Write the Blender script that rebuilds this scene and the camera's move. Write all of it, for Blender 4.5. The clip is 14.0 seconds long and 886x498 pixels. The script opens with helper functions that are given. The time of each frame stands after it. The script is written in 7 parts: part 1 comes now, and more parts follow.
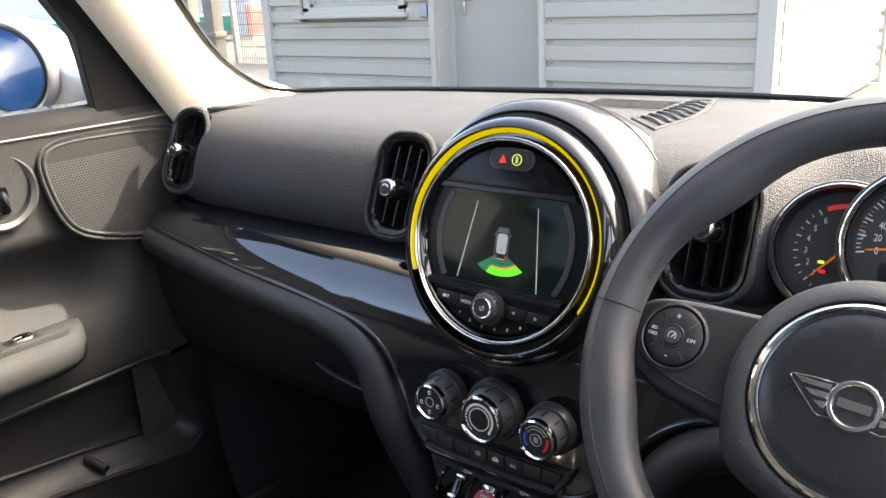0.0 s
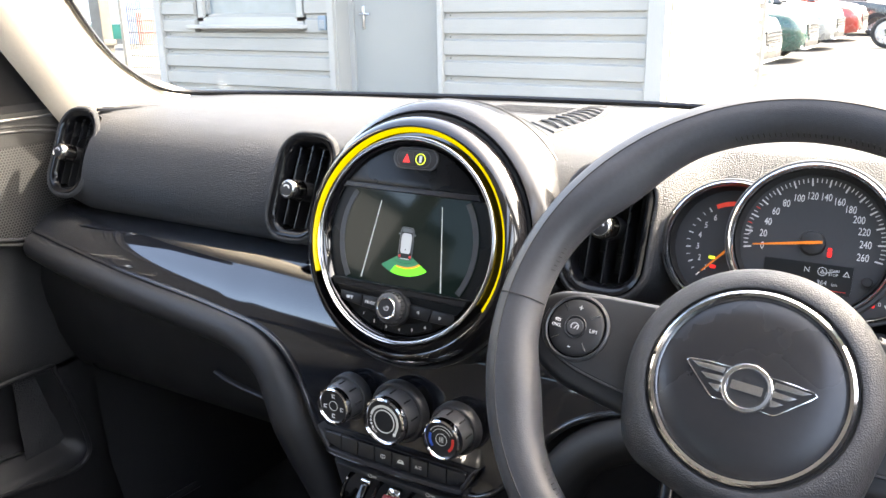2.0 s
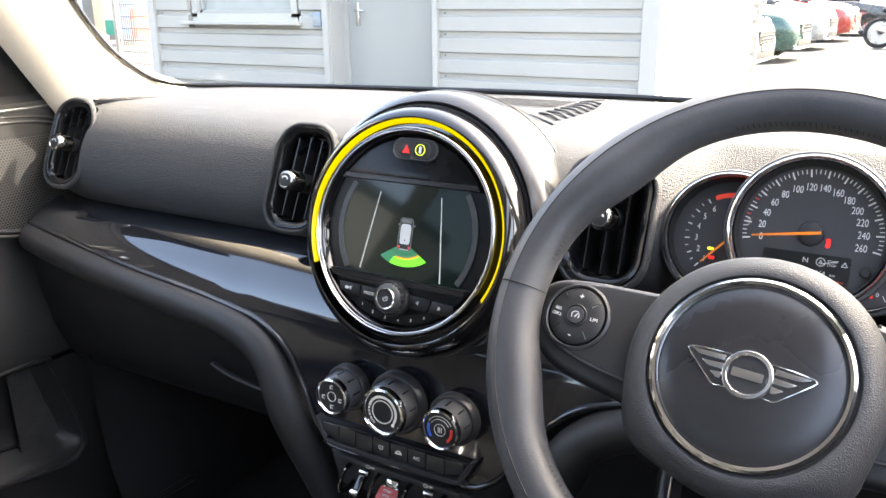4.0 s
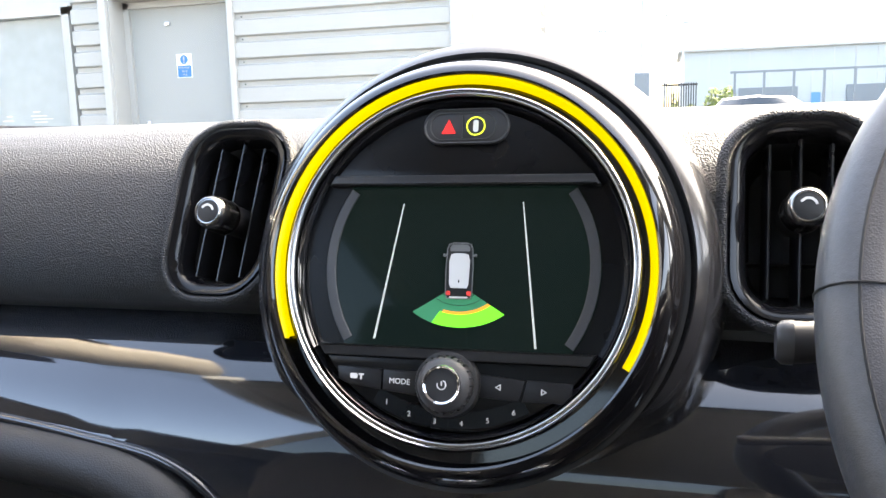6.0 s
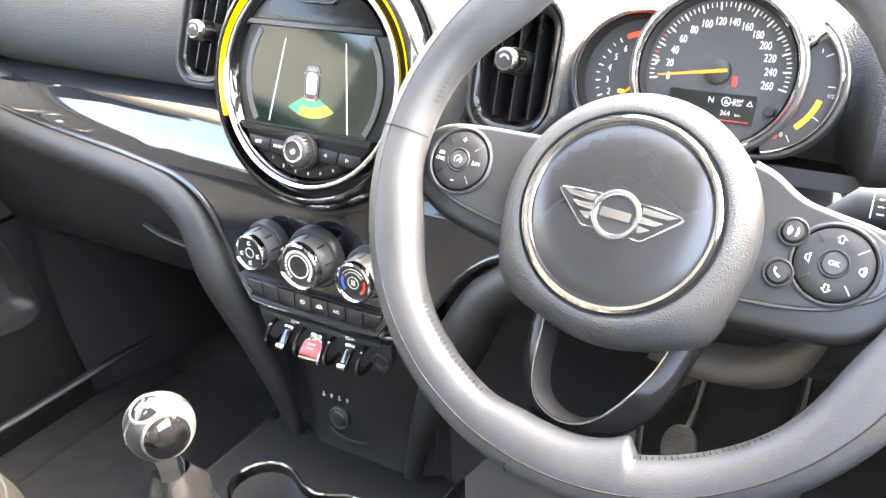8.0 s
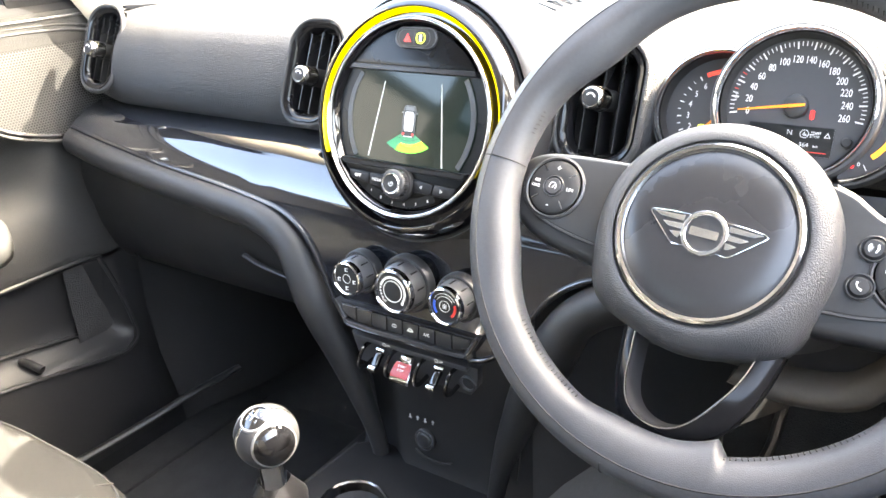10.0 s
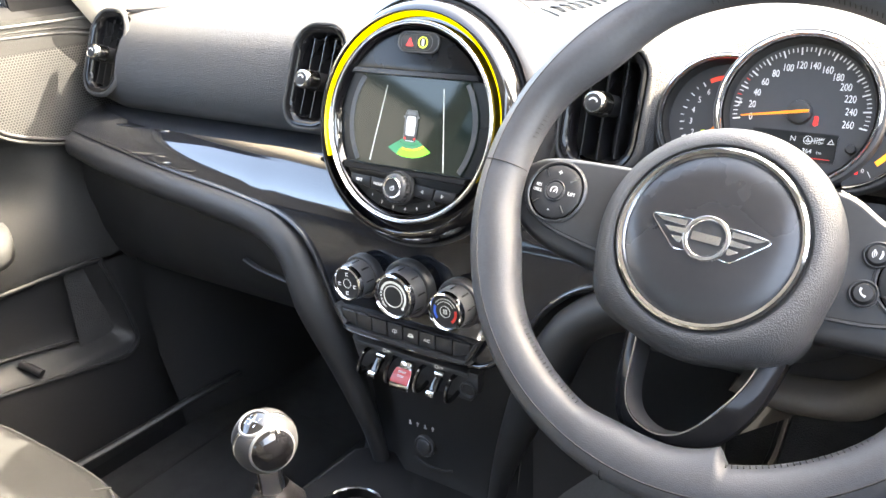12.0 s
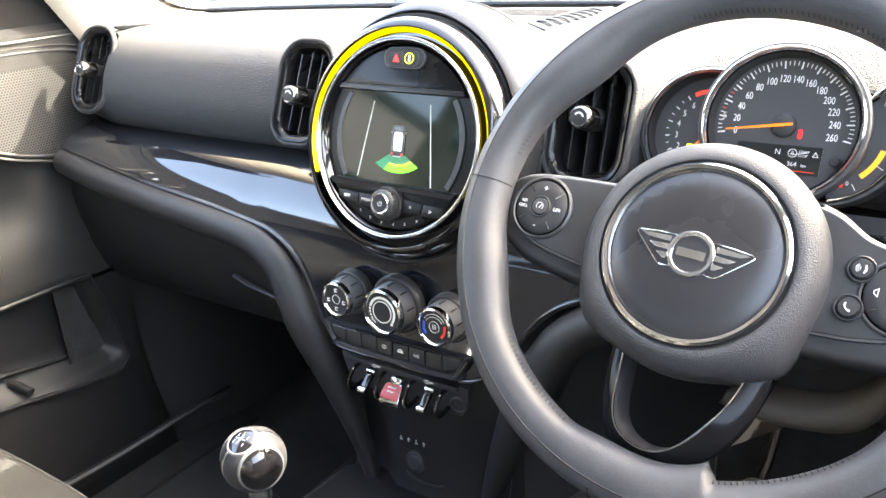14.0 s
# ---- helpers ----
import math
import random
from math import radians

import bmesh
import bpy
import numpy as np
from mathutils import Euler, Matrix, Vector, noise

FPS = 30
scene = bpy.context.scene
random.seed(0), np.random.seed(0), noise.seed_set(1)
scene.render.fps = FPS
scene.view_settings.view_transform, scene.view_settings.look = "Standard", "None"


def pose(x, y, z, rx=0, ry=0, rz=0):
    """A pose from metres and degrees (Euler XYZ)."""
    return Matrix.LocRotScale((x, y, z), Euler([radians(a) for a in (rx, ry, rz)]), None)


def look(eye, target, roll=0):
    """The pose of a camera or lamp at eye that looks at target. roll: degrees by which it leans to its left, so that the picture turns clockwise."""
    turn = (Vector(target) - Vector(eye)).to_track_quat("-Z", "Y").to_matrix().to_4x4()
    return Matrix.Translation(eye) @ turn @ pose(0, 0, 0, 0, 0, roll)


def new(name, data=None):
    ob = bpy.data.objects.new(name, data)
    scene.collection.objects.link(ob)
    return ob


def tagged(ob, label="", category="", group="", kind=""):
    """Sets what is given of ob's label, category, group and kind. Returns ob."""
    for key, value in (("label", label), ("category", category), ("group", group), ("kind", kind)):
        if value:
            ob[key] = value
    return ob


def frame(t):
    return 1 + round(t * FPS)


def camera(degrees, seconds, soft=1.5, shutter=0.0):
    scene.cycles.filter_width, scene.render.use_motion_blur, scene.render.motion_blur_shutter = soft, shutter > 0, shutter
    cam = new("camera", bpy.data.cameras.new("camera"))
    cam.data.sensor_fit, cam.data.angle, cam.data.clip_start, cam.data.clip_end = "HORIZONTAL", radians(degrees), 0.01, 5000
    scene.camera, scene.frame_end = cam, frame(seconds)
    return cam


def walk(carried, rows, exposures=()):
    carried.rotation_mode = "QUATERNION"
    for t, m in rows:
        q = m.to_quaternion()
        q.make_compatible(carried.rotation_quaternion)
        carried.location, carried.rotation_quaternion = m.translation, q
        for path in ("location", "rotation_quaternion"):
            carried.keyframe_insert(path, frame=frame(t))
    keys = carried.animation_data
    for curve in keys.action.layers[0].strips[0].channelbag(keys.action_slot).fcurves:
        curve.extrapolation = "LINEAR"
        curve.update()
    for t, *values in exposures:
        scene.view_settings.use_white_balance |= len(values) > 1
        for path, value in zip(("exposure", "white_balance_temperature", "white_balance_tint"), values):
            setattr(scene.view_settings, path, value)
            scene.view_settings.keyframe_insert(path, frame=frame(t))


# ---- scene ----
cam = camera(57.4, 14.0)
PATH = [
    (0, (0.441, 0.068, 1.191), (-0.739, 1.56, 0.573), -2.9),
    (0.5, (0.437, 0.061, 1.183), (-0.623, 1.634, 0.549), -1.3),
    (1, (0.437, 0.055, 1.179), (-0.574, 1.672, 0.578), -0.5),
    (1.5, (0.436, 0.06, 1.178), (-0.552, 1.696, 0.587), -0.6),
    (2, (0.438, 0.065, 1.175), (-0.544, 1.704, 0.585), -1.0),
    (4.3, (0.434, 0.059, 1.168), (-0.532, 1.706, 0.573), -0.6),
    (4.5, (0.431, 0.062, 1.168), (-0.543, 1.699, 0.559), -0.8),
    (5, (0.345, 0.102, 1.124), (-0.624, 1.748, 0.531), -0.8),
    (5.5, (0.201, 0.183, 1.072), (-0.663, 1.902, 0.526), -3.7),
    (6, (0.12, 0.266, 1.024), (-0.408, 2.171, 0.723), -1.6),
    (6.5, (0.139, 0.266, 1.023), (-0.305, 2.195, 0.737), -0.5),
    (7, (0.262, 0.202, 1.008), (-0.429, 2.039, 0.624), -0.3),
    (7.5, (0.408, 0.165, 1.055), (-0.367, 1.918, 0.483), -0.1),
    (8, (0.502, 0.113, 1.145), (-0.406, 1.653, 0.247), -1.7),
    (8.5, (0.503, 0.063, 1.148), (-0.447, 1.54, 0.192), -2.2),
    (8.7, (0.508, 0.049, 1.152), (-0.498, 1.558, 0.31), -2.5),
    (11, (0.506, 0.052, 1.146), (-0.559, 1.555, 0.366), -3.0),
    (11.5, (0.507, 0.053, 1.145), (-0.559, 1.558, 0.37), -2.9),
    (12, (0.507, 0.053, 1.145), (-0.559, 1.561, 0.377), -2.8),
    (12.5, (0.506, 0.054, 1.144), (-0.556, 1.567, 0.38), -2.6),
    (13, (0.505, 0.049, 1.143), (-0.556, 1.565, 0.385), -2.4),
    (13.5, (0.505, 0.05, 1.144), (-0.554, 1.571, 0.394), -2.2),
    (14, (0.511, 0.059, 1.149), (-0.548, 1.583, 0.404), -3.2),
]
EXPOSURE = [(0.0, 3.43, 7500, 8), (0.5, 3.60, 7500, 8), (1.5, 3.98, 7500, 8), (2.0, 4.08, 7500, 8), (4.5, 4.07, 7500, 8), (5.0, 4.22, 7400, 8), (5.5, 4.42, 7400, 8), (6.0, 4.20, 7450, 8), (6.5, 4.00, 7450, 8), (7.0, 4.70, 7650, 8), (7.5, 5.84, 7950, 6), (8.0, 5.94, 8050, 6), (8.5, 5.96, 7950, 6), (11.0, 5.25, 7750, 6), (11.5, 5.38, 7750, 6), (12.0, 5.10, 7750, 6), (13.0, 4.91, 7650, 6), (13.5, 5.11, 7650, 6), (14.0, 4.97, 7650, 6)]
walk(cam, [(t, look(eye, target, roll)) for t, eye, target, roll in PATH], EXPOSURE)

# ---- world, sun and exposure ----
SUN_AZ, SUN_EL = 44.0, 45.5
world = bpy.data.worlds.new("sky")
scene.world = world
world.use_nodes = True
wn = world.node_tree
sky = wn.nodes.new("ShaderNodeTexSky")
sky.sky_type = "NISHITA"
sky.sun_disc = False
sky.sun_elevation = radians(SUN_EL)
sky.sun_rotation = radians(SUN_AZ)
sky.air_density, sky.dust_density, sky.ozone_density = 0.8, 5.0, 0.6
wn.links.new(sky.outputs[0], wn.nodes["Background"].inputs[0])
wn.nodes["Background"].inputs[1].default_value = 0.15
sun = new("sun", bpy.data.lights.new("sun", "SUN"))
sun.data.energy, sun.data.angle, sun.data.color = 1.6, radians(0.6), (1.0, 0.97, 0.93)
SUN_WAY = Vector((math.sin(radians(SUN_AZ)) * math.cos(radians(SUN_EL)), math.cos(radians(SUN_AZ)) * math.cos(radians(SUN_EL)), math.sin(radians(SUN_EL))))
sun.matrix_world = look(SUN_WAY * 50, (0, 0, 0))


# ---- materials ----
def mat(name, col, rough=0.5, metal=0.0, vary=0.15, vscale=9.0, bump=0.0, bscale=600.0, btype="noise", glow=0.0,
        coat=0.0, spec=0.5, dist=0.0006, glow_col=None, rvary=0.08, sheen=0.0, stretch=None):
    """A surface: base colour with broad and fine variation, roughness that wanders, fine relief."""
    m = bpy.data.materials.new(name)
    m.use_nodes = True
    nt = m.node_tree
    b = nt.nodes["Principled BSDF"]
    b.inputs["Roughness"].default_value = rough
    b.inputs["Metallic"].default_value = metal
    b.inputs["Coat Weight"].default_value = coat
    b.inputs["Coat Roughness"].default_value = 0.04
    b.inputs["Specular IOR Level"].default_value = spec
    b.inputs["Sheen Weight"].default_value = sheen
    tc = nt.nodes.new("ShaderNodeTexCoord")
    src = tc.outputs["Object"]
    if stretch:
        mp = nt.nodes.new("ShaderNodeMapping")
        mp.inputs["Scale"].default_value = stretch
        nt.links.new(src, mp.inputs[0])
        src = mp.outputs[0]
    if vary > 0:
        n1 = nt.nodes.new("ShaderNodeTexNoise")
        n1.inputs["Scale"].default_value, n1.inputs["Detail"].default_value = vscale, 6.0
        nt.links.new(src, n1.inputs["Vector"])
        n2 = nt.nodes.new("ShaderNodeTexNoise")
        n2.inputs["Scale"].default_value, n2.inputs["Detail"].default_value = vscale * 23, 2.0
        nt.links.new(src, n2.inputs["Vector"])
        add = nt.nodes.new("ShaderNodeMath")
        add.operation = "MULTIPLY_ADD"
        add.inputs[1].default_value = 0.4
        nt.links.new(n2.outputs[0], add.inputs[0])
        nt.links.new(n1.outputs[0], add.inputs[2])
        ramp = nt.nodes.new("ShaderNodeMapRange")
        ramp.inputs[1].default_value, ramp.inputs[2].default_value = 0.45, 0.95
        ramp.inputs[3].default_value, ramp.inputs[4].default_value = 1 - vary, 1 + vary
        nt.links.new(add.outputs[0], ramp.inputs[0])
        mix = nt.nodes.new("ShaderNodeVectorMath")
        mix.operation = "SCALE"
        mix.inputs[0].default_value = col[:3]
        nt.links.new(ramp.outputs[0], mix.inputs["Scale"])
        nt.links.new(mix.outputs[0], b.inputs["Base Color"])
        rr = nt.nodes.new("ShaderNodeMapRange")
        rr.inputs[1].default_value, rr.inputs[2].default_value = 0.3, 0.7
        rr.inputs[3].default_value, rr.inputs[4].default_value = max(0.02, rough - rvary), min(1, rough + rvary)
        nt.links.new(n1.outputs[0], rr.inputs[0])
        nt.links.new(rr.outputs[0], b.inputs["Roughness"])
    else:
        b.inputs["Base Color"].default_value = (*col[:3], 1)
    if bump > 0:
        if btype == "voronoi":
            t = nt.nodes.new("ShaderNodeTexVoronoi")
            t.inputs["Scale"].default_value = bscale
            out = t.outputs["Distance"]
        elif btype == "weave":
            t = nt.nodes.new("ShaderNodeTexWave")
            t.inputs["Scale"].default_value, t.inputs["Distortion"].default_value = bscale, 1.5
            out = t.outputs["Fac"]
        else:
            t = nt.nodes.new("ShaderNodeTexNoise")
            t.inputs["Scale"].default_value, t.inputs["Detail"].default_value = bscale, 3.0
            out = t.outputs[0]
        nt.links.new(src, t.inputs["Vector"])
        bp = nt.nodes.new("ShaderNodeBump")
        bp.inputs["Strength"].default_value, bp.inputs["Distance"].default_value = bump, dist
        nt.links.new(out, bp.inputs["Height"])
        nt.links.new(bp.outputs[0], b.inputs["Normal"])
    if glow > 0:
        b.inputs["Emission Color"].default_value = (*(glow_col or col)[:3], 1)
        b.inputs["Emission Strength"].default_value = glow
    return m


def clear_glass(name, tint=(1, 1, 1), rough=0.0):
    """A thin pane: clear, with a mirror gloss that grows at grazing angles."""
    m = bpy.data.materials.new(name)
    m.use_nodes = True
    nt = m.node_tree
    nt.nodes.remove(nt.nodes["Principled BSDF"])
    tr, gl, mx, lw, pw, fr = [nt.nodes.new("ShaderNode" + k) for k in ("BsdfTransparent", "BsdfGlossy", "MixShader", "LayerWeight", "Math", "Math")]
    tr.inputs[0].default_value = (*tint, 1)
    gl.inputs["Roughness"].default_value = rough
    lw.inputs[0].default_value = 0.5
    pw.operation, fr.operation = "POWER", "MULTIPLY_ADD"
    pw.inputs[1].default_value, fr.inputs[1].default_value, fr.inputs[2].default_value = 5.0, 0.15, 0.02
    nt.links.new(lw.outputs["Facing"], pw.inputs[0])
    nt.links.new(pw.outputs[0], fr.inputs[0])
    nt.links.new(fr.outputs[0], mx.inputs[0])
    nt.links.new(tr.outputs[0], mx.inputs[1])
    nt.links.new(gl.outputs[0], mx.inputs[2])
    nt.links.new(mx.outputs[0], nt.nodes["Material Output"].inputs[0])
    return m


PAD = mat("grained_pad", (0.038, 0.039, 0.042), 0.54, spec=0.36, bump=1.0, bscale=820, btype="voronoi", dist=0.0011, vary=0.12)
PLASTIC = mat("dark_plastic", (0.038, 0.038, 0.040), 0.5, bump=0.3, bscale=900, btype="voronoi", dist=0.0003)
SATIN = mat("satin_plastic", (0.038, 0.038, 0.040), 0.38, bump=0.1, bscale=1500, dist=0.0002)
MATT = mat("matt_black_plastic", (0.012, 0.012, 0.013), 0.6)
HUBPAD = mat("hub_grained_vinyl", (0.046, 0.046, 0.048), 0.46, spec=0.42, bump=0.5, bscale=950, btype="voronoi", dist=0.0008)
SOFT = mat("soft_roll_vinyl", (0.017, 0.017, 0.018), 0.5, bump=0.35, bscale=800, btype="voronoi", dist=0.0004)
BARREL = mat("knob_barrel_grey", (0.25, 0.25, 0.26), 0.34, 0.7, vary=0.1)
PIANO = mat("piano_black", (0.006, 0.006, 0.007), 0.07, coat=0.6, vary=0.1, rvary=0.03)
TRIM = mat("dark_gloss_trim", (0.012, 0.013, 0.016), 0.07, coat=0.7, vary=0.1, rvary=0.03)
CHROME = mat("chrome", (0.82, 0.82, 0.83), 0.09, 1.0, vary=0.06, rvary=0.05)
SATINCHROME = mat("satin_chrome", (0.66, 0.66, 0.67), 0.24, 1.0, vary=0.1, rvary=0.06)
GUNMETAL = mat("dark_chrome", (0.25, 0.25, 0.26), 0.18, 1.0, vary=0.1)
LEATHER2 = mat("rim_pale_leather", (0.058, 0.060, 0.066), 0.42, spec=0.5, bump=0.16, bscale=1500, btype="voronoi", dist=0.0004, vary=0.3, vscale=16)
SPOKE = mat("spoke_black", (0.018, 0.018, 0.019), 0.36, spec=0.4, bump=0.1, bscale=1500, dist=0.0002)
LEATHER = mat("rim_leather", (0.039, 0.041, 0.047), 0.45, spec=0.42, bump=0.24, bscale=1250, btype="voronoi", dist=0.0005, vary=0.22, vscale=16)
THREAD = mat("black_thread", (0.012, 0.012, 0.012), 0.8)
YELLOW = mat("yellow_light_band", (0.42, 0.33, 0.008), 0.35, glow=0.05, glow_col=(1.0, 0.78, 0.0), vary=0.04)
SCREEN = mat("display_glass", (0.004, 0.006, 0.006), 0.06, spec=0.26, glow=0.0006, glow_col=(0.22, 0.68, 0.55), vary=0.02, rvary=0.01)
FACE = mat("display_face", (0.003, 0.003, 0.0035), 0.28, spec=0.22, vary=0.1)
MARK = mat("white_marking", (0.58, 0.58, 0.58), 0.5, glow=0.015, vary=0.0)
LINEW = mat("screen_grey_line", (0.4, 0.42, 0.42), 0.4, glow=0.040, vary=0.0)
SCRWHITE = mat("screen_white", (0.34, 0.36, 0.38), 0.4, glow=0.036, vary=0.0)
SCRDARK = mat("screen_dark_grey", (0.006, 0.007, 0.008), 0.3, glow=0.0007, vary=0.0)
GREEN = mat("screen_green", (0.08, 0.5, 0.02), 0.4, glow=0.075, glow_col=(0.12, 0.8, 0.03), vary=0.0)
DGREEN = mat("screen_dark_green", (0.02, 0.11, 0.06), 0.4, glow=0.02, glow_col=(0.04, 0.5, 0.22), vary=0.0)
AMBER = mat("amber_light", (0.5, 0.19, 0.02), 0.4, glow=0.05, glow_col=(1.0, 0.4, 0.03), vary=0.0)
REDL = mat("red_light", (0.6, 0.015, 0.015), 0.4, glow=0.08, glow_col=(1.0, 0.02, 0.02), vary=0.0)
LIME = mat("lime_light", (0.5, 0.7, 0.05), 0.4, glow=0.1, glow_col=(0.75, 0.9, 0.05), vary=0.0)
REDP = mat("red_plastic", (0.42, 0.03, 0.025), 0.3, vary=0.1)
BLUEP = mat("blue_marking", (0.03, 0.12, 0.6), 0.4, vary=0.0)
REDM = mat("red_marking", (0.65, 0.04, 0.03), 0.4, glow=0.008333, vary=0.0)
ORANGE = mat("orange_needle", (0.55, 0.14, 0.012), 0.4, glow=0.02, glow_col=(1, 0.3, 0.02), vary=0.0)
DIAL = mat("dial_face", (0.035, 0.035, 0.038), 0.5, vary=0.06)
BEIGE = mat("beige_trim_cloth", (0.50, 0.45, 0.38), 0.9, bump=0.3, bscale=420, btype="weave", dist=0.0004, vary=0.06)
LINING = mat("headliner", (0.60, 0.60, 0.59), 0.9, bump=0.2, bscale=500, vary=0.05)
FABRIC = mat("seat_cloth", (0.048, 0.0475, 0.046), 0.92, bump=0.7, bscale=900, btype="weave", dist=0.0006, vary=0.12, spec=0.12)
CARPET = mat("carpet", (0.033, 0.033, 0.034), 0.97, bump=0.9, bscale=500, dist=0.003, vary=0.35, vscale=30)
RUBBER = mat("rubber", (0.014, 0.014, 0.015), 0.75, bump=0.2, bscale=300)
PEDAL = mat("pedal_metal", (0.16, 0.16, 0.16), 0.5, 0.8, vary=0.2)
BOOT = mat("boot_leather", (0.021, 0.021, 0.023), 0.30, bump=0.3, bscale=400, btype="voronoi", dist=0.0004, vary=0.2)
TANLOW = mat("tan_plastic", (0.095, 0.078, 0.062), 0.6, bump=0.2, bscale=700, dist=0.0003)
DOORMAT = mat("door_grained_vinyl", (0.031, 0.031, 0.031), 0.60, bump=0.8, bscale=720, btype="voronoi", dist=0.0006, spec=0.22, vary=0.12)
CONSOLE = mat("console_plastic", (0.012, 0.012, 0.013), 0.54, spec=0.2, bump=0.3, bscale=900, btype="voronoi", dist=0.0003)
KICK = mat("kick_panel_grey", (0.20, 0.198, 0.195), 0.55, bump=0.2, bscale=700, dist=0.0003, vary=0.12)
SEAM = mat("seat_seam_thread", (0.058, 0.057, 0.055), 0.85, vary=0.1)
DOORTOP = mat("door_top_black", (0.007, 0.007, 0.008), 0.72, bump=0.15, bscale=900, dist=0.0002, spec=0.14)
STAMP = mat("stamp_grey", (0.45, 0.46, 0.47), 0.6, vary=0)
HOODM = mat("hood_satin_plastic", (0.024, 0.024, 0.026), 0.20, coat=0.3, bump=0.10, bscale=1500, dist=0.0002, vary=0.08)
KICK2 = mat("stack_side_grey", (0.11, 0.108, 0.108), 0.6, bump=0.2, bscale=700, dist=0.0003)
REARCLOTH = mat("rear_seat_cloth", (0.26, 0.255, 0.245), 0.9, bump=0.3, bscale=700, dist=0.0004)
SLAT = mat("vent_slat_black", (0.010, 0.010, 0.011), 0.30, vary=0.1)
GLOVE = mat("glove_box_vinyl", (0.009, 0.009, 0.010), 0.62, bump=0.3, bscale=800, btype="voronoi", dist=0.0003)
DOORLOW = mat("door_pocket_plastic", (0.017, 0.017, 0.018), 0.46, bump=0.3, bscale=900, btype="voronoi", dist=0.0003)
GLASS = clear_glass("window_glass", (0.82, 0.84, 0.83))


# ---- mesh helpers ----
def frame_at(c, tilt=0.0, turn=0.0, roll=0.0):
    """Local x to the right, y up, z towards the cabin; tilt leans the top forward."""
    a = radians(tilt)
    v, n = Vector((0, math.sin(a), math.cos(a))), Vector((0, -math.cos(a), math.sin(a)))
    m = Matrix(((1, v.x, n.x, 0), (0, v.y, n.y, 0), (0, v.z, n.z, 0), (0, 0, 0, 1)))
    return Matrix.Translation(c) @ Matrix.Rotation(radians(turn), 4, "Z") @ m @ Matrix.Rotation(radians(roll), 4, "Z")


def root(name, m, label, category, group="", kind=""):
    ob = new(name)
    ob.empty_display_size = 0.05
    ob.matrix_basis = m
    return tagged(ob, label, category, group, kind)


def part(name, bm, material, parent=None, label="", smooth=40, m=None):
    if m is not None:
        bm.transform(m)
    bmesh.ops.recalc_face_normals(bm, faces=bm.faces)
    me = bpy.data.meshes.new(name)
    bm.to_mesh(me)
    bm.free()
    me.materials.append(material)
    if smooth:
        me.polygons.foreach_set("use_smooth", [True] * len(me.polygons))
        me.set_sharp_from_angle(angle=radians(smooth))
    ob = new(name, me)
    if parent is not None:
        ob.parent = parent
    if label:
        ob["label"] = label
    return ob


def skin(rows, close_u=False, close_v=False, cap=False):
    """A surface through rows of points."""
    bm = bmesh.new()
    vs = [[bm.verts.new(p) for p in r] for r in rows]
    nr, nc = len(vs), len(vs[0])
    for i in range(nr if close_v else nr - 1):
        for j in range(nc if close_u else nc - 1):
            a, b, c, d = vs[i][j], vs[i][(j + 1) % nc], vs[(i + 1) % nr][(j + 1) % nc], vs[(i + 1) % nr][j]
            bm.faces.new((a, b, c, d))
    if cap:
        bm.faces.new(vs[0])
        bm.faces.new(list(reversed(vs[-1])))
    return bm


def lathe(profile, seg=40, a0=0.0, a1=360.0):
    """Turns (radius, height) pairs round the local z axis."""
    full = abs(a1 - a0) >= 359.9
    n = seg if full else seg + 1
    rows = []
    for k in range(n):
        a = radians(a0 + (a1 - a0) * k / seg)
        rows.append([(r * math.cos(a), r * math.sin(a), z) for r, z in profile])
    bm = skin(rows, close_v=full)
    bmesh.ops.remove_doubles(bm, verts=bm.verts, dist=1e-6)
    return bm


def merge(*bms):
    out = bms[0]
    for b in bms[1:]:
        me = bpy.data.meshes.new("t")
        b.to_mesh(me)
        b.free()
        out.from_mesh(me)
        bpy.data.meshes.remove(me)
    return out


def moved(bm, m):
    bm.transform(m)
    return bm


def rrect(w, h, r, n=5, cx=0.0, cy=0.0):
    pts = []
    for sx, sy, a in ((1, 1, 0), (-1, 1, 90), (-1, -1, 180), (1, -1, 270)):
        for k in range(n + 1):
            t = radians(a + 90 * k / n)
            pts.append((cx + sx * (w / 2 - r) + r * math.cos(t), cy + sy * (h / 2 - r) + r * math.sin(t)))
    return pts


def circle(r, n=32, cx=0.0, cy=0.0):
    return [(cx + r * math.cos(2 * math.pi * k / n), cy + r * math.sin(2 * math.pi * k / n)) for k in range(n)]


def inset(pts, d):
    out, n = [], len(pts)
    area = sum(pts[i][0] * pts[(i + 1) % n][1] - pts[(i + 1) % n][0] * pts[i][1] for i in range(n))
    s = 1 if area > 0 else -1
    for i in range(n):
        a, b, c = Vector(pts[i - 1]), Vector(pts[i]), Vector(pts[(i + 1) % n])
        e, f = (b - a), (c - b)
        if e.length < 1e-9 or f.length < 1e-9:
            out.append(tuple(b))
            continue
        e.normalize(), f.normalize()
        n1, n2 = Vector((-e.y, e.x)) * s, Vector((-f.y, f.x)) * s
        k = (n1 + n2)
        k = k / max(0.35, k.dot(n1)) if k.length > 1e-6 else n1
        out.append(tuple(b + k * d))
    return out


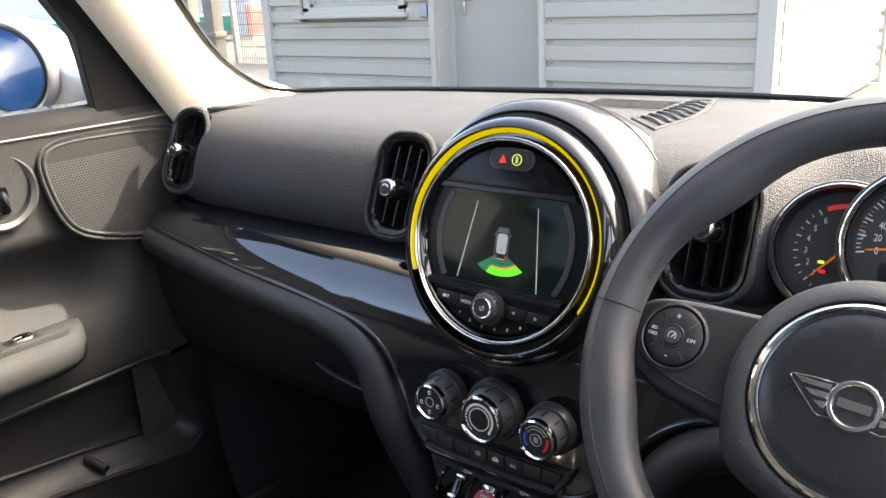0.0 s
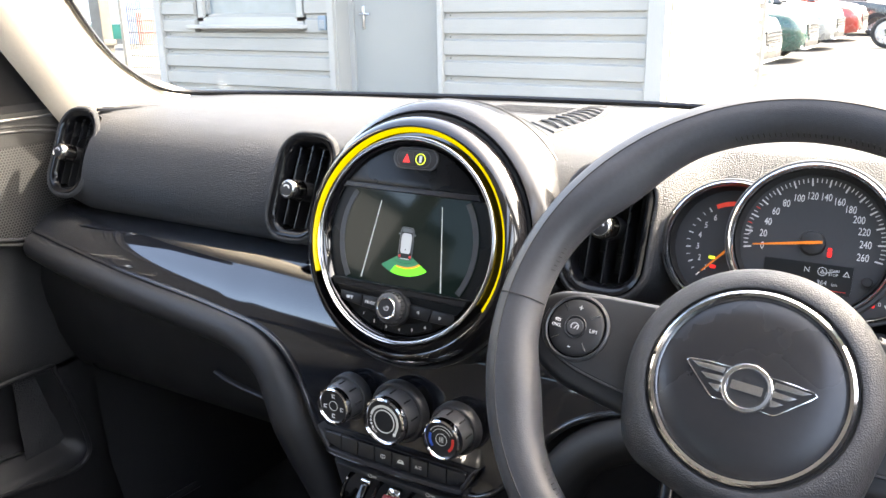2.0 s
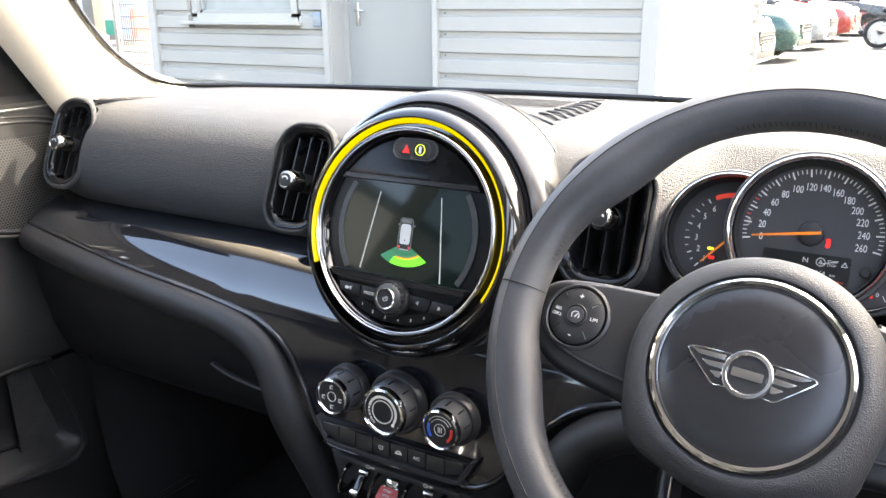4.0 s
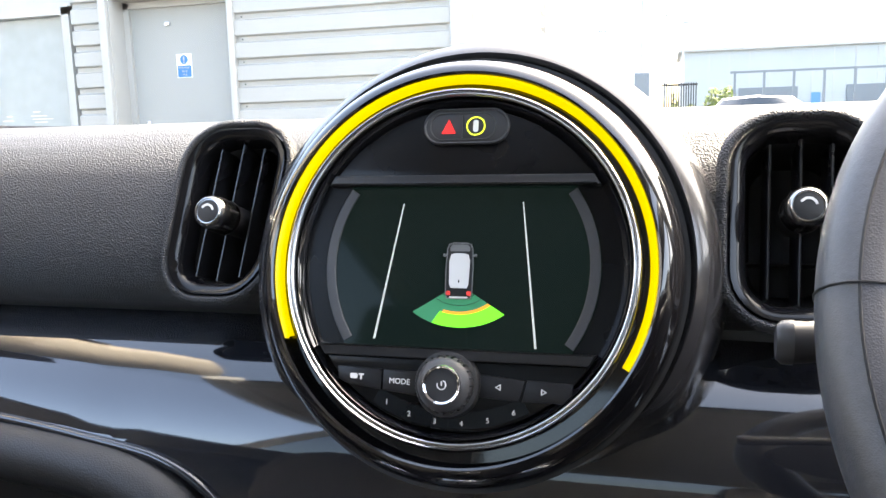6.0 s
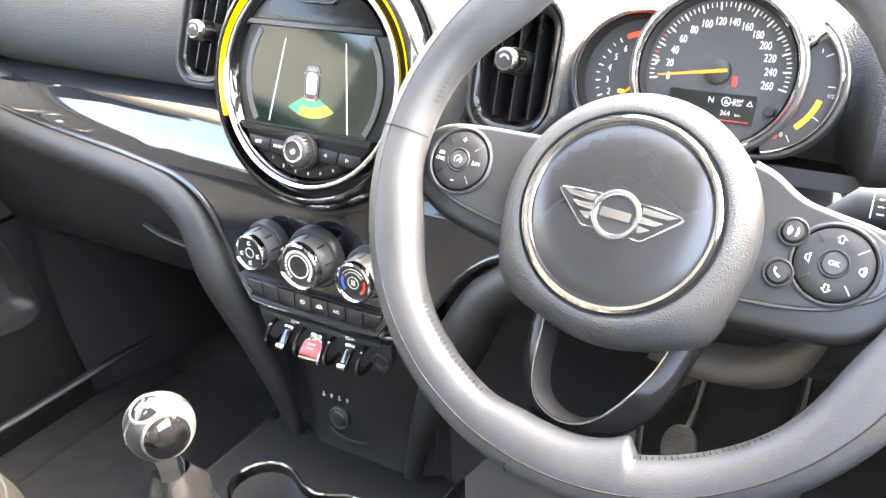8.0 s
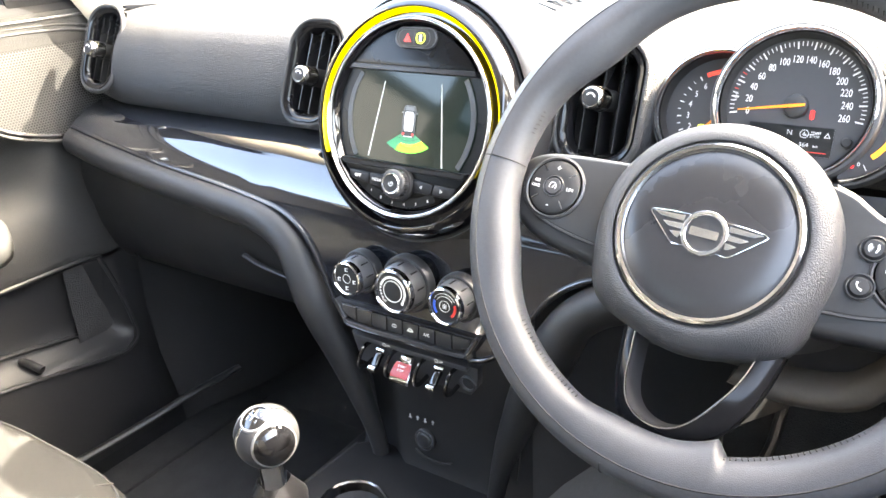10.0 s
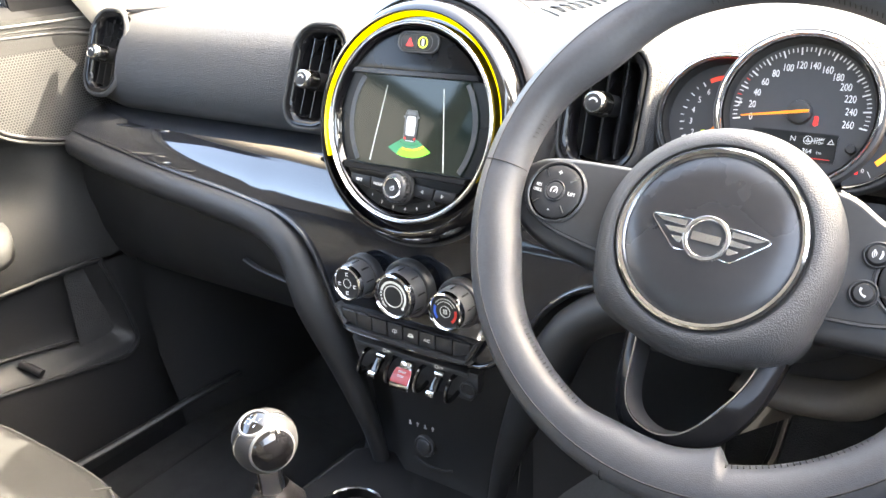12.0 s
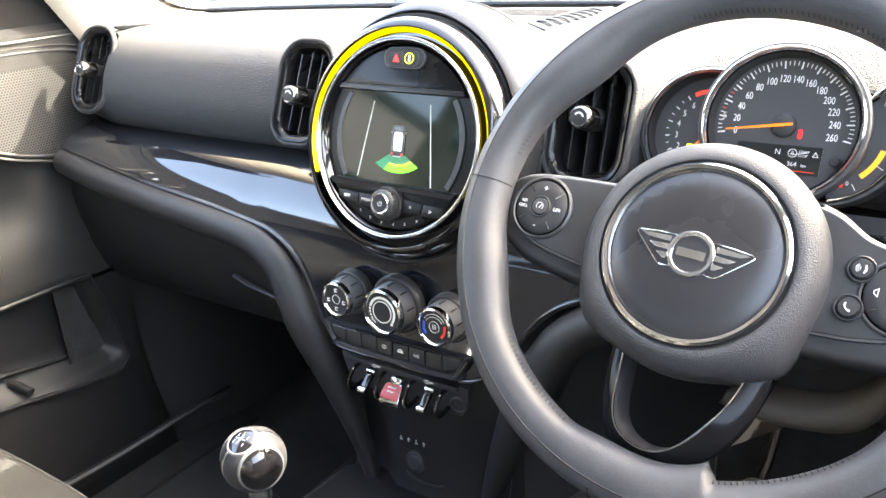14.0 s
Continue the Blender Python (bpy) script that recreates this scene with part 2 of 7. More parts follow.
def prism(pts, z0, z1, bevel=0.0, steps=2):
    """A plate of that outline from z0 up to z1, its upper edge rounded."""
    rows = [[(x, y, z0) for x, y in pts]]
    if bevel:
        for k in range(steps + 1):
            a = math.pi / 2 * k / steps
            q = inset(pts, bevel * (1 - math.cos(a)))
            rows.append([(x, y, z1 - bevel + bevel * math.sin(a)) for x, y in q])
    else:
        rows.append([(x, y, z1) for x, y in pts])
    return skin(rows, close_u=True, cap=True)


def band(outer, inner, z0, z1, bevel=0.0):
    """A frame between two outlines of equal count."""
    rows = [[(x, y, z0) for x, y in outer], [(x, y, z1 - bevel) for x, y in outer]]
    if bevel:
        rows.append([(x, y, z1) for x, y in inset(outer, bevel)])
        rows.append([(x, y, z1) for x, y in inset(inner, -bevel)])
    else:
        rows[-1] = [(x, y, z1) for x, y in outer]
        rows.append([(x, y, z1) for x, y in inner])
    rows.append([(x, y, z1 - bevel) for x, y in inner])
    rows.append([(x, y, z0) for x, y in inner])
    return skin(rows, close_u=True, close_v=True)


def box(sx, sy, sz, c=(0, 0, 0), bevel=0.0, seg=2):
    bm = bmesh.new()
    bmesh.ops.create_cube(bm, size=1.0)
    bmesh.ops.scale(bm, vec=(sx, sy, sz), verts=bm.verts)
    if bevel:
        bmesh.ops.bevel(bm, geom=bm.edges[:], offset=bevel, segments=seg, affect="EDGES", profile=0.5)
    bmesh.ops.translate(bm, vec=c, verts=bm.verts)
    return bm


def tube(pts, r, seg=8, closed=False, cap=True, flat=None):
    """A round bar along points; r is one radius or one for each point; flat: (sideways, up) factors."""
    pts = [Vector(p) for p in pts]
    n = len(pts)
    rad = r if isinstance(r, (list, tuple)) else [r] * n
    rows, up = [], None
    for i in range(n):
        a = pts[(i - 1) % n] if closed or i else pts[0]
        b = pts[(i + 1) % n] if closed or i < n - 1 else pts[-1]
        t = (b - a).normalized()
        if up is None:
            up = Vector((0, 0, 1)) if abs(t.z) < 0.9 else Vector((0, 1, 0))
        side = t.cross(up).normalized()
        up = side.cross(t).normalized()
        fx, fy = flat or (1, 1)
        rows.append([pts[i] + side * (rad[i] * fx * math.cos(2 * math.pi * k / seg)) + up * (rad[i] * fy * math.sin(2 * math.pi * k / seg)) for k in range(seg)])
    return skin(rows, close_u=True, close_v=closed, cap=cap and not closed)


def spline(pts, n):
    """n points along a smooth curve through pts."""
    P = [Vector(p) for p in pts]
    P = [P[0] * 2 - P[1]] + P + [P[-1] * 2 - P[-2]]
    out, segs = [], len(P) - 3
    for k in range(n):
        u = k / (n - 1) * segs
        i = min(int(u), segs - 1)
        t = u - i
        a, b, c, d = P[i:i + 4]
        out.append(0.5 * ((2 * b) + (c - a) * t + (2 * a - 5 * b + 4 * c - d) * t * t + (3 * b - a - 3 * c + d) * t ** 3))
    return out


def words(text, size, depth=0.0002, align="CENTER"):
    """Letters in the built-in font as a mesh, lying in the local xy plane."""
    cu = bpy.data.curves.new("t", "FONT")
    cu.body, cu.size, cu.extrude, cu.align_x, cu.align_y, cu.resolution_u = text, size, depth, align, "CENTER", 3
    ob = bpy.data.objects.new("t", cu)
    me = bpy.data.meshes.new_from_object(ob)
    bm = bmesh.new()
    bm.from_mesh(me)
    bpy.data.objects.remove(ob)
    bpy.data.curves.remove(cu)
    bpy.data.meshes.remove(me)
    return bm


def shift(x, y, z=0.0, rz=0.0):
    return pose(x, y, z, 0, 0, rz)


def arc_band(r0, r1, a0, a1, z0, z1, n=40, bevel=0.0):
    """A flat curved bar between two radii and two angles."""
    prof = [(r0, z0), (r1, z0), (r1, z1 - bevel), (r1 - bevel, z1), (r0 + bevel, z1), (r0, z1 - bevel)] if bevel else [(r0, z0), (r1, z0), (r1, z1), (r0, z1)]
    rows = []
    for k in range(n + 1):
        a = radians(a0 + (a1 - a0) * k / n)
        rows.append([(r * math.cos(a), r * math.sin(a), z) for r, z in prof])
    return skin(rows, close_u=True, cap=True)


def cut(ob, bm):
    """Cuts the solid bm out of ob, for good."""
    bmesh.ops.recalc_face_normals(bm, faces=bm.faces)
    me = bpy.data.meshes.new("cutter")
    bm.to_mesh(me)
    bm.free()
    c = new("cutter", me)
    mod = ob.modifiers.new("cut", "BOOLEAN")
    mod.operation, mod.object, mod.solver = "DIFFERENCE", c, "EXACT"
    bpy.context.view_layer.update()
    done = bpy.data.meshes.new_from_object(ob.evaluated_get(bpy.context.evaluated_depsgraph_get()))
    ob.modifiers.remove(mod)
    done.set_sharp_from_angle(angle=radians(40))
    ob.data = done
    bpy.data.objects.remove(c)
    return ob

# ---- the car's dashboard ----
CX = 0.006                      # the car's middle
dash = root("dashboard", Matrix(), "dark grey grained dashboard with gloss trim and soft lower roll", "dashboard")

# soft upper pad: from the windscreen over the crest and down the front face
PROFILE = [(1.17, 1.026), (1.08, 1.030), (0.98, 1.0325), (0.92, 1.033), (0.875, 1.0320), (0.845, 1.0290), (0.822, 1.0235), (0.805, 1.0155), (0.793, 1.006),
           (0.784, 0.995), (0.777, 0.982), (0.772, 0.969), (0.7685, 0.957), (0.7660, 0.945), (0.7655, 0.934), (0.7670, 0.922), (0.7710, 0.911), (0.7775, 0.901), (0.786, 0.894),
           (0.796, 0.889), (0.81, 0.885), (0.90, 0.872), (1.17, 0.92)]


def step(a, b, x):
    t = max(0.0, min(1.0, (x - a) / (b - a)))
    return t * t * (3 - 2 * t)


def pad_row(x):
    d = abs(x - CX)
    back = 0.00 if d < 0.35 else -0.55 * (d - 0.35) ** 1.5      # the windscreen's base curves back at the sides
    end = 0.0 if d < 0.60 else (d - 0.60)
    out = []
    for y, z in PROFILE:
        k = max(0.0, (y - 0.80) / 0.37)
        nook = 0.055 * step(0.238, 0.275, x) * (1 - step(0.462, 0.492, x)) * (1 - step(0.795, 0.90, y))
        out.append((x, y + back * k + end * 0.35 * (1 - k) + nook, z - 0.02 * min(1, end * 12) * max(0, (z - 0.96) / 0.085)))
    return out


xs = [-0.685, -0.68, -0.67, -0.655, -0.64, -0.62, -0.6] + [-0.55 + 0.05 * k for k in range(15)] + [0.19, 0.22, 0.235, 0.245, 0.255, 0.265, 0.275, 0.29, 0.32, 0.36, 0.42, 0.455, 0.462, 0.469, 0.477, 0.485, 0.492, 0.50, 0.54, 0.6, 0.65, 0.7, 0.75]
rows = [pad_row(x) for x in xs]
mid = sum((Vector(p) for p in rows[0]), Vector()) / len(rows[0])
first = [tuple(mid + (Vector(p) - mid) * 0.93) for p in rows[0]]
pad = part("upper_pad", skin([first] + rows, close_u=True, cap=True), PAD, dash)

VENT_L = frame_at((-0.1765, 0.7685, 0.970), 18)
VENT_R = frame_at((0.196, 0.7650, 0.9655), 16)
VENT_P = frame_at((-0.6055, 0.778, 0.976), 20, 2)


def vent_shape(w, lean, h=0.120, r=0.030):
    """A rounded upright outline, a little wider above, whose top leans sideways."""
    return [(x * (1 + 0.05 * y / h) + lean * y, y) for x, y in rrect(w, h, r, 8)]


VENTS = ((VENT_L, 0.078, 0.12, -0.005), (VENT_R, 0.080, 0.02, 0.004), (VENT_P, 0.072, 0.13, -0.003))
for m, w, lean, ky in VENTS:
    cut(pad, moved(prism(inset(vent_shape(w, lean), 0.0015), -0.10, 0.05), m))
VENTGLOSS = mat("vent_gloss_black", (0.007, 0.007, 0.008), 0.13, spec=0.28, vary=0.1, rvary=0.03)
KNOBM = mat("vent_knob_metal", (0.38, 0.37, 0.36), 0.22, 1.0, vary=0.1)


def vent(name, place, label):
    """An oval air outlet: grained lip, broad gloss frame, three slats and a metal knob."""
    m, w, lean, ky = place
    v = root(name, m, label, "air vent", "dashboard air vents")
    o = vent_shape(w, lean)
    swell = [inset(o, d) for d in (-0.0070, -0.0052, -0.0030, -0.0012, 0.0)]
    part("lip", skin([[(x, y, z) for x, y in r] for r, z in zip(swell, (-0.0040, -0.0004, 0.0010, 0.0006, -0.0040))], close_u=True), PAD, v, "grained raised lip", smooth=70)
    ring = [inset(o, d) for d in (0.0002, 0.0010, 0.0040, 0.0075, 0.0098, 0.0108)]
    part("frame", skin([[(x, y, z) for x, y in r] for r, z in zip(ring, (-0.0030, 0.0004, -0.0004, -0.0030, -0.0085, -0.0200))], close_u=True), VENTGLOSS, v, "gloss black frame", smooth=70)
    back = [(x * 0.80, y * 0.84) for x, y in inset(o, 0.0108)]
    part("duct", skin([[(x, y, -0.019) for x, y in ring[-1]], [(x, y, -0.060) for x, y in back]], close_u=True), MATT, v)
    part("duct_back", prism(back, -0.064, -0.059), MATT, v)
    for k in (-1, 0, 1):
        half = 0.046 if k else 0.049
        foot = [(k * w * 0.215 + lean * y, y) for y in (-half, -half * 0.5, 0.0, half * 0.5, half)]
        slat = skin([[(x - 0.0010, y, -0.0090), (x - 0.0005, y, -0.0078), (x + 0.0005, y, -0.0078), (x + 0.0010, y, -0.0090), (x + 0.0010, y, -0.040), (x - 0.0010, y, -0.040)] for x, y in foot], close_u=True, cap=True)
        part("slat", slat, SLAT, v)
    part("cross_slat", box(w - 0.026, 0.0018, 0.02, (-0.002, -0.022, -0.048), 0.0006, 1), MATT, v)
    kx = lean * ky
    kn = part("knob", lathe([(0.0, -0.022), (0.0100, -0.022), (0.0106, -0.006), (0.0118, -0.003), (0.0119, 0.0075), (0.0119, 0.0145), (0.0112, 0.0185), (0.0094, 0.0212), (0.0087, 0.0216), (0.0083, 0.0206), (0.0, 0.0206)], 32), KNOBM, v, "metal knob", m=shift(kx, ky))
    part("knob_stem", lathe([(0.0108, -0.030), (0.0112, -0.006), (0.0124, -0.0035), (0.0124, -0.0015)], 28), MATT, kn, "black stem", m=shift(kx, ky))
    part("knob_cap", lathe([(0, 0.0216), (0.0060, 0.0214), (0.0079, 0.0207), (0.0079, 0.0195)], 24), MATT, kn, "black cap", m=shift(kx, ky))
    part("knob_mark", arc_band(0.0036, 0.0050, 10, 150, 0.0213, 0.0219, 10), MARK, kn, "white arc mark", m=shift(kx, ky))
    for a in range(0, 360, 60):
        part("knob_notch", moved(box(0.0008, 0.0022, 0.0115, (0.01175, 0, 0.0060), 0.0003, 1), shift(kx, ky, 0, a + 12)), MATT, kn)
    return v


vent("centre_air_vent", VENTS[0], "oval gloss black air vent with metal knob beside the round display")
vent("driver_air_vent", VENTS[1], "oval gloss black air vent half hidden behind the steering wheel")
vent("passenger_air_vent", VENTS[2], "oval gloss black air vent at the passenger end of the dashboard")

# gloss trim band and centre fascia: one sheet
LOW = [(-0.70, 0.868, 0.742), (-0.655, 0.8605, 0.738), (-0.55, 0.8455, 0.733), (-0.448, 0.832, 0.728), (-0.36, 0.824, 0.726), (-0.29, 0.817, 0.724), (-0.235, 0.809, 0.721),
       (-0.205, 0.802, 0.717), (-0.185, 0.793, 0.713), (-0.165, 0.779, 0.709), (-0.150, 0.762, 0.706), (-0.135, 0.741, 0.702), (-0.122, 0.719, 0.698), (-0.107, 0.701, 0.696), (-0.090, 0.690, 0.695), (-0.074, 0.6855, 0.695)]


def low_edge(x):
    x = -abs(x - CX) + CX
    z, y = LOW[-1][1], LOW[-1][2]
    if x < LOW[-1][0]:
        z, y = LOW[0][1], LOW[0][2]
        for a, b in zip(LOW, LOW[1:]):
            if a[0] <= x <= b[0]:
                t = (x - a[0]) / (b[0] - a[0])
                z, y = a[1] + (b[1] - a[1]) * t, a[2] + (b[2] - a[2]) * t
    return z, (y if z > 0.812 else 0.7235 - 0.225 * (0.812 - z))


def fascia_row(x, n=30):
    """A section of the trim: upright below, then a smooth cove that runs back under the pad."""
    zb, yb = low_edge(x)
    z0, y0 = (zb, yb) if zb > 0.812 else (0.812, 0.7235)
    z2, y2 = 0.890, 0.795
    z1, y1 = z0 + 0.62 * (z2 - z0), y0 + 0.20 * (y2 - y0)
    out = [(x, yb + (y0 - yb) * k / 8, zb + (z0 - zb) * k / 8) for k in range(8)] if zb < 0.812 else [(x, yb - 0.0004 * (8 - k), zb - 0.0002 * (8 - k)) for k in range(8)]
    for k in range(n - 8):
        u = k / (n - 9)
        out.append((x, y0 * (1 - u) ** 2 + 2 * y1 * u * (1 - u) + y2 * u * u, z0 * (1 - u) ** 2 + 2 * z1 * u * (1 - u) + z2 * u * u))
    return out


fx = [-0.662, -0.655] + [-0.63 + 0.02 * k for k in range(20)] + [-0.23 + 0.01 * k for k in range(48)] + [0.27 + 0.05 * k for k in range(10)]
fascia = part("gloss_trim", skin([fascia_row(x) for x in fx]), TRIM, dash, "dark gloss trim band and centre fascia", smooth=80)
edge = [(x, low_edge(x)[1] - 0.001, low_edge(x)[0]) for x in fx if x < CX]
line = [(x, y, z) for x, y, z in edge]
line_r = [(2 * CX - x, y, z) for x, y, z in reversed(line)]
part("trim_edge_line", tube(spline([p for p in line if p[0] < -0.07][::2], 90), 0.0036, 10), TRIM, dash, "gloss edge bead")
part("trim_edge_line", tube(spline([p for p in line_r if p[0] > 0.08 and p[0] < 0.5][::2], 60), 0.0036, 10), TRIM, dash, "gloss edge bead")

# soft roll that runs under the trim and bends down along the stack
ROLL = [(-0.665, 0.742, 0.838), (-0.60, 0.736, 0.828), (-0.50, 0.731, 0.815), (-0.40, 0.728, 0.804), (-0.30, 0.725, 0.795), (-0.25, 0.723, 0.788), (-0.215, 0.720, 0.776),
        (-0.188, 0.715, 0.756), (-0.172, 0.712, 0.730), (-0.158, 0.711, 0.700), (-0.142, 0.712, 0.665), (-0.125, 0.714, 0.625), (-0.105, 0.717, 0.57), (-0.09, 0.72, 0.52), (-0.078, 0.722, 0.46)]
sp = spline(ROLL, 70)
part("lower_roll", tube(sp, [0.0225 + 0.005 * max(0, min(1, (k - 34) / 10)) - 0.017 * step(44, 69, k) for k in range(70)], 20), SOFT, dash, "soft grained roll")
part("lower_roll", tube([(2 * CX - p.x, p.y, p.z) for p in sp[18:]], [0.0225 + 0.005 * max(0, min(1, (k - 34) / 10)) - 0.017 * step(44, 69, k) for k in range(18, 70)], 20), SOFT, dash, "soft grained roll")

# glove box under the roll and the dark underside
glove = part("glove_box", skin([[(x, y, z) for x in (-0.73, -0.5, -0.3, -0.13)] for y, z in ((0.80, 0.85), (0.765, 0.80), (0.758, 0.775), (0.762, 0.73), (0.770, 0.685), (0.785, 0.645), (0.81, 0.61), (0.86, 0.58), (1.15, 0.56))]), GLOVE, dash, "dark grained glove box lid")
part("handle", tube(spline([(-0.335, 0.757, 0.703), (-0.30, 0.752, 0.697), (-0.25, 0.752, 0.690), (-0.20, 0.756, 0.684)], 16), 0.0045, 8, flat=(1, 0.6)), PLASTIC, glove, "recessed pull lip")
# driver's side lower panel
part("lower_panel", skin([[(x, y + 0.02 * max(0, abs(x - 0.37) - 0.1), z) for x in (0.12, 0.16, 0.22, 0.3, 0.42, 0.55, 0.7)] for y, z in ((0.79, 0.90), (0.778, 0.86), (0.772, 0.80), (0.79, 0.73), (0.83, 0.68), (0.88, 0.655), (1.0, 0.64))]), PLASTIC, dash, "driver's knee panel")
part("knee_roll", tube(spline([(0.12, 0.742, 0.725), (0.155, 0.735, 0.775), (0.20, 0.735, 0.795), (0.27, 0.74, 0.80), (0.4, 0.745, 0.80), (0.7, 0.76, 0.83)], 40), 0.012, 12), PLASTIC, dash)
tan_hi = spline([(0.345, 0.782, 0.706), (0.381, 0.772, 0.711), (0.419, 0.770, 0.716), (0.442, 0.768, 0.725), (0.469, 0.768, 0.755), (0.482, 0.772, 0.790)], 30)
tan_lo = spline([(0.335, 0.784, 0.686), (0.372, 0.772, 0.687), (0.407, 0.768, 0.689), (0.451, 0.766, 0.699), (0.476, 0.766, 0.719), (0.496, 0.770, 0.765)], 30)
part("tan_underpanel", skin([[tuple(a + Vector((0, 0.03, 0))), tuple(a), tuple(a.lerp(b, 0.3) + Vector((0, -0.008, 0))), tuple(a.lerp(b, 0.7) + Vector((0, -0.007, 0))), tuple(b), tuple(b + Vector((0, 0.03, 0)))] for a, b in zip(tan_hi, tan_lo)]), TANLOW, dash, "tan curved lower cover", smooth=70)

# ---- demister grille on the dash top ----
dem = root("demister_grille", Matrix.Translation((0.0, 0.0, 1.0328)), "dark slatted demister grille set in the dashboard top", "vent grille")
DTOP = [Vector(p) for p in ((0.041, 0.949, 0), (0.046, 1.005, 0), (0.048, 1.050, 0), (0.046, 1.105, 0))]
DLOW = [Vector(p) for p in ((0.086, 0.900, 0), (0.092, 0.960, 0), (0.088, 1.030, 0), (0.070, 1.110, 0))]
dt, dl = spline(DTOP, 28), spline(DLOW, 28)
gout = [(p.x, p.y) for p in dl] + [(p.x, p.y) for p in reversed(dt)]
part("frame", band([(x, y) for x, y in inset(gout, -0.006)], gout, -0.004, 0.0020, 0.0008), PAD, dem)
part("opening", prism(gout, -0.010, 0.0004), MATT, dem)
for k in range(8):
    a, b = dt[2 + 3 * k], dl[2 + 3 * k]
    mid_ = a.lerp(b, 0.5) + Vector((0.0, 0.004, 0.0))
    part("slat", tube(spline([a + Vector((0, 0, 0.0015)), mid_ + Vector((0, 0, 0.0030)), b + Vector((0, 0, 0.0015))], 8), 0.0022, 6, flat=(1.0, 0.7)), PAD, dem)
sidegrille = root("side_demister", pose(-0.565, 0.86, 1.0305, 0, 0, 38), "thin slot demister beside the windscreen pillar", "vent grille")
part("frame", band(rrect(0.10, 0.022, 0.008), rrect(0.092, 0.016, 0.006), -0.003, 0.002, 0.0006), PLASTIC, sidegrille)
part("opening", prism(rrect(0.092, 0.016, 0.006), -0.003, 0.0006), MATT, sidegrille)
for k in range(4):
    part("slat", box(0.018, 0.0025, 0.003, (-0.033 + 0.022 * k, 0, 0.001), 0.0005, 1), SATIN, sidegrille)
spk = root("speaker_mesh", pose(0.0, 1.06, 1.0310, 0, 0, 0), "fine ribbed speaker cover on the dashboard top", "speaker")
part("cover", prism(rrect(0.17, 0.075, 0.03), -0.004, 0.0012, 0.0008), PLASTIC, spk)
for k in range(12):
    part("rib", box(0.15, 0.0018, 0.0014, (0, -0.03 + 0.0055 * k, 0.0016)), PAD, spk)

# ---- round central display ----
RINGM = mat("ring_chrome", (0.56, 0.55, 0.54), 0.14, 1.0, vary=0.06, rvary=0.04)
RING = frame_at((0.0035, 0.711, 0.9444), 16)
disp = root("central_display", RING, "round central display with yellow light ring and parking view", "display")
part("cowl", lathe([(0.1137, 0.0002), (0.1140, 0.0016), (0.1152, 0.0024), (0.1180, 0.0014), (0.1215, -0.0016), (0.1245, -0.0062), (0.1268, -0.0118), (0.1284, -0.0180), (0.1292, -0.0240), (0.1296, -0.05)], 120), PIANO, disp, "gloss black outer bezel")
part("cowl_groove", lathe([(0.1288, -0.0205), (0.1310, -0.0205), (0.1310, -0.026)], 120), MATT, disp)
HOOD = [(0.1295, -0.040), (0.1305, -0.0235), (0.1330, -0.0205), (0.1388, -0.0245), (0.1440, -0.036), (0.1480, -0.055), (0.1500, -0.080), (0.1500, -0.120), (0.144, -0.18), (0.125, -0.26)]
hr = []
for q in range(121):
    a = -58 + 296 * q / 120
    f = step(-58, -28, a) * (1 - step(208, 238, a)) * (1 + 0.34 * max(0.0, math.cos(radians(a - 42))) - 0.06)
    hr.append([((0.126 + (r - 0.126) * f) * math.cos(radians(a)), (0.126 + (r - 0.126) * f) * math.sin(radians(a)), z - 0.01 * (1 - f)) for r, z in HOOD])
part("hood", skin(hr), HOODM, disp, "smooth satin hood", smooth=60)
part("hood_edge", tube([r[6] for r in hr[8:-8]], 0.0012, 6), MATT, disp, "dark hood edge line")
part("lower_shell", lathe([(0.1285, -0.020), (0.1315, -0.028), (0.1325, -0.045), (0.128, -0.075), (0.115, -0.10)], 60, 205, 335), PIANO, disp, "gloss black lower shell")
part("groove", lathe([(0.1160, -0.004), (0.1150, -0.008), (0.1064, -0.008), (0.1056, -0.002), (0.1052, 0.0018)], 96), PIANO, disp)
part("light_band", lathe([(0.1092, -0.0048), (0.1097, -0.0036), (0.1131, 0.0002), (0.1136, 0.0000), (0.1136, -0.006)], 90, -29.5, 204), YELLOW, disp, "glowing yellow arc")
part("chrome_ring", lathe([(0.1051, 0.0010), (0.1047, 0.0028), (0.1036, 0.0034), (0.1027, 0.0026), (0.1024, 0.0014), (0.1020, 0.0024), (0.1012, 0.0026), (0.1004, 0.0016), (0.0998, -0.003)], 120), RINGM, disp, "chrome double ring", smooth=70)
part("inner_ring", lathe([(0.0992, -0.001), (0.0975, -0.003), (0.0955, -0.0075), (0.094, -0.010)], 96), PIANO, disp)
part("face", lathe([(0.0965, -0.0085), (0.0, -0.0085)], 72), FACE, disp, "dark satin face")


def chord(y0, y1, r, n=10):
    """The part of a disc between two heights."""
    a, b = math.asin(y0 / r), math.asin(y1 / r)
    right = [(r * math.cos(a + (b - a) * k / n), r * math.sin(a + (b - a) * k / n)) for k in range(n + 1)]
    return right + [(-x, y) for x, y in reversed(right)]


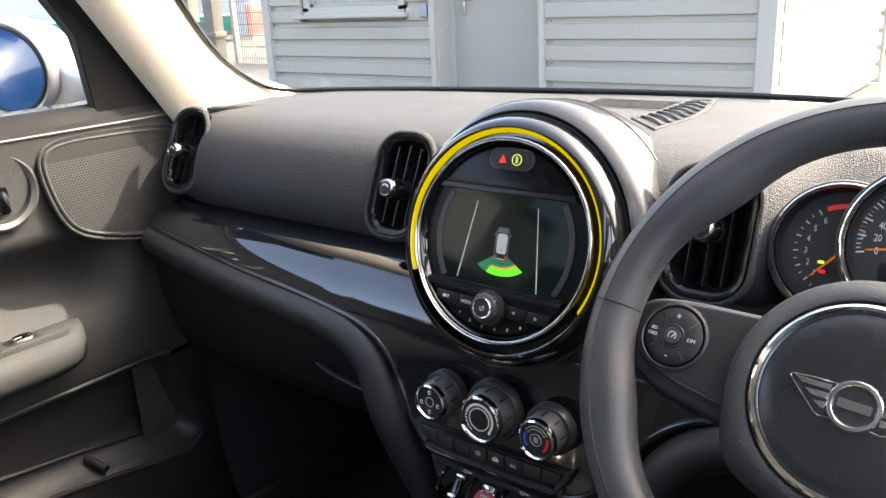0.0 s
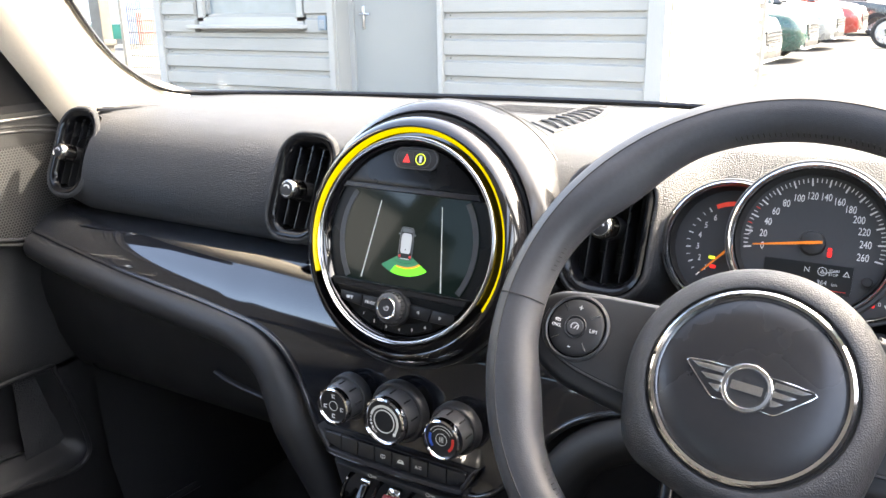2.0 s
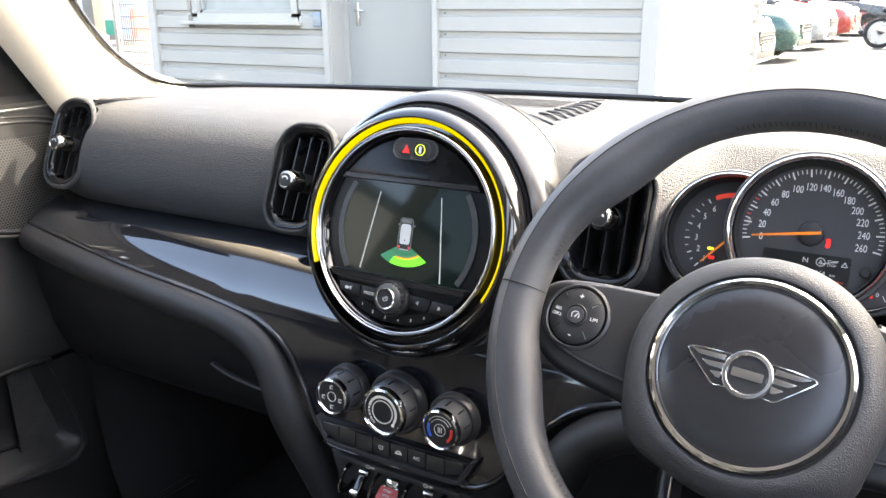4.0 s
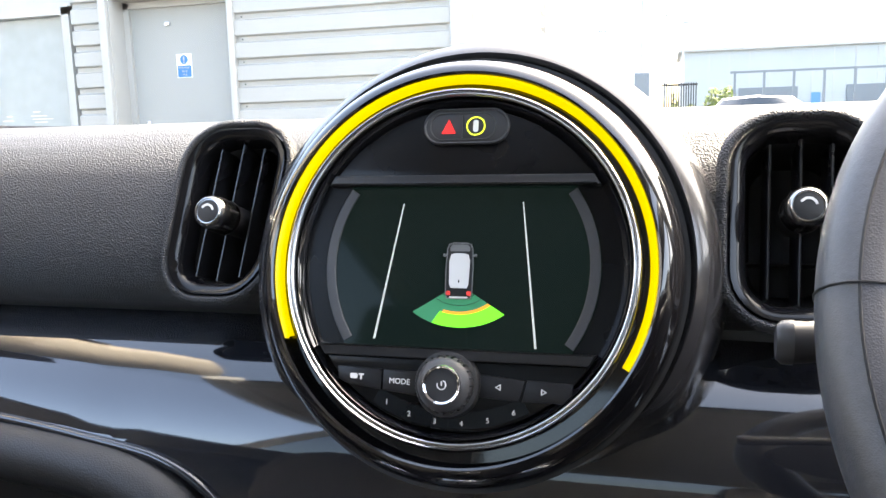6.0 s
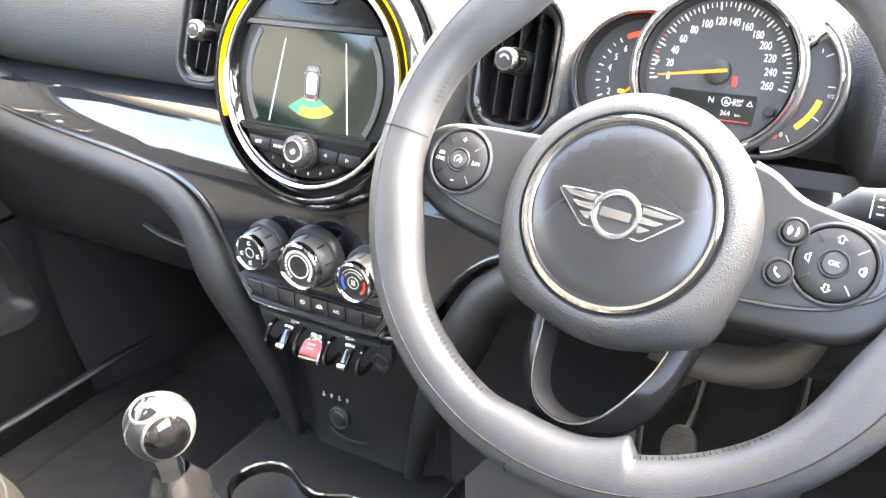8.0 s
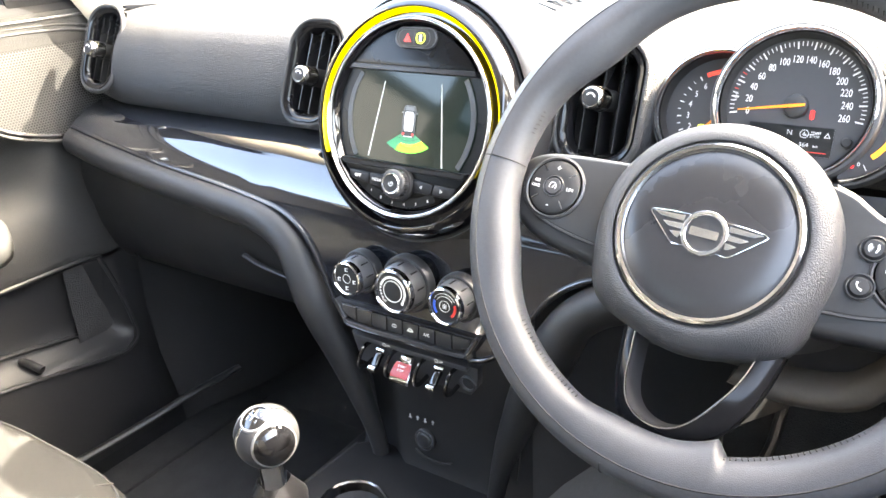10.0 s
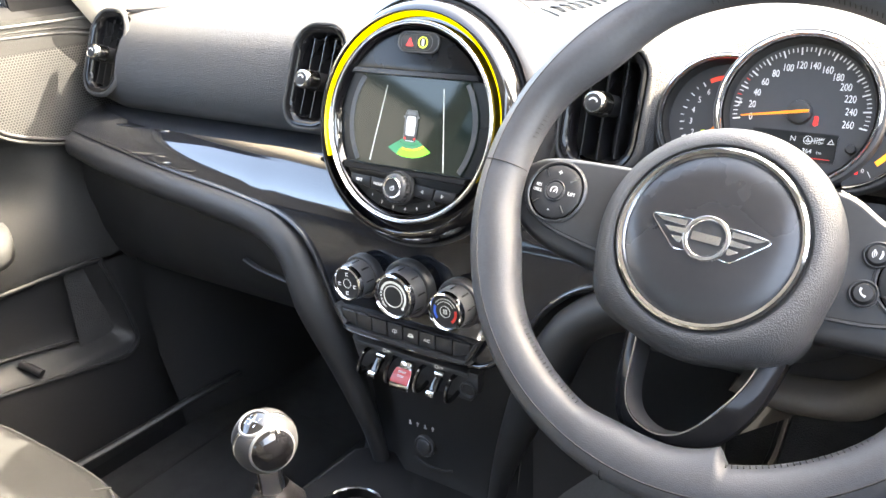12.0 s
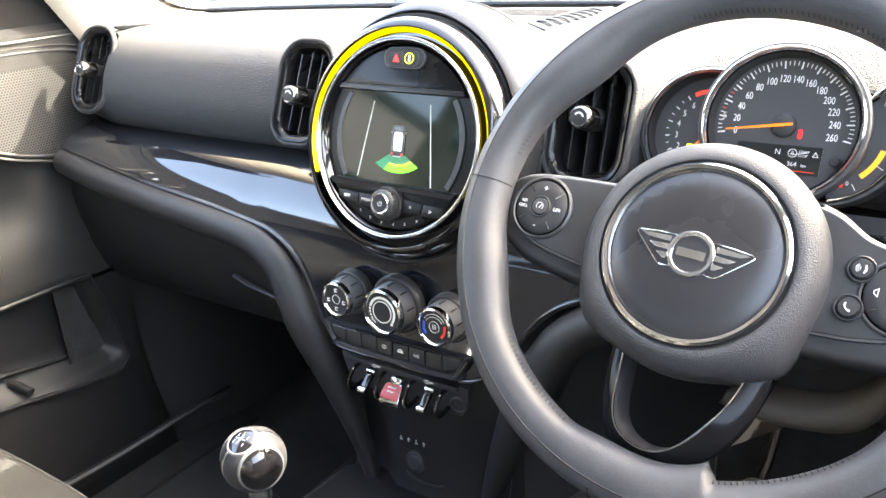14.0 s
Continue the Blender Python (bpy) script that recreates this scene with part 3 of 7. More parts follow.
LEDGE = mat("ledge_black", (0.012, 0.012, 0.013), 0.40, spec=0.35, vary=0.1)
part("upper_panel", prism(chord(0.0535, 0.0925, 0.0945), -0.009, -0.0045, 0.001), FACE, disp)
part("upper_ledge", prism(chord(0.0475, 0.0535, 0.0945), -0.009, -0.0010, 0.0012), LEDGE, disp, "ledge over the screen")
part("lower_ledge", prism(chord(-0.0545, -0.0478, 0.0945), -0.009, 0.0010, 0.0012), LEDGE, disp, "ledge under the screen")
part("lower_panel", prism(chord(-0.0935, -0.0545, 0.0950), -0.009, -0.0040, 0.001), FACE, disp)
screen = part("screen", prism(chord(-0.0478, 0.0475, 0.0830), -0.009, -0.0072), SCREEN, disp, "dark glossy screen")
for s in (-1, 1):
    part("screen_border", arc_band(0.0765, 0.0825, -34 + (180 if s < 0 else 0), 34 + (180 if s < 0 else 0), -0.0075, -0.0062, 24, 0.0004), SATIN, disp, "grey curved border")
SZ = -0.0070
part("left_line", prism([(-0.0500, -0.0440), (-0.0487, -0.0440), (-0.0345, 0.0373), (-0.0352, 0.0373)], SZ, SZ + 0.0003), LINEW, screen)
part("right_line", prism([(0.0465, -0.0460), (0.0478, -0.0460), (0.0378, 0.0382), (0.0371, 0.0382)], SZ, SZ + 0.0003), LINEW, screen)
CARX = 0.0012


def sector(r0, r1, a0, a1, cx, cy, sy, n=20):
    o = [(cx + r1 * math.cos(radians(a0 + (a1 - a0) * k / n)), cy + sy * r1 * math.sin(radians(a0 + (a1 - a0) * k / n))) for k in range(n + 1)]
    return o + [(cx + r0 * math.cos(radians(a1 + (a0 - a1) * k / n)), cy + sy * r0 * math.sin(radians(a1 + (a0 - a1) * k / n))) for k in range(n + 1)]


part("parking_zone", prism(sector(0.008, 0.037, 222, 318, CARX, -0.0105, 0.68), SZ, SZ + 0.0002), DGREEN, screen, "dark green sensor fan")
part("parking_near", prism(sector(0.0255, 0.037, 245, 318, CARX, -0.0105, 0.68), SZ, SZ + 0.0004), GREEN, screen, "bright green arc")
part("parking_amber", prism(sector(0.0235, 0.0260, 249, 318, CARX, -0.0105, 0.68), SZ, SZ + 0.0006), AMBER, screen, "amber arc")
for r0 in (0.0125, 0.0180):
    part("parking_ring", prism(sector(r0, r0 + 0.0005, 222, 318, CARX, -0.0105, 0.68), SZ, SZ + 0.0004), SCRDARK, screen, "thin dark ring line")
ICONGREY = mat("screen_mid_grey", (0.10, 0.105, 0.11), 0.4, glow=0.010, vary=0.0)
shell_o = [(CARX + x, y - 0.003) for x, y in ((-0.0072, -0.0162), (0.0072, -0.0162), (0.0082, -0.0130), (0.0084, 0.002), (0.0078, 0.0135), (0.0066, 0.0162), (0.0040, 0.0170), (-0.0040, 0.0170), (-0.0066, 0.0162), (-0.0078, 0.0135), (-0.0084, 0.002), (-0.0082, -0.0130))]
icon = part("car_icon", prism(shell_o, SZ, SZ + 0.0007), SCRDARK, screen, "small car seen from above")
part("icon_outline", band(shell_o, inset(shell_o, 0.0006), SZ, SZ + 0.0010), ICONGREY, icon, "grey outline")
part("icon_bonnet", prism([(CARX + x, y) for x, y in ((-0.0058, 0.0088), (0.0058, 0.0088), (0.0060, 0.0112), (0.0045, 0.0128), (-0.0045, 0.0128), (-0.0060, 0.0112))], SZ, SZ + 0.0010), ICONGREY, icon, "grey bonnet")
part("icon_roof", prism([(CARX + x, y) for x, y in ((-0.0048, -0.0128), (0.0048, -0.0128), (0.0058, -0.0105), (0.0062, 0.0030), (0.0052, 0.0068), (0.0030, 0.0076), (-0.0030, 0.0076), (-0.0052, 0.0068), (-0.0062, 0.0030), (-0.0058, -0.0105))], SZ, SZ + 0.0011), SCRWHITE, icon, "white roof")
part("icon_aerial", prism(rrect(0.0008, 0.0018, 0.0003, 2, CARX, -0.0088), SZ, SZ + 0.0013), SCRDARK, icon)
part("icon_bumper", prism(rrect(0.0110, 0.0010, 0.0004, 2, CARX, -0.0182), SZ, SZ + 0.0011), SCRWHITE, icon, "pale bumper line")
for s in (-1, 1):
    part("icon_tail_light", prism(rrect(0.0026, 0.0026, 0.0008, 3, CARX + s * 0.0062, -0.0158), SZ, SZ + 0.0012), REDM, icon)
    part("icon_mirror", prism(rrect(0.002, 0.0018, 0.0007, 3, CARX + s * 0.0092, 0.0065), SZ, SZ + 0.0009), ICONGREY, icon)
# hazard switch pod
pod = part("hazard_pod", prism(rrect(0.050, 0.0195, 0.0095, 8, 0.0025, 0.0828), -0.005, -0.0022, 0.001), MATT, disp, "black switch pod")
part("pod_rim", band(rrect(0.052, 0.0215, 0.0105, 8, 0.0025, 0.0828), rrect(0.0492, 0.0187, 0.0093, 8, 0.0025, 0.0828), -0.006, -0.0016, 0.0005), SATIN, pod)
part("pod_rim", band(rrect(0.040, 0.0165, 0.008, 8, 0.0005, 0.0828), rrect(0.0388, 0.0153, 0.0074, 8, 0.0005, 0.0828), -0.006, -0.0018, 0.0002), SATIN, pod)
part("hazard_triangle", prism([(-0.0122, 0.0785), (-0.0036, 0.0785), (-0.0079, 0.0868)], -0.003, -0.0018), REDL, pod, "lit red triangle")
part("pod_divider", box(0.0004, 0.014, 0.0004, (0.0003, 0.0828, -0.0020)), SATIN, pod)
part("parking_ring", moved(arc_band(0.0050, 0.0057, 0, 360, -0.003, -0.0017, 28), shift(0.0085, 0.0827)), LIME, pod, "lit yellow-green ring")
part("parking_symbol", prism(rrect(0.0030, 0.0070, 0.001, 3, 0.0085, 0.0827), -0.003, -0.0018), LINEW, pod)
# button row
KEYM = mat("key_black", (0.009, 0.009, 0.010), 0.38, spec=0.3)
bt = prism([(-0.069, -0.0608), (-0.0685, -0.0680), (-0.064, -0.0705), (-0.0415, -0.0735), (-0.0415, -0.0615)], -0.006, -0.0012, 0.0008)
b1 = part("media_button", bt, KEYM, disp, "dark satin button")
b2 = part("mode_button", prism([(-0.0405, -0.0615), (-0.0405, -0.0735), (-0.020, -0.0755), (-0.020, -0.062)], -0.006, -0.0012, 0.0008), KEYM, disp, "dark satin button")
part("symbol", prism(rrect(0.0045, 0.0030, 0.0008, 3, -0.0585, -0.0662), -0.0014, -0.0009), MARK, b1)
part("symbol", prism(rrect(0.0010, 0.0036, 0.0004, 2, -0.0540, -0.0664), -0.0014, -0.0009), MARK, b1)
part("symbol", prism(rrect(0.0034, 0.0010, 0.0004, 2, -0.0540, -0.0652), -0.0014, -0.0009), MARK, b1)
part("lettering", words("MODE", 0.0045), MARK, b2, "white letters", smooth=0, m=shift(-0.0302, -0.0681, -0.0009, -2))
b3 = part("back_button", prism([(0.017, -0.0615), (0.017, -0.0745), (0.0400, -0.0755), (0.0430, -0.0635)], -0.006, -0.0012, 0.0008), KEYM, disp, "dark satin button")
b4 = part("next_button", prism([(0.0442, -0.0635), (0.0412, -0.0755), (0.064, -0.0755), (0.0685, -0.0705), (0.0690, -0.0640)], -0.006, -0.0012, 0.0008), KEYM, disp, "dark satin button")
part("symbol", band([(0.0260, -0.0682), (0.0292, -0.0664), (0.0292, -0.0700)], [(0.0269, -0.0682), (0.0287, -0.0672), (0.0287, -0.0692)], -0.0014, -0.0009), MARK, b3)
part("symbol", band([(0.0552, -0.0695), (0.0520, -0.0713), (0.0520, -0.0677)], [(0.0543, -0.0695), (0.0525, -0.0705), (0.0525, -0.0685)], -0.0014, -0.0009), MARK, b4)
part("knob_collar", lathe([(0.0195, -0.006), (0.0193, -0.001), (0.0182, 0.0015), (0.016, 0.002)], 40), MATT, disp, m=shift(-0.0015, -0.0680))
vk = part("volume_knob", lathe([(0.0160, -0.002), (0.0158, 0.006), (0.0150, 0.0085), (0.0128, 0.0105), (0.0108, 0.0112)], 40), SATIN, disp, "dark ribbed volume knob", m=shift(-0.0015, -0.0680), smooth=60)
part("knob_ring", lathe([(0.0112, 0.0100), (0.0112, 0.0122), (0.0104, 0.0134), (0.0094, 0.0128), (0.0091, 0.0116)], 40), CHROME, vk, "chrome knob ring", m=shift(-0.0015, -0.0680))
part("knob_cap", lathe([(0, 0.0122), (0.0093, 0.0118)], 32), MATT, vk, m=shift(-0.0015, -0.0680))
part("power_mark", moved(arc_band(0.0022, 0.0028, -200, 70, 0.0121, 0.0125, 16), shift(-0.0015, -0.0680)), MARK, vk)
part("power_mark", box(0.0007, 0.0022, 0.0004, (-0.0015, -0.0672, 0.0124)), MARK, vk)
for k in range(24):
    a = 2 * math.pi * k / 24
    part("grip_rib", moved(box(0.0014, 0.0010, 0.008, (0.0158, 0, 0.0045)), shift(-0.0015, -0.0680, 0, math.degrees(a))), MATT, vk)
for k, (x, y) in enumerate(((-0.0412, -0.0869), (-0.0262, -0.0933), (-0.0095, -0.0968), (0.0075, -0.0970), (0.0238, -0.0943), (0.0397, -0.0885))):
    r = math.hypot(x, y)
    a = math.degrees(math.atan2(y, x))
    s = 0.955
    kb = part("station_button", arc_band(0.0835, 0.0935, a - 5.0, a + 5.0, -0.006, -0.0036, 8, 0.0003), FACE, disp, "numbered black button")
    part("numeral", words(str(k + 1), 0.0043), MARK, kb, "white numeral", smooth=0, m=shift(x * 0.925, y * 0.925, -0.0033))

# ---- climate controls ----
STACK = frame_at((CX, 0.697, 0.745), 4)


def knob(name, x, y, r, label):
    k = root(name, STACK @ shift(x, y, 0.0), label, "control knob", "climate control knobs")
    part("socket_ring", lathe([(r * 1.30, -0.006), (r * 1.30, 0.002), (r * 1.22, 0.005), (r * 1.10, 0.0055), (r * 1.08, -0.004)], 44), SATIN, k, "dark surround")
    part("barrel", lathe([(r * 1.06, -0.004), (r * 1.05, 0.012), (r * 1.03, 0.022), (r * 1.00, 0.0255)], 44), BARREL, k, "dark metal barrel")
    for j in range(9):
        part("groove", moved(box(0.0016, 0.0011, 0.0120, (r * 1.040, 0, 0.0130), 0.0003, 1), shift(0, 0, 0, j * 40 + 8)), MATT, k)
        part("groove_edge", moved(box(0.0012, 0.0005, 0.0125, (r * 1.043, 0.0009, 0.0130)), shift(0, 0, 0, j * 40 + 8)), SATINCHROME, k)
    part("bezel", lathe([(r * 1.01, 0.022), (r * 1.02, 0.0265), (r * 0.98, 0.0300), (r * 0.90, 0.0310), (r * 0.83, 0.0290), (r * 0.81, 0.0275)], 44), CHROME, k, "chrome bezel")
    f = part("dial_face", lathe([(0, 0.0284), (r * 0.83, 0.0284)], 36), MATT, k, "black face")
    return k, f


k1, f1 = knob("air_flow_knob", -0.0700, 0.0150, 0.0205, "small chrome-rimmed climate knob for the air direction")
part("hub_ring", arc_band(0.0050, 0.0056, 0, 360, 0.0284, 0.0288, 24), LINEW, f1)
for a in (90, 190, 270, 350):
    part("symbol", moved(prism(rrect(0.0042, 0.0008, 0.0003, 2), 0.0284, 0.0289), shift(0.0112 * math.cos(radians(a)), 0.0112 * math.sin(radians(a)) + 0.0013)), MARK, f1)
    part("symbol", moved(prism(rrect(0.0010, 0.0036, 0.0003, 2), 0.0284, 0.0289), shift(0.0112 * math.cos(radians(a)) - 0.0014, 0.0112 * math.sin(radians(a)) - 0.0008)), MARK, f1)
    part("symbol", moved(prism(rrect(0.0026, 0.0008, 0.0003, 2), 0.0284, 0.0289), shift(0.0112 * math.cos(radians(a)) + 0.0006, 0.0112 * math.sin(radians(a)) - 0.0018)), MARK, f1)
k2, f2 = knob("fan_knob", -0.0045, 0.0140, 0.0262, "large chrome-rimmed climate knob for the fan")
part("inner_ring", arc_band(0.0118, 0.0128, 0, 360, 0.0284, 0.0289, 36), LINEW, f2)
part("fan_scale", arc_band(0.0152, 0.0178, -35, 165, 0.0284, 0.0289, 36), LINEW, f2)
for a in (170, 183, 196, 209):
    part("fan_mark", arc_band(0.0158, 0.0176, a, a + 8, 0.0284, 0.0289, 5), MARK, f2)
part("lettering", words("OFF", 0.0036), MARK, f2, "white letters", smooth=0, m=shift(-0.0120, -0.0125, 0.0287, -40))
part("symbol", prism(rrect(0.0032, 0.0032, 0.0006, 2, 0.0128, -0.0118), 0.0284, 0.0289), MARK, f2)
k3, f3 = knob("heat_knob", 0.0640, 0.0125, 0.0215, "small chrome-rimmed climate knob with blue and red arcs")
part("cold_arc", arc_band(0.0118, 0.0146, 160, 222, 0.0284, 0.0289, 16), BLUEP, f3, "blue arc")
part("hot_arc", arc_band(0.0118, 0.0146, -50, 15, 0.0284, 0.0289, 16), REDM, f3, "red arc")
part("scale_line", arc_band(0.0142, 0.0147, 30, 150, 0.0284, 0.0289, 16), LINEW, f3)
part("scale_line", arc_band(0.0110, 0.0115, 30, 150, 0.0284, 0.0289, 16), LINEW, f3)
part("hub_ring", arc_band(0.0060, 0.0065, 0, 360, 0.0284, 0.0289, 24), LINEW, f3)
for s in (-1, 0, 1):
    part("symbol", prism(rrect(0.0006, 0.0056, 0.0002, 2, s * 0.0018, 0), 0.0284, 0.0289), MARK, f3)

def rounded_line(o, n=6):
    """A smooth open curve through flat points."""
    return [(p.x, p.y) for p in spline([(x, y, 0) for x, y in o], len(o) * n)]


# row of push buttons in a shallow satin surround
KEYGLOSS = mat("push_button_satin", (0.028, 0.029, 0.031), 0.26, vary=0.1)
row = root("button_row", STACK @ shift(-0.0105, -0.0415, 0.0), "row of eight dark climate push buttons under the knobs", "button panel")
frame_o = [(-0.1015, 0.0140), (-0.0890, -0.0085), (-0.075, -0.0165), (0.075, -0.0165), (0.0890, -0.0085), (0.1015, 0.0140)]
frame_i = [(-0.0950, 0.0110), (-0.0845, -0.0050), (-0.072, -0.0098), (0.072, -0.0098), (0.0845, -0.0050), (0.0950, 0.0110)]
part("surround", skin([[(ox, oy, -0.01), (ox, oy, 0.004), (ox * 0.985, oy + 0.0012, 0.0064), (ix * 1.01, iy - 0.0012, 0.0064), (ix, iy, 0.004), (ix, iy, -0.01)] for (ox, oy), (ix, iy) in zip(rounded_line(frame_o), rounded_line(frame_i))], close_u=True, cap=True), SATIN, row, "satin lower frame", smooth=60)
part("backing", prism(frame_i, -0.01, 0.001), MATT, row)
part("lower_lip", tube(spline([(-0.100, 0.011, 0.005), (-0.088, -0.0085, 0.006), (-0.074, -0.0160, 0.006), (0, -0.0168, 0.006), (0.074, -0.0160, 0.006), (0.088, -0.0085, 0.006), (0.100, 0.011, 0.005)], 50), 0.0012, 6), TRIM, row, "gloss lip")
NB = 8
for k in range(NB):
    x0, x1 = -0.0905 + 0.181 * k / NB + 0.0005, -0.0905 + 0.181 * (k + 1) / NB - 0.0005
    lo = lambda x: -0.0088 + 0.009 * max(0, abs(x) - 0.070) / 0.02
    b = part("push_button", prism([(x0, lo(x0)), (x1, lo(x1)), (x1, 0.0095), (x0, 0.0095)], -0.002, 0.0055, 0.0012), KEYGLOSS, row)
    xm = (x0 + x1) / 2
    if k == 3:
        part("symbol", band(rrect(0.0060, 0.0040, 0.001, 3, xm, 0.001), rrect(0.0048, 0.0028, 0.0007, 3, xm, 0.001), 0.005, 0.0058), MARK, b)
        part("symbol", prism(rrect(0.0004, 0.0056, 0.0001, 2, xm, 0.0006), 0.005, 0.0058), MARK, b)
    elif k == 4:
        part("symbol", prism([(xm - 0.0042, -0.001), (xm + 0.0042, -0.001), (xm + 0.0038, 0.0012), (xm + 0.002, 0.0032), (xm - 0.0016, 0.0032), (xm - 0.0034, 0.001)], 0.005, 0.0058), LINEW, b)
        part("symbol", prism(rrect(0.0030, 0.0012, 0.0003, 2, xm, 0.0016), 0.005, 0.0060), MATT, b)
    elif k == 5:
        part("lettering", words("A/C", 0.0052), MARK, b, "white letters", smooth=0, m=shift(xm, 0.0006, 0.0057))

# toggle switches
TOG = frame_at((CX - 0.0115, 0.702, 0.652), -6)
tog = root("switch_console", TOG, "recessed dark panel holding a row of toggle switches", "switch panel")
part("recess", prism([(-0.088, 0.020), (-0.080, -0.022), (0.080, -0.022), (0.092, -0.006), (0.094, 0.020)], -0.012, 0.0, 0.002), PLASTIC, tog)
part("upper_shade", prism(rrect(0.165, 0.007, 0.003, 4, 0.0, 0.0175), -0.004, 0.004, 0.0015), PLASTIC, tog)


def toggle(x, red=False):
    t = root("start_stop_toggle" if red else "toggle_switch", TOG @ shift(x, -0.003, 0.0), "red start-stop toggle with chrome end" if red else "chrome toggle switch between guard loops", "switch", "toggle switches")
    w = 0.0104 if red else 0.0052
    sec = [(-0.008, 0.009, 0.004), (0.002, 0.010, 0.0045), (0.010, 0.0075, 0.0045), (0.017, 0.003, 0.0045), (0.0235, -0.0015, 0.004), (0.0255, -0.003, 0.0025)]
    if red:
        sec = [(-0.008, 0.009, 0.004), (0.002, 0.010, 0.0045), (0.010, 0.0075, 0.0045), (0.018, 0.0025, 0.0045), (0.026, -0.003, 0.004), (0.029, -0.0055, 0.0025)]
    rows = []
    for z, y, h in sec:
        ww = w * ((0.65 + 0.65 * max(0, min(1, z / 0.02))) if red else 0.9)
        rows.append([(px, y + py, z) for px, py in rrect(ww * 2, h * 2, min(ww, h) * 0.6, 4)])
    if red:
        part("paddle", skin(rows, close_u=True, cap=True), CHROME, t, "chrome paddle")
        part("pivot", moved(lathe([(0.0075, -0.0075), (0.0085, -0.0060), (0.0085, 0.0060), (0.0075, 0.0075)], 24, 10, 170), pose(0.0, 0.0095, 0.0045, 0, 90, 0) @ pose(0, 0, 0, 0, 0, 90)), CHROME, t, "chrome pivot arc")
        part("red_cover", skin([[(px * (0.65 + 0.65 * max(0, min(1, z / 0.02))) * 0.94, y + h + 0.0009, z) for px in (-w, -w * 0.5, 0, w * 0.5, w)] for z, y, h in ((0.0135, 0.0056, 0.0045), (0.018, 0.0025, 0.0045), (0.026, -0.003, 0.004))] + [[(px * 1.22, -0.0004, 0.0275) for px in (-w, -w * 0.5, 0, w * 0.5, w)]]), REDP, t, "red cover")
        lab = pose(0, 0.0074, 0.0190, -57, 0, 0)
        part("lettering", words("START", 0.0038), MARK, t, "pale letters", smooth=0, m=lab @ shift(0, 0.0016, 0.0012))
        part("lettering", words("STOP", 0.0038), MARK, t, "pale letters", smooth=0, m=lab @ shift(0, -0.0034, 0.0012))
    else:
        part("paddle", skin(rows, close_u=True, cap=True), PIANO, t, "gloss black paddle")
        part("tip", moved(lathe([(0, -0.0052), (0.0042, -0.0050), (0.0048, 0), (0.0042, 0.0050), (0, 0.0052)], 14), pose(0, -0.0015, 0.0252, 0, 90, 0)), CHROME, t, "chrome tip")
        part("pivot", moved(lathe([(0, -0.006), (0.004, -0.006), (0.0045, 0), (0.004, 0.006), (0, 0.006)], 16), pose(0, 0.011, 0.004, 0, 90, 0)), CHROME, t)
    return t


toggle(-0.0395)
toggle(0.0005, True)
toggle(0.0450)
for x in (-0.0600, -0.0200, 0.0215, 0.0645):
    g = root("toggle_guard", TOG @ shift(x, -0.003, 0.0), "gloss black guard loop between the toggle switches", "switch guard", "toggle guards")
    part("loop", tube(spline([(0, 0.015, 0.0), (0, 0.0155, 0.010), (0, 0.011, 0.019), (0, 0.003, 0.0245), (0, -0.005, 0.0245), (0, -0.010, 0.016), (0, -0.010, 0.0)], 24), 0.0024, 8, flat=(1.0, 1.2)), PIANO, g)
    # thin chrome wire drawn as the glint along the gloss black loop
    part("glint_edge", tube(spline([(0, 0.0128, 0.0200), (0, 0.004, 0.0265), (0, -0.0055, 0.0270), (0, -0.0112, 0.019)], 14), 0.0008, 6), CHROME, g, "chrome wire drawn as a glint")
for x in (-0.034, 0.041):
    part("symbol", moved(arc_band(0.0020, 0.0026, 0, 360, 0, 0.0003, 14), shift(x, 0.0180, 0.0042)), LINEW, tog)
    part("lettering", words("OFF", 0.0030), LINEW, tog, "grey letters", smooth=0, m=shift(x + 0.0062, 0.0180, 0.0043))
aux = root("round_socket", TOG @ shift(0.0795, -0.004, 0.001), "round dark key dock in the toggle panel", "socket")
part("rim", lathe([(0.0105, -0.004), (0.0105, 0.001), (0.0095, 0.002), (0.008, 0.0008), (0.0075, -0.006)], 28), SATIN, aux)
part("cup", lathe([(0.0078, -0.005), (0.0, -0.006)], 24), MATT, aux)

# lower stack and power socket
DIMMARK = mat("dim_print", (0.50, 0.50, 0.50), 0.6, vary=0)
low = root("centre_stack", Matrix(), "dark plastic lower centre stack with power socket", "console")
part("front", skin([[(x, y + 0.03 * (abs(x - CX) > 0.09), z) for x in (-0.13, -0.085, -0.04, 0.006, 0.05, 0.095, 0.14)] for y, z in ((0.712, 0.69), (0.712, 0.64), (0.714, 0.61), (0.722, 0.57), (0.722, 0.50), (0.715, 0.47), (0.70, 0.455))]), MATT, low)
for s in (-1, 1):
    x = CX + s * 0.135
    part("side", skin([[(x - s * 0.10 * max(0, (0.75 - z)), y, z) for y in (0.735, 0.80, 1.0, 1.3)] for z in (0.78, 0.70, 0.6, 0.45, 0.25)]), PLASTIC if s < 0 else KICK2, low)
part("side_flare", skin([[(0.134 + 0.13 * u, 0.742 + 0.12 * u ** 1.4, 0.76 + (0.462 + 0.165 * min(u, 0.42) - 0.76) * q) for u in (0, 0.12, 0.25, 0.5, 0.75, 1.0, 1.3, 1.6, 2.0)] for q in (0, 0.3, 0.6, 0.85, 1.0)]), PLASTIC, low, "dark side of the stack", smooth=60)
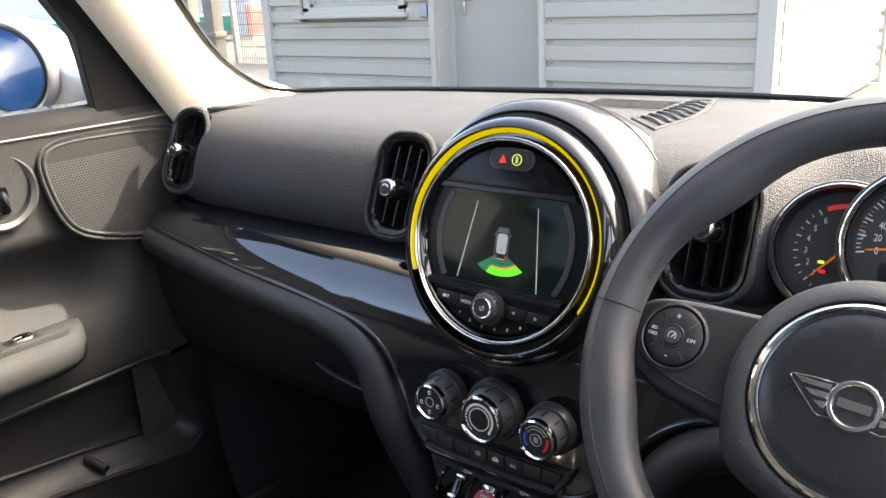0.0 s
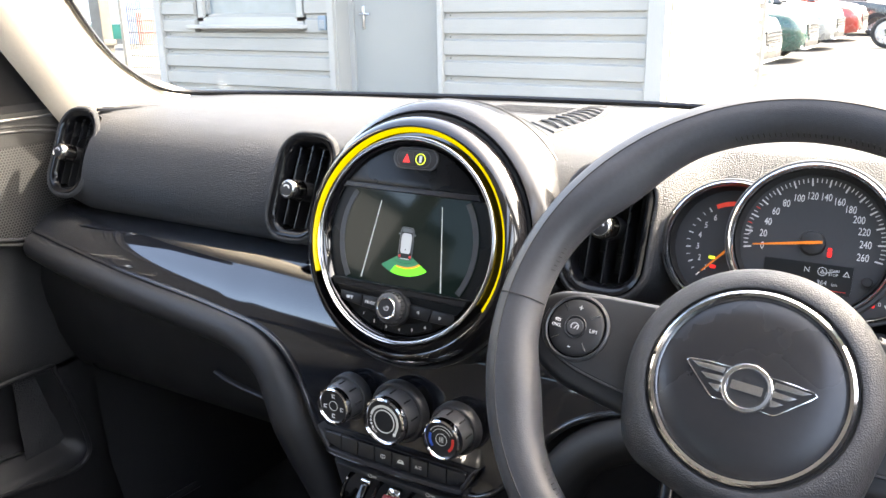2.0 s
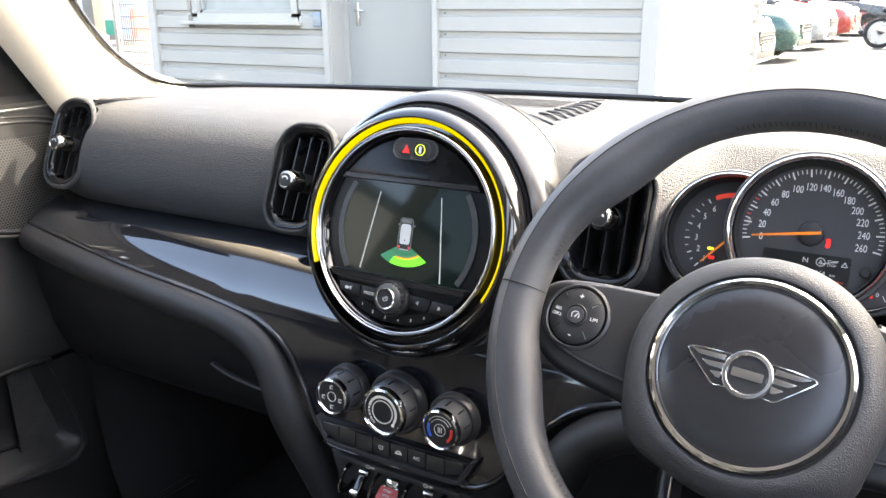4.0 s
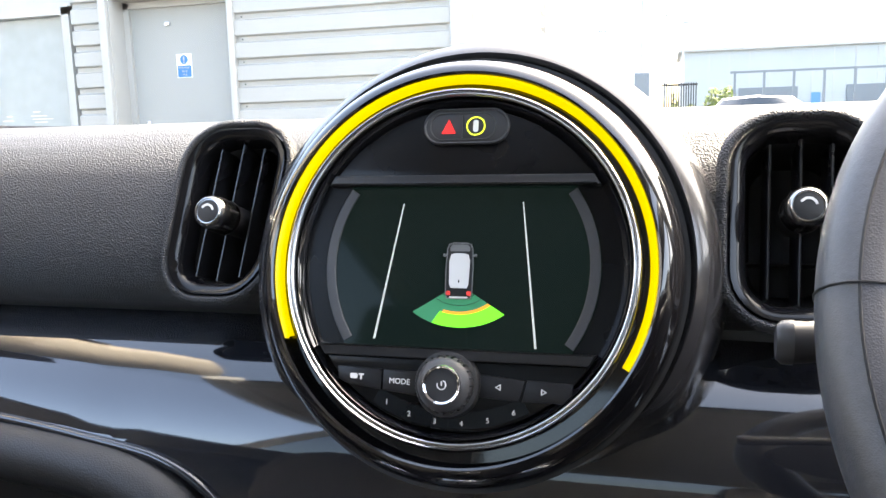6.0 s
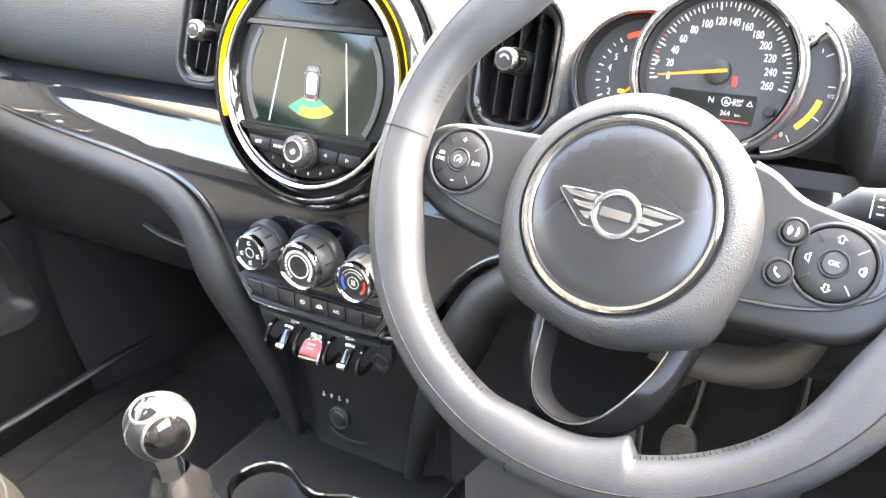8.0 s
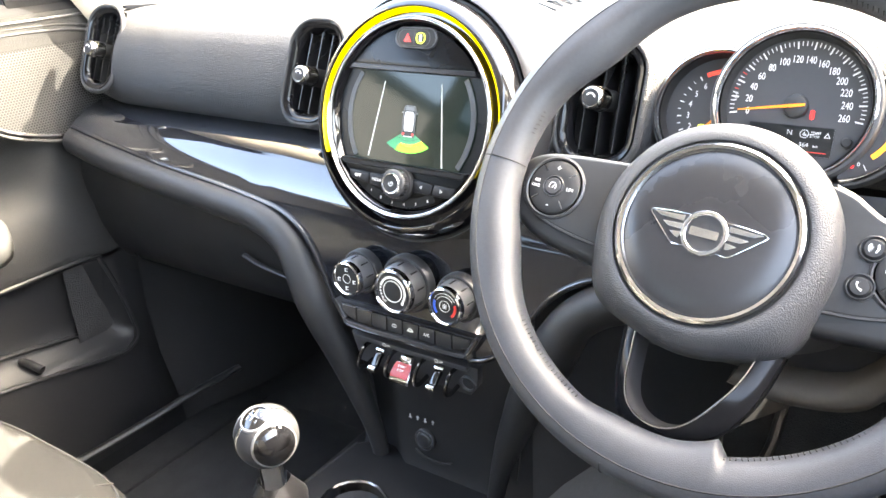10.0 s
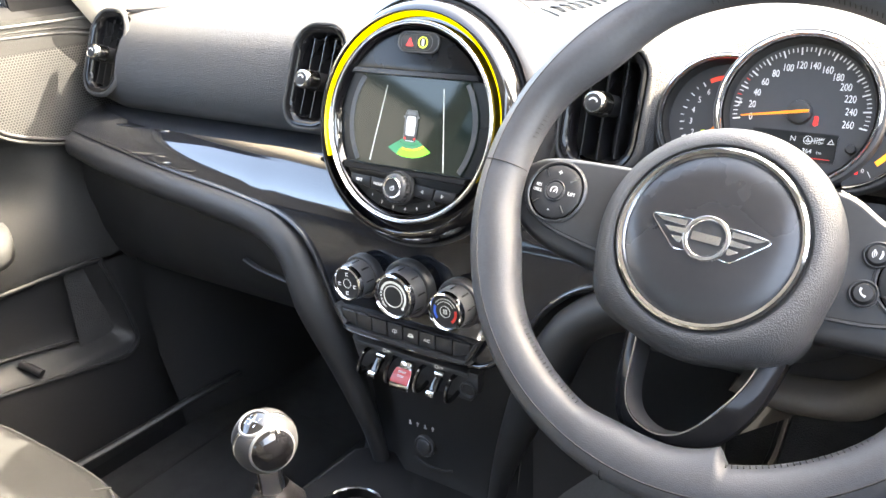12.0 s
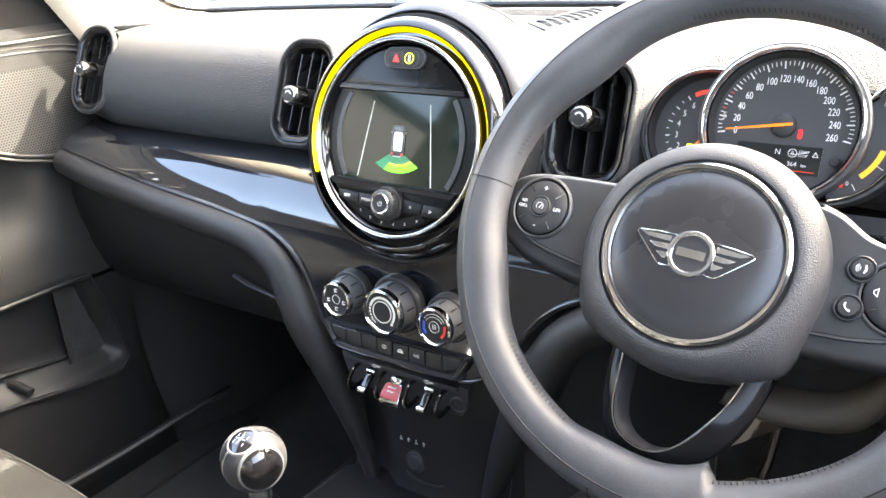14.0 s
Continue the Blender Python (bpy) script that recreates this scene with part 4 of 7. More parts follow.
sock = root("power_socket", frame_at((-0.006, 0.720, 0.5305), 4), "round dark power socket with a hinged cap", "socket")
part("rim", lathe([(0.0145, -0.004), (0.0145, 0.003), (0.0132, 0.0045), (0.0115, 0.004), (0.011, -0.008)], 32), PLASTIC, sock)
part("cap", lathe([(0, 0.0062), (0.0082, 0.0060), (0.0100, 0.0050), (0.0108, 0.0030), (0.011, -0.006)], 28), SATIN, sock, "domed satin cap")
tray = root("tray_lip", frame_at((0.008, 0.716, 0.5095), 0), "thin curved plastic lip under the power socket", "tray")
part("lip", tube(spline([(-0.028, 0.003, 0.0), (-0.012, -0.001, 0.003), (0.012, -0.002, 0.003), (0.028, 0.001, 0.0)], 20), 0.0018, 8), MATT, tray)
for k in range(4):
    u = root("socket_symbol", frame_at((-0.0265 + 0.0115 * k, 0.7185, 0.5597 + 0.0003 * k), 4), "small pale symbol printed above the power socket", "symbol", "socket symbols")
    part("mark", prism(rrect(0.0018, 0.0060, 0.0006, 2), 0, 0.0004), DIMMARK, u)
    part("mark", prism(rrect(0.0042, 0.0015, 0.0005, 2, 0.0003, 0.001 * (1 if k % 2 else -2)), 0, 0.0005), DIMMARK, u)

# ---- centre console, gear lever, floor ----
con = root("centre_console", Matrix(), "dark plastic centre console with two round cup holders", "console")
outl = [(-0.135, 0.20), (0.145, 0.20), (0.147, 0.60), (0.150, 0.73), (0.120, 0.745), (-0.105, 0.745), (-0.128, 0.72), (-0.135, 0.55)]
top = part("top", prism(outl, 0.35, 0.482, 0.008, 3), CONSOLE, con)


def cups():
    o = []
    for cx, cy, r, a0, a1 in ((0.058, 0.613, 0.047, -152, 150), (-0.050, 0.622, 0.042, 34, 322)):
        for k in range(15):
            a = radians(a0 + (a1 - a0) * k / 14)
            o.append((cx + r * math.cos(a), cy + r * math.sin(a)))
    return o


def smooth_ring(o, times=3):
    for _ in range(times):
        o = [tuple((Vector(o[i - 1]) + Vector(o[i]) * 2 + Vector(o[(i + 1) % len(o)])) / 4) for i in range(len(o))]
    return o


cup = smooth_ring(cups(), 1)
cut(top, prism(cup, 0.362, 0.60))
cut(top, prism(circle(0.066, 36, -0.047, 0.520), 0.43, 0.60))
part("cup_rim", band(inset(cup, -0.0022), inset(cup, 0.0026), 0.470, 0.4850, 0.0018), GUNMETAL, con, "raised bright rim")
part("cup_wall", skin([[(x, y, 0.475) for x, y in inset(cup, 0.002)], [(x, y, 0.415) for x, y in inset(cup, 0.006)], [(x, y, 0.368) for x, y in inset(cup, 0.010)]], close_u=True), mat("cup_wall_grey", (0.075, 0.076, 0.078), 0.5, vary=0.1), con)
part("cup_floor", prism(inset(cup, 0.008), 0.363, 0.370), MATT, con)
part("side_wall", skin([[(-0.136, y, z) for y in (0.2, 0.5, 0.74, 1.0)] for z in (0.476, 0.35, 0.22)]), PLASTIC, con)
part("side_wall", skin([[(0.148, y, z) for y in (0.2, 0.5, 0.74, 1.0)] for z in (0.476, 0.35, 0.22)]), PLASTIC, con)
part("edge_line", tube([(-0.130, 0.22, 0.4815), (-0.130, 0.55, 0.4815), (-0.123, 0.72, 0.4815)], 0.0015, 6), SATIN, con)
part("edge_line", tube([(0.141, 0.22, 0.4815), (0.143, 0.60, 0.4815), (0.145, 0.725, 0.4815)], 0.0015, 6), SATIN, con)

gear = root("gear_lever", pose(-0.047, 0.520, 0.482), "gear lever with round satin knob and creased leather boot", "gear lever")
part("boot_ring", lathe([(0.0690, -0.004), (0.0700, 0.0025), (0.0688, 0.0042), (0.0670, 0.0030), (0.0640, -0.03)], 44), SATIN, gear, "satin boot ring")
rows = []
for k in range(33):
    v = k / 32
    z = -0.030 + 0.156 * v
    r = 0.046 * (1 - v) + 0.0165 * v + 0.007 * math.sin(v * math.pi)
    rr = []
    for j in range(64):
        a = 2 * math.pi * j / 64
        e = math.sin(math.pi * min(1, v * 1.02)) ** 0.7
        tw = a + 0.5 - 0.5 * v
        square = (abs(math.cos(tw)) ** 3.4 + abs(math.sin(tw)) ** 3.4) ** (-1 / 3.4)
        near = 0.5 + 0.5 * math.cos(a + 1.0)
        vf = 0.68 + 0.12 * math.sin(a + 0.5)
        over = step(vf - 0.055, vf + 0.015, v)
        f = (1 + (square - 1) * (1 - 0.75 * v)) * (1 - 0.50 * near * (1 - over) * step(0.0, 0.25, v)) * (1 + 0.24 * over * (1 - v) * 2)
        f += (0.075 * math.sin(3 * a + 3.0 * v + 0.6) + 0.075 * math.sin(2 * a + 13 * v) + 0.09 * abs(math.sin(2.5 * a + 5 * v))) * e
        rr.append((r * f * math.cos(a) + 0.006 * v + 0.005 * e, r * f * math.sin(a) - 0.018 * v, z - 0.016 * near * e * math.exp(-((v - vf) / 0.20) ** 2) + 0.004 * e * math.sin(2 * a + 7 * v)))
    rows.append(rr)
part("boot", skin(rows, close_u=True), BOOT, gear, "creased black leather boot", smooth=80)
part("boot_floor", lathe([(0.066, -0.028), (0, -0.028)], 36), MATT, gear)
part("boot_stitch", tube([tuple(Vector(rows[k][38]) * 1.004) for k in range(6, 33)], 0.0008, 5), THREAD, gear)
part("stem", tube([(0.006, -0.018, 0.108), (0.0095, -0.0215, 0.134), (0.0145, -0.0265, 0.152), (0.017, -0.0285, 0.168)], [0.0150, 0.0142, 0.0140, 0.0160], 28), CHROME, gear, "chrome stem", smooth=60)
KN = Vector((0.020, -0.030, 0.192))
KR = 0.0318
kb = part("knob", lathe([(KR * math.cos(radians(a)) if abs(a) < 90 else 0.0, KR * math.sin(radians(a))) for a in range(-90, 91, 6)], 48), mat("knob_satin_grey", (0.030, 0.030, 0.032), 0.50, 0.0, spec=0.22, bump=0.15, bscale=2200, dist=0.0002, vary=0.08), gear, "satin grey ball", m=Matrix.Translation(KN))


def on_ball(d):
    return Matrix.Translation(KN) @ Vector(d).to_track_quat("Z", "Y").to_matrix().to_4x4()


def ball_inlay(name, d, deg, label):
    """A gloss lens set into the ball, with a raised satin lip round it."""
    k, c = radians(deg), on_ball(d)
    p = part(name, moved(lathe([(0, KR * 1.022)] + [(KR * 1.022 * math.sin(k * q / 8), KR * (1.022 - 0.012 * (q / 8) ** 4) * math.cos(k * q / 8)) for q in range(1, 9)], 40), c), PIANO, kb, label, smooth=80)
    part("lip", moved(lathe([(KR * 1.00 * math.sin(k - 0.02), KR * math.cos(k - 0.02)), (KR * 1.032 * math.sin(k), KR * 1.032 * math.cos(k)), (KR * 1.032 * math.sin(k + 0.05), KR * 1.032 * math.cos(k + 0.05)), (KR * 0.99 * math.sin(k + 0.10), KR * 0.99 * math.cos(k + 0.10))], 44), c), BARREL, p, "satin lip", smooth=80)
    return c


part("knob_seam", moved(lathe([(KR * 0.995, -0.0022), (KR * 1.015, -0.0014), (KR * 1.003, 0.0), (KR * 1.015, 0.0014), (KR * 0.995, 0.0022)], 56), on_ball((0.669, -0.311, -0.113))), SATINCHROME, kb, "chrome seam", smooth=80)
ball_inlay("side_inlay", (0.895, -0.428, 0.128), 41, "gloss black inlay")
ball_inlay("side_inlay", (-0.90, 0.10, 0.10), 41, "gloss black inlay")
CT = ball_inlay("top_inlay", (-0.006, -0.352, 0.936), 26, "gloss black shift pattern cap")
for x in (-0.0060, 0.0, 0.0060):
    part("pattern_line", moved(box(0.0008, 0.012, 0.0006, (x, 0, KR * 1.022 - 0.0010 * abs(x) / 0.006)), CT), SATINCHROME, kb)
part("pattern_line", moved(box(0.013, 0.0008, 0.0006, (0, 0, KR * 1.020)), CT), SATINCHROME, kb)

# grey kick panel between console and driver's footwell
kick = root("kick_panel", Matrix(), "grey plastic kick panel beside the driver's footwell", "trim panel")
KP = [[(0.148 + 0.145 * u ** 1.15, 0.749 + 0.201 * u, 0.15 + (0.40 - 0.01 * u + 0.10 * step(0.1, 0.5, u)) * v) for v in (0, 0.3, 0.6, 1.0)] for u in (0, 0.2, 0.4, 0.6, 0.8, 0.95, 1.0)]
part("panel", skin(KP + [[(x + 0.004, y + 0.012, z) for x, y, z in KP[-1]], [(x - 0.02, y + 0.02, z) for x, y, z in KP[-1]]]), KICK, kick, smooth=60)
part("edge", tube([(x + 0.001, y - 0.001, z) for x, y, z in KP[-1]], 0.0035, 8), SATIN, kick, "rounded edge")

# floor, bulkhead and mats
fl = part("floor", skin([[(x, y, z + 0.05 * max(0, abs(x) - 0.5)) for x in (-0.74, -0.5, -0.14, 0.0, 0.14, 0.5, 0.74)] for y, z in ((-1.7, 0.22), (0.3, 0.22), (0.95, 0.22), (1.1, 0.26), (1.25, 0.42), (1.32, 0.62), (1.33, 0.86), (1.20, 0.87))]), CARPET)
tagged(fl, "dark grey carpeted car floor and bulkhead", "floor", kind="structure")
mt = root("floor_mat", pose(-0.40, 0.80, 0.226), "dark textile floor mat in the passenger footwell", "floor mat")
part("mat", prism(smooth_ring(rrect(0.44, 0.5, 0.06, 5), 1), 0, 0.008, 0.003), CARPET, mt)
part("binding", tube([(x, y, 0.008) for x, y in smooth_ring(rrect(0.44, 0.5, 0.06, 5), 1)], 0.004, 6, closed=True), RUBBER, mt)
mt2 = root("floor_mat", pose(0.42, 0.78, 0.226), "dark textile floor mat in the driver's footwell", "floor mat")
part("mat", prism(rrect(0.44, 0.66, 0.06, 5), 0, 0.008, 0.003), mat("brown_grey_mat", (0.050, 0.046, 0.042), 0.95, bump=0.9, bscale=500, dist=0.003, vary=0.3, vscale=30), mt2)
part("binding", tube([(x, y, 0.008) for x, y in rrect(0.44, 0.66, 0.06, 5)], 0.004, 6, closed=True), RUBBER, mt2)
sill = root("sill_trim", Matrix(), "dark plastic kick panel and sill trim of the passenger footwell", "sill trim")
part("kick_side", skin([[(-0.665 + 0.05 * step(0.50, 0.28, z) + 0.045 * step(0.80, 1.0, y), y, z) for y in (0.800, 0.815, 0.84, 0.88, 0.94, 1.02, 1.18)] for z in (0.30, 0.34, 0.38, 0.44, 0.52, 0.60, 0.70)]), DOORLOW, sill, "curved kick panel", smooth=80)
path = spline([(-0.665, 0.35, 0.315), (-0.655, 0.55, 0.320), (-0.640, 0.68, 0.326), (-0.622, 0.76, 0.338), (-0.605, 0.83, 0.350), (-0.595, 0.92, 0.352)], 30)
part("strip", tube([tuple(p) for p in path], 0.008, 10, flat=(1.0, 0.7)), DOORLOW, sill, "smooth sill strip")


def oval_pedal(x, y, z, w, h, label):
    p = root("pedal", frame_at((x, y, z), 38), label, "pedal", "pedals")
    o = [(w / 2 * math.cos(radians(a)), h / 2 * math.sin(radians(a))) for a in range(0, 360, 9)]
    pad = part("pad", prism(o, 0, 0.012, 0.004), KNURL, p, "ribbed grey pad")
    for j in range(9):
        q = (j - 4) * h * 0.105
        part("rib", box(w * 0.94 * math.sqrt(max(0.05, 1 - (2 * q / h) ** 2)), h * 0.045, 0.0025, (0, q, 0.0125), 0.0006), KNURL, pad)
    part("arm", tube([(0, h * 0.3, 0), (0, h * 0.9, -0.05), (0, h * 2.6, -0.09)], 0.008, 8), MATT, p)


KNURL = mat("knurled_pedal_rubber", (0.17, 0.16, 0.145), 0.6, bump=0.8, bscale=420, btype="voronoi", dist=0.001, vary=0.25)


def pedal(x, y, z, w, h, label):
    p = root("pedal", frame_at((x, y, z), 38), label, "pedal", "pedals")
    part("plate", prism(rrect(w, h, w * 0.3, 5), 0, 0.012, 0.004), PEDAL, p, "metal plate")
    for i in range(2):
        for j in range(4):
            part("stud", lathe([(0.0045, 0.011), (0.0045, 0.0145), (0.003, 0.016), (0, 0.016)], 10), RUBBER, p, m=shift((i - 0.5) * w * 0.5, (j - 1.5) * h * 0.21))
    part("arm", tube([(0, h * 0.3, 0), (0, h * 0.9, -0.05), (0, h * 2.6, -0.09)], 0.008, 8), MATT, p)


oval_pedal(0.469, 1.00, 0.4065, 0.051, 0.070, "oval ribbed brake pedal over the dark carpet")
oval_pedal(0.338, 1.00, 0.412, 0.046, 0.060, "oval ribbed clutch pedal over the dark carpet")
pedal(0.63, 1.08, 0.34, 0.05, 0.11, "ribbed metal accelerator pedal over the dark carpet")

for sx in (-1, 1):
    ks = part("footwell_side", skin([[(sx * (0.735 - 0.04 * (y > 1)) + CX, y, z) for y in (0.7, 0.95, 1.1, 1.35)] for z in (0.15, 0.4, 0.7, 0.90)]), CARPET)
    tagged(ks, "dark carpeted side of the footwell", "wall", kind="structure")
ss = part("door_sill", box(0.12, 2.6, 0.20, (-0.765, -0.2, 0.20), 0.01), MATT)
tagged(ss, "dark door sill along the cabin floor", "sill", kind="structure")
ss2 = part("door_sill", box(0.12, 2.6, 0.20, (0.775, -0.2, 0.20), 0.01), MATT)
tagged(ss2, "dark door sill along the cabin floor", "sill", kind="structure")
# ---- passenger seat ----
seat = root("car_seat", Matrix(), "grey cloth passenger seat cushion with stitched bolsters", "car seat")


def cushion_ring(grow, z, n=88):
    """A rounded-rectangle ring round the cushion's plan, drawn in by -grow."""
    hw, y0, y1, e = 0.252 + grow, -0.20 - grow, 0.484 + grow, 4.2
    out = []
    for k in range(n):
        a = 2 * math.pi * k / n
        c, q = math.cos(a), math.sin(a)
        x = -0.420 + hw * math.copysign(abs(c) ** (2 / e), c)
        y = (y0 + y1) / 2 + (y1 - y0) / 2 * math.copysign(abs(q) ** (2 / e), q)
        crown = 0.016 * (abs(x + 0.42) / 0.24) ** 2 if grow < -0.03 else 0.0
        out.append((x, y, z + crown + 0.020 * (y - 0.45) * (grow < 0)))
    return out


part("cushion", skin([cushion_ring(g, z) for g, z in ((-0.030, 0.360), (-0.010, 0.385), (0.0, 0.43), (0.001, 0.470), (-0.004, 0.500), (-0.016, 0.526), (-0.034, 0.543), (-0.060, 0.549), (-0.10, 0.548), (-0.16, 0.545), (-0.23, 0.544))], close_u=True, cap=True), FABRIC, seat, smooth=80)
seamring = cushion_ring(-0.0165, 0.5275)
part("seam", tube(seamring, 0.0013, 6, closed=True), SEAM, seat, "stitched seam")
part("seam", tube([(-0.262, 0.0, 0.5555), (-0.260, 0.25, 0.5565), (-0.263, 0.38, 0.556), (-0.275, 0.436, 0.5475), (-0.285, 0.462, 0.528)], 0.0012, 6), SEAM, seat, "stitched seam")


def backrest(cx, owner):
    """A padded seat back and head restraint, leaning back from the cushion."""
    for name, y0, z0, y1, z1, w0, w1, d in (("backrest", -0.20, 0.50, -0.47, 1.13, 0.25, 0.20, 0.065), ("head_restraint", -0.49, 1.17, -0.53, 1.34, 0.13, 0.12, 0.05)):
        rows = []
        for k in range(11):
            t = k / 10
            f = (1 - abs(2 * t - 1) ** 5) ** 0.5 * 0.9 + 0.1
            w, cy, cz = (w0 + (w1 - w0) * t) * (0.8 + 0.2 * f), y0 + (y1 - y0) * t, z0 + (z1 - z0) * t
            ring = []
            for j in range(28):
                a = 2 * math.pi * j / 28
                c, q = math.cos(a), math.sin(a)
                ring.append((cx + w * math.copysign(abs(c) ** 0.55, c), cy + d * f * math.copysign(abs(q) ** 0.8, q) + 0.03 * (abs(c) > 0.8) * (q > -0.2) * (name == "backrest"), cz))
            rows.append(ring)
        part(name, skin(rows, close_u=True, cap=True), FABRIC, owner, smooth=80)
    for s in (-1, 1):
        part("restraint_post", tube([(cx + s * 0.05, -0.47, 1.10), (cx + s * 0.05, -0.50, 1.20)], 0.006, 8), CHROME, owner)


backrest(-0.42, seat)
part("seat_base", box(0.36, 0.5, 0.16, (-0.44, 0.12, 0.31), 0.02), MATT, seat, "dark plastic base")

# never in view: added to darken the wheel's reflections and block rear light
driver_seat = root("car_seat", Matrix(), "unseen grey cloth driver's seat added to darken reflections", "car seat")
part("cushion", moved(skin([cushion_ring(g, z) for g, z in ((-0.030, 0.300), (-0.010, 0.325), (0.0, 0.37), (0.001, 0.410), (-0.004, 0.440), (-0.016, 0.466), (-0.034, 0.483), (-0.060, 0.489), (-0.10, 0.488), (-0.23, 0.484))], close_u=True, cap=True), Matrix.Translation((0.85, -0.22, 0))), FABRIC, driver_seat, smooth=80)
part("seat_base", box(0.36, 0.5, 0.16, (0.43, -0.10, 0.28), 0.02), MATT, driver_seat, "dark plastic base")
backrest(0.43, driver_seat)

# ---- passenger door ----
door = root("passenger_door", Matrix(), "dark grained passenger door trim with speaker grille and armrest", "car door")
DX = -0.70
# the panel bulges: sill, speaker field, scooped middle, armrest, pocket
PZ = [(1.052, 0.000), (1.046, 0.016), (1.030, 0.022), (0.990, 0.014), (0.93, 0.004), (0.885, 0.002), (0.870, -0.002), (0.852, -0.030), (0.822, -0.062), (0.79, -0.070), (0.765, -0.058), (0.745, -0.014), (0.715, 0.006), (0.650, 0.006), (0.630, 0.0), (0.622, -0.012), (0.612, -0.046), (0.52, -0.050), (0.486, -0.046), (0.470, -0.012), (0.458, 0.004), (0.36, 0.0), (0.28, 0.004)]


def door_x(y, z, off):
    if 0.645 < z < 0.872 and off < 0:
        end = 0.725 - 0.03 * ((z - 0.79) / 0.08) ** 2
        return DX + off * step(0.0, 1.0, (end - y) / 0.11)
    if 0.45 < z < 0.625 and off < 0:
        end = 0.788 - 0.25 * (z - 0.465)
        return DX + off * max(0.0, min(1.0, (end - y) / 0.03)) ** 0.6
    return DX + off


ys = [-0.6, -0.2, 0.1, 0.3, 0.4, 0.5, 0.55, 0.6] + [0.62 + 0.006 * k for k in range(30)] + [0.82, 0.9]
part("panel", skin([[(door_x(y, z, o), y, z) for y in ys] for z, o in PZ if 0.62 < z < 1.035]), DOORMAT, door, smooth=60)
part("top_strip", skin([[(door_x(y, z, o), y, z) for y in ys] for z, o in PZ if z > 1.025]), DOORTOP, door, "smooth dark top strip", smooth=60)
part("strip_line", tube([(DX + 0.0205, y, 1.0225 - 0.004 * (y - 0.4)) for y in (-0.5, 0.2, 0.6, 0.85)], 0.0022, 8), SATIN, door, "raised bright line")
part("pocket_panel", skin([[(door_x(y, z, o), y, z) for y in ys] for z, o in PZ if z < 0.635]), DOORLOW, door, "darker lower pocket panel", smooth=60)
part("outer_skin", skin([[(x, y, z) for y in (-0.6, 0.3, 1.0)] for x, z in ((-0.70, 1.052), (-0.76, 1.05), (-0.80, 0.8), (-0.78, 0.28), (-0.70, 0.28))]), mat("body_paint_grey", (0.32, 0.33, 0.34), 0.3, 0.5, coat=1.0, vary=0.05), door, "grey painted outer skin")
# speaker field (local x = along the car, y = up, facing the cabin)
DOORM = Matrix(((0, 0, 1, DX), (1, 0, 0, 0), (0, 1, 0, 0), (0, 0, 0, 1)))
grille = [(0.870, 1.000), (0.70, 1.006), (0.63, 1.006), (0.606, 0.995), (0.602, 0.972), (0.610, 0.93), (0.622, 0.895), (0.64, 0.874), (0.68, 0.858), (0.74, 0.842), (0.870, 0.826)]
dense = []
for (ax, ay), (bx, by) in zip(grille, grille[1:] + grille[:1]):
    dense += [(ax + (bx - ax) * k / 6, ay + (by - ay) * k / 6) for k in range(6)]
grille = smooth_ring(dense, 10)
part("grille_rim", moved(band(inset(grille, -0.010), inset(grille, -0.0045), 0.0, 0.019, 0.002), DOORM), DOORMAT, door, "raised outer rim")
part("grille_rim", moved(band(inset(grille, -0.0025), inset(grille, 0.003), 0.0, 0.018, 0.002), DOORM), SATIN, door, "raised inner rim")
MESHM = mat("speaker_cloth_mesh", (0.058, 0.057, 0.056), 0.42, bump=0.2, bscale=900)
sg = part("speaker_grille", moved(prism(inset(grille, 0.002), 0.0, 0.0125), DOORM), MESHM, door, "perforated speaker grille")
holes = bmesh.new()
for i in range(80):
    for j in range(60):
        u, v = 0.604 + i * 0.0046 + (j % 2) * 0.0023, 0.828 + j * 0.0038
        inside = False
        for a in range(len(grille)):
            (x1, y1), (x2, y2) = grille[a], grille[a - 1]
            if (y1 > v) != (y2 > v) and u < (x2 - x1) * (v - y1) / (y2 - y1) + x1:
                inside = not inside
        if inside:
            vs = [holes.verts.new((DX + 0.0129, u + 0.00185 * math.cos(k * math.pi / 3), v + 0.00170 * math.sin(k * math.pi / 3))) for k in range(6)]
            holes.faces.new(vs)
tagged(part("grille_holes", holes, mat("hole_black", (0.004, 0.004, 0.004), 0.9, vary=0), sg, smooth=0), kind="stuff")
# round door opener
HANDM = DOORM @ shift(0.538, 0.955)
part("opener_ring", moved(lathe([(0.055, -0.004), (0.055, 0.012), (0.050, 0.016), (0.044, 0.012), (0.042, 0.0)], 44), HANDM), SATIN, door, "round opener ring")
part("opener_cup", moved(lathe([(0.043, 0.010), (0.036, -0.012), (0.0, -0.018)], 40), HANDM), MATT, door)
part("opener_handle", moved(box(0.018, 0.066, 0.010, (0.006, 0, 0.004), 0.004), HANDM), CHROME, door, "chrome door handle")
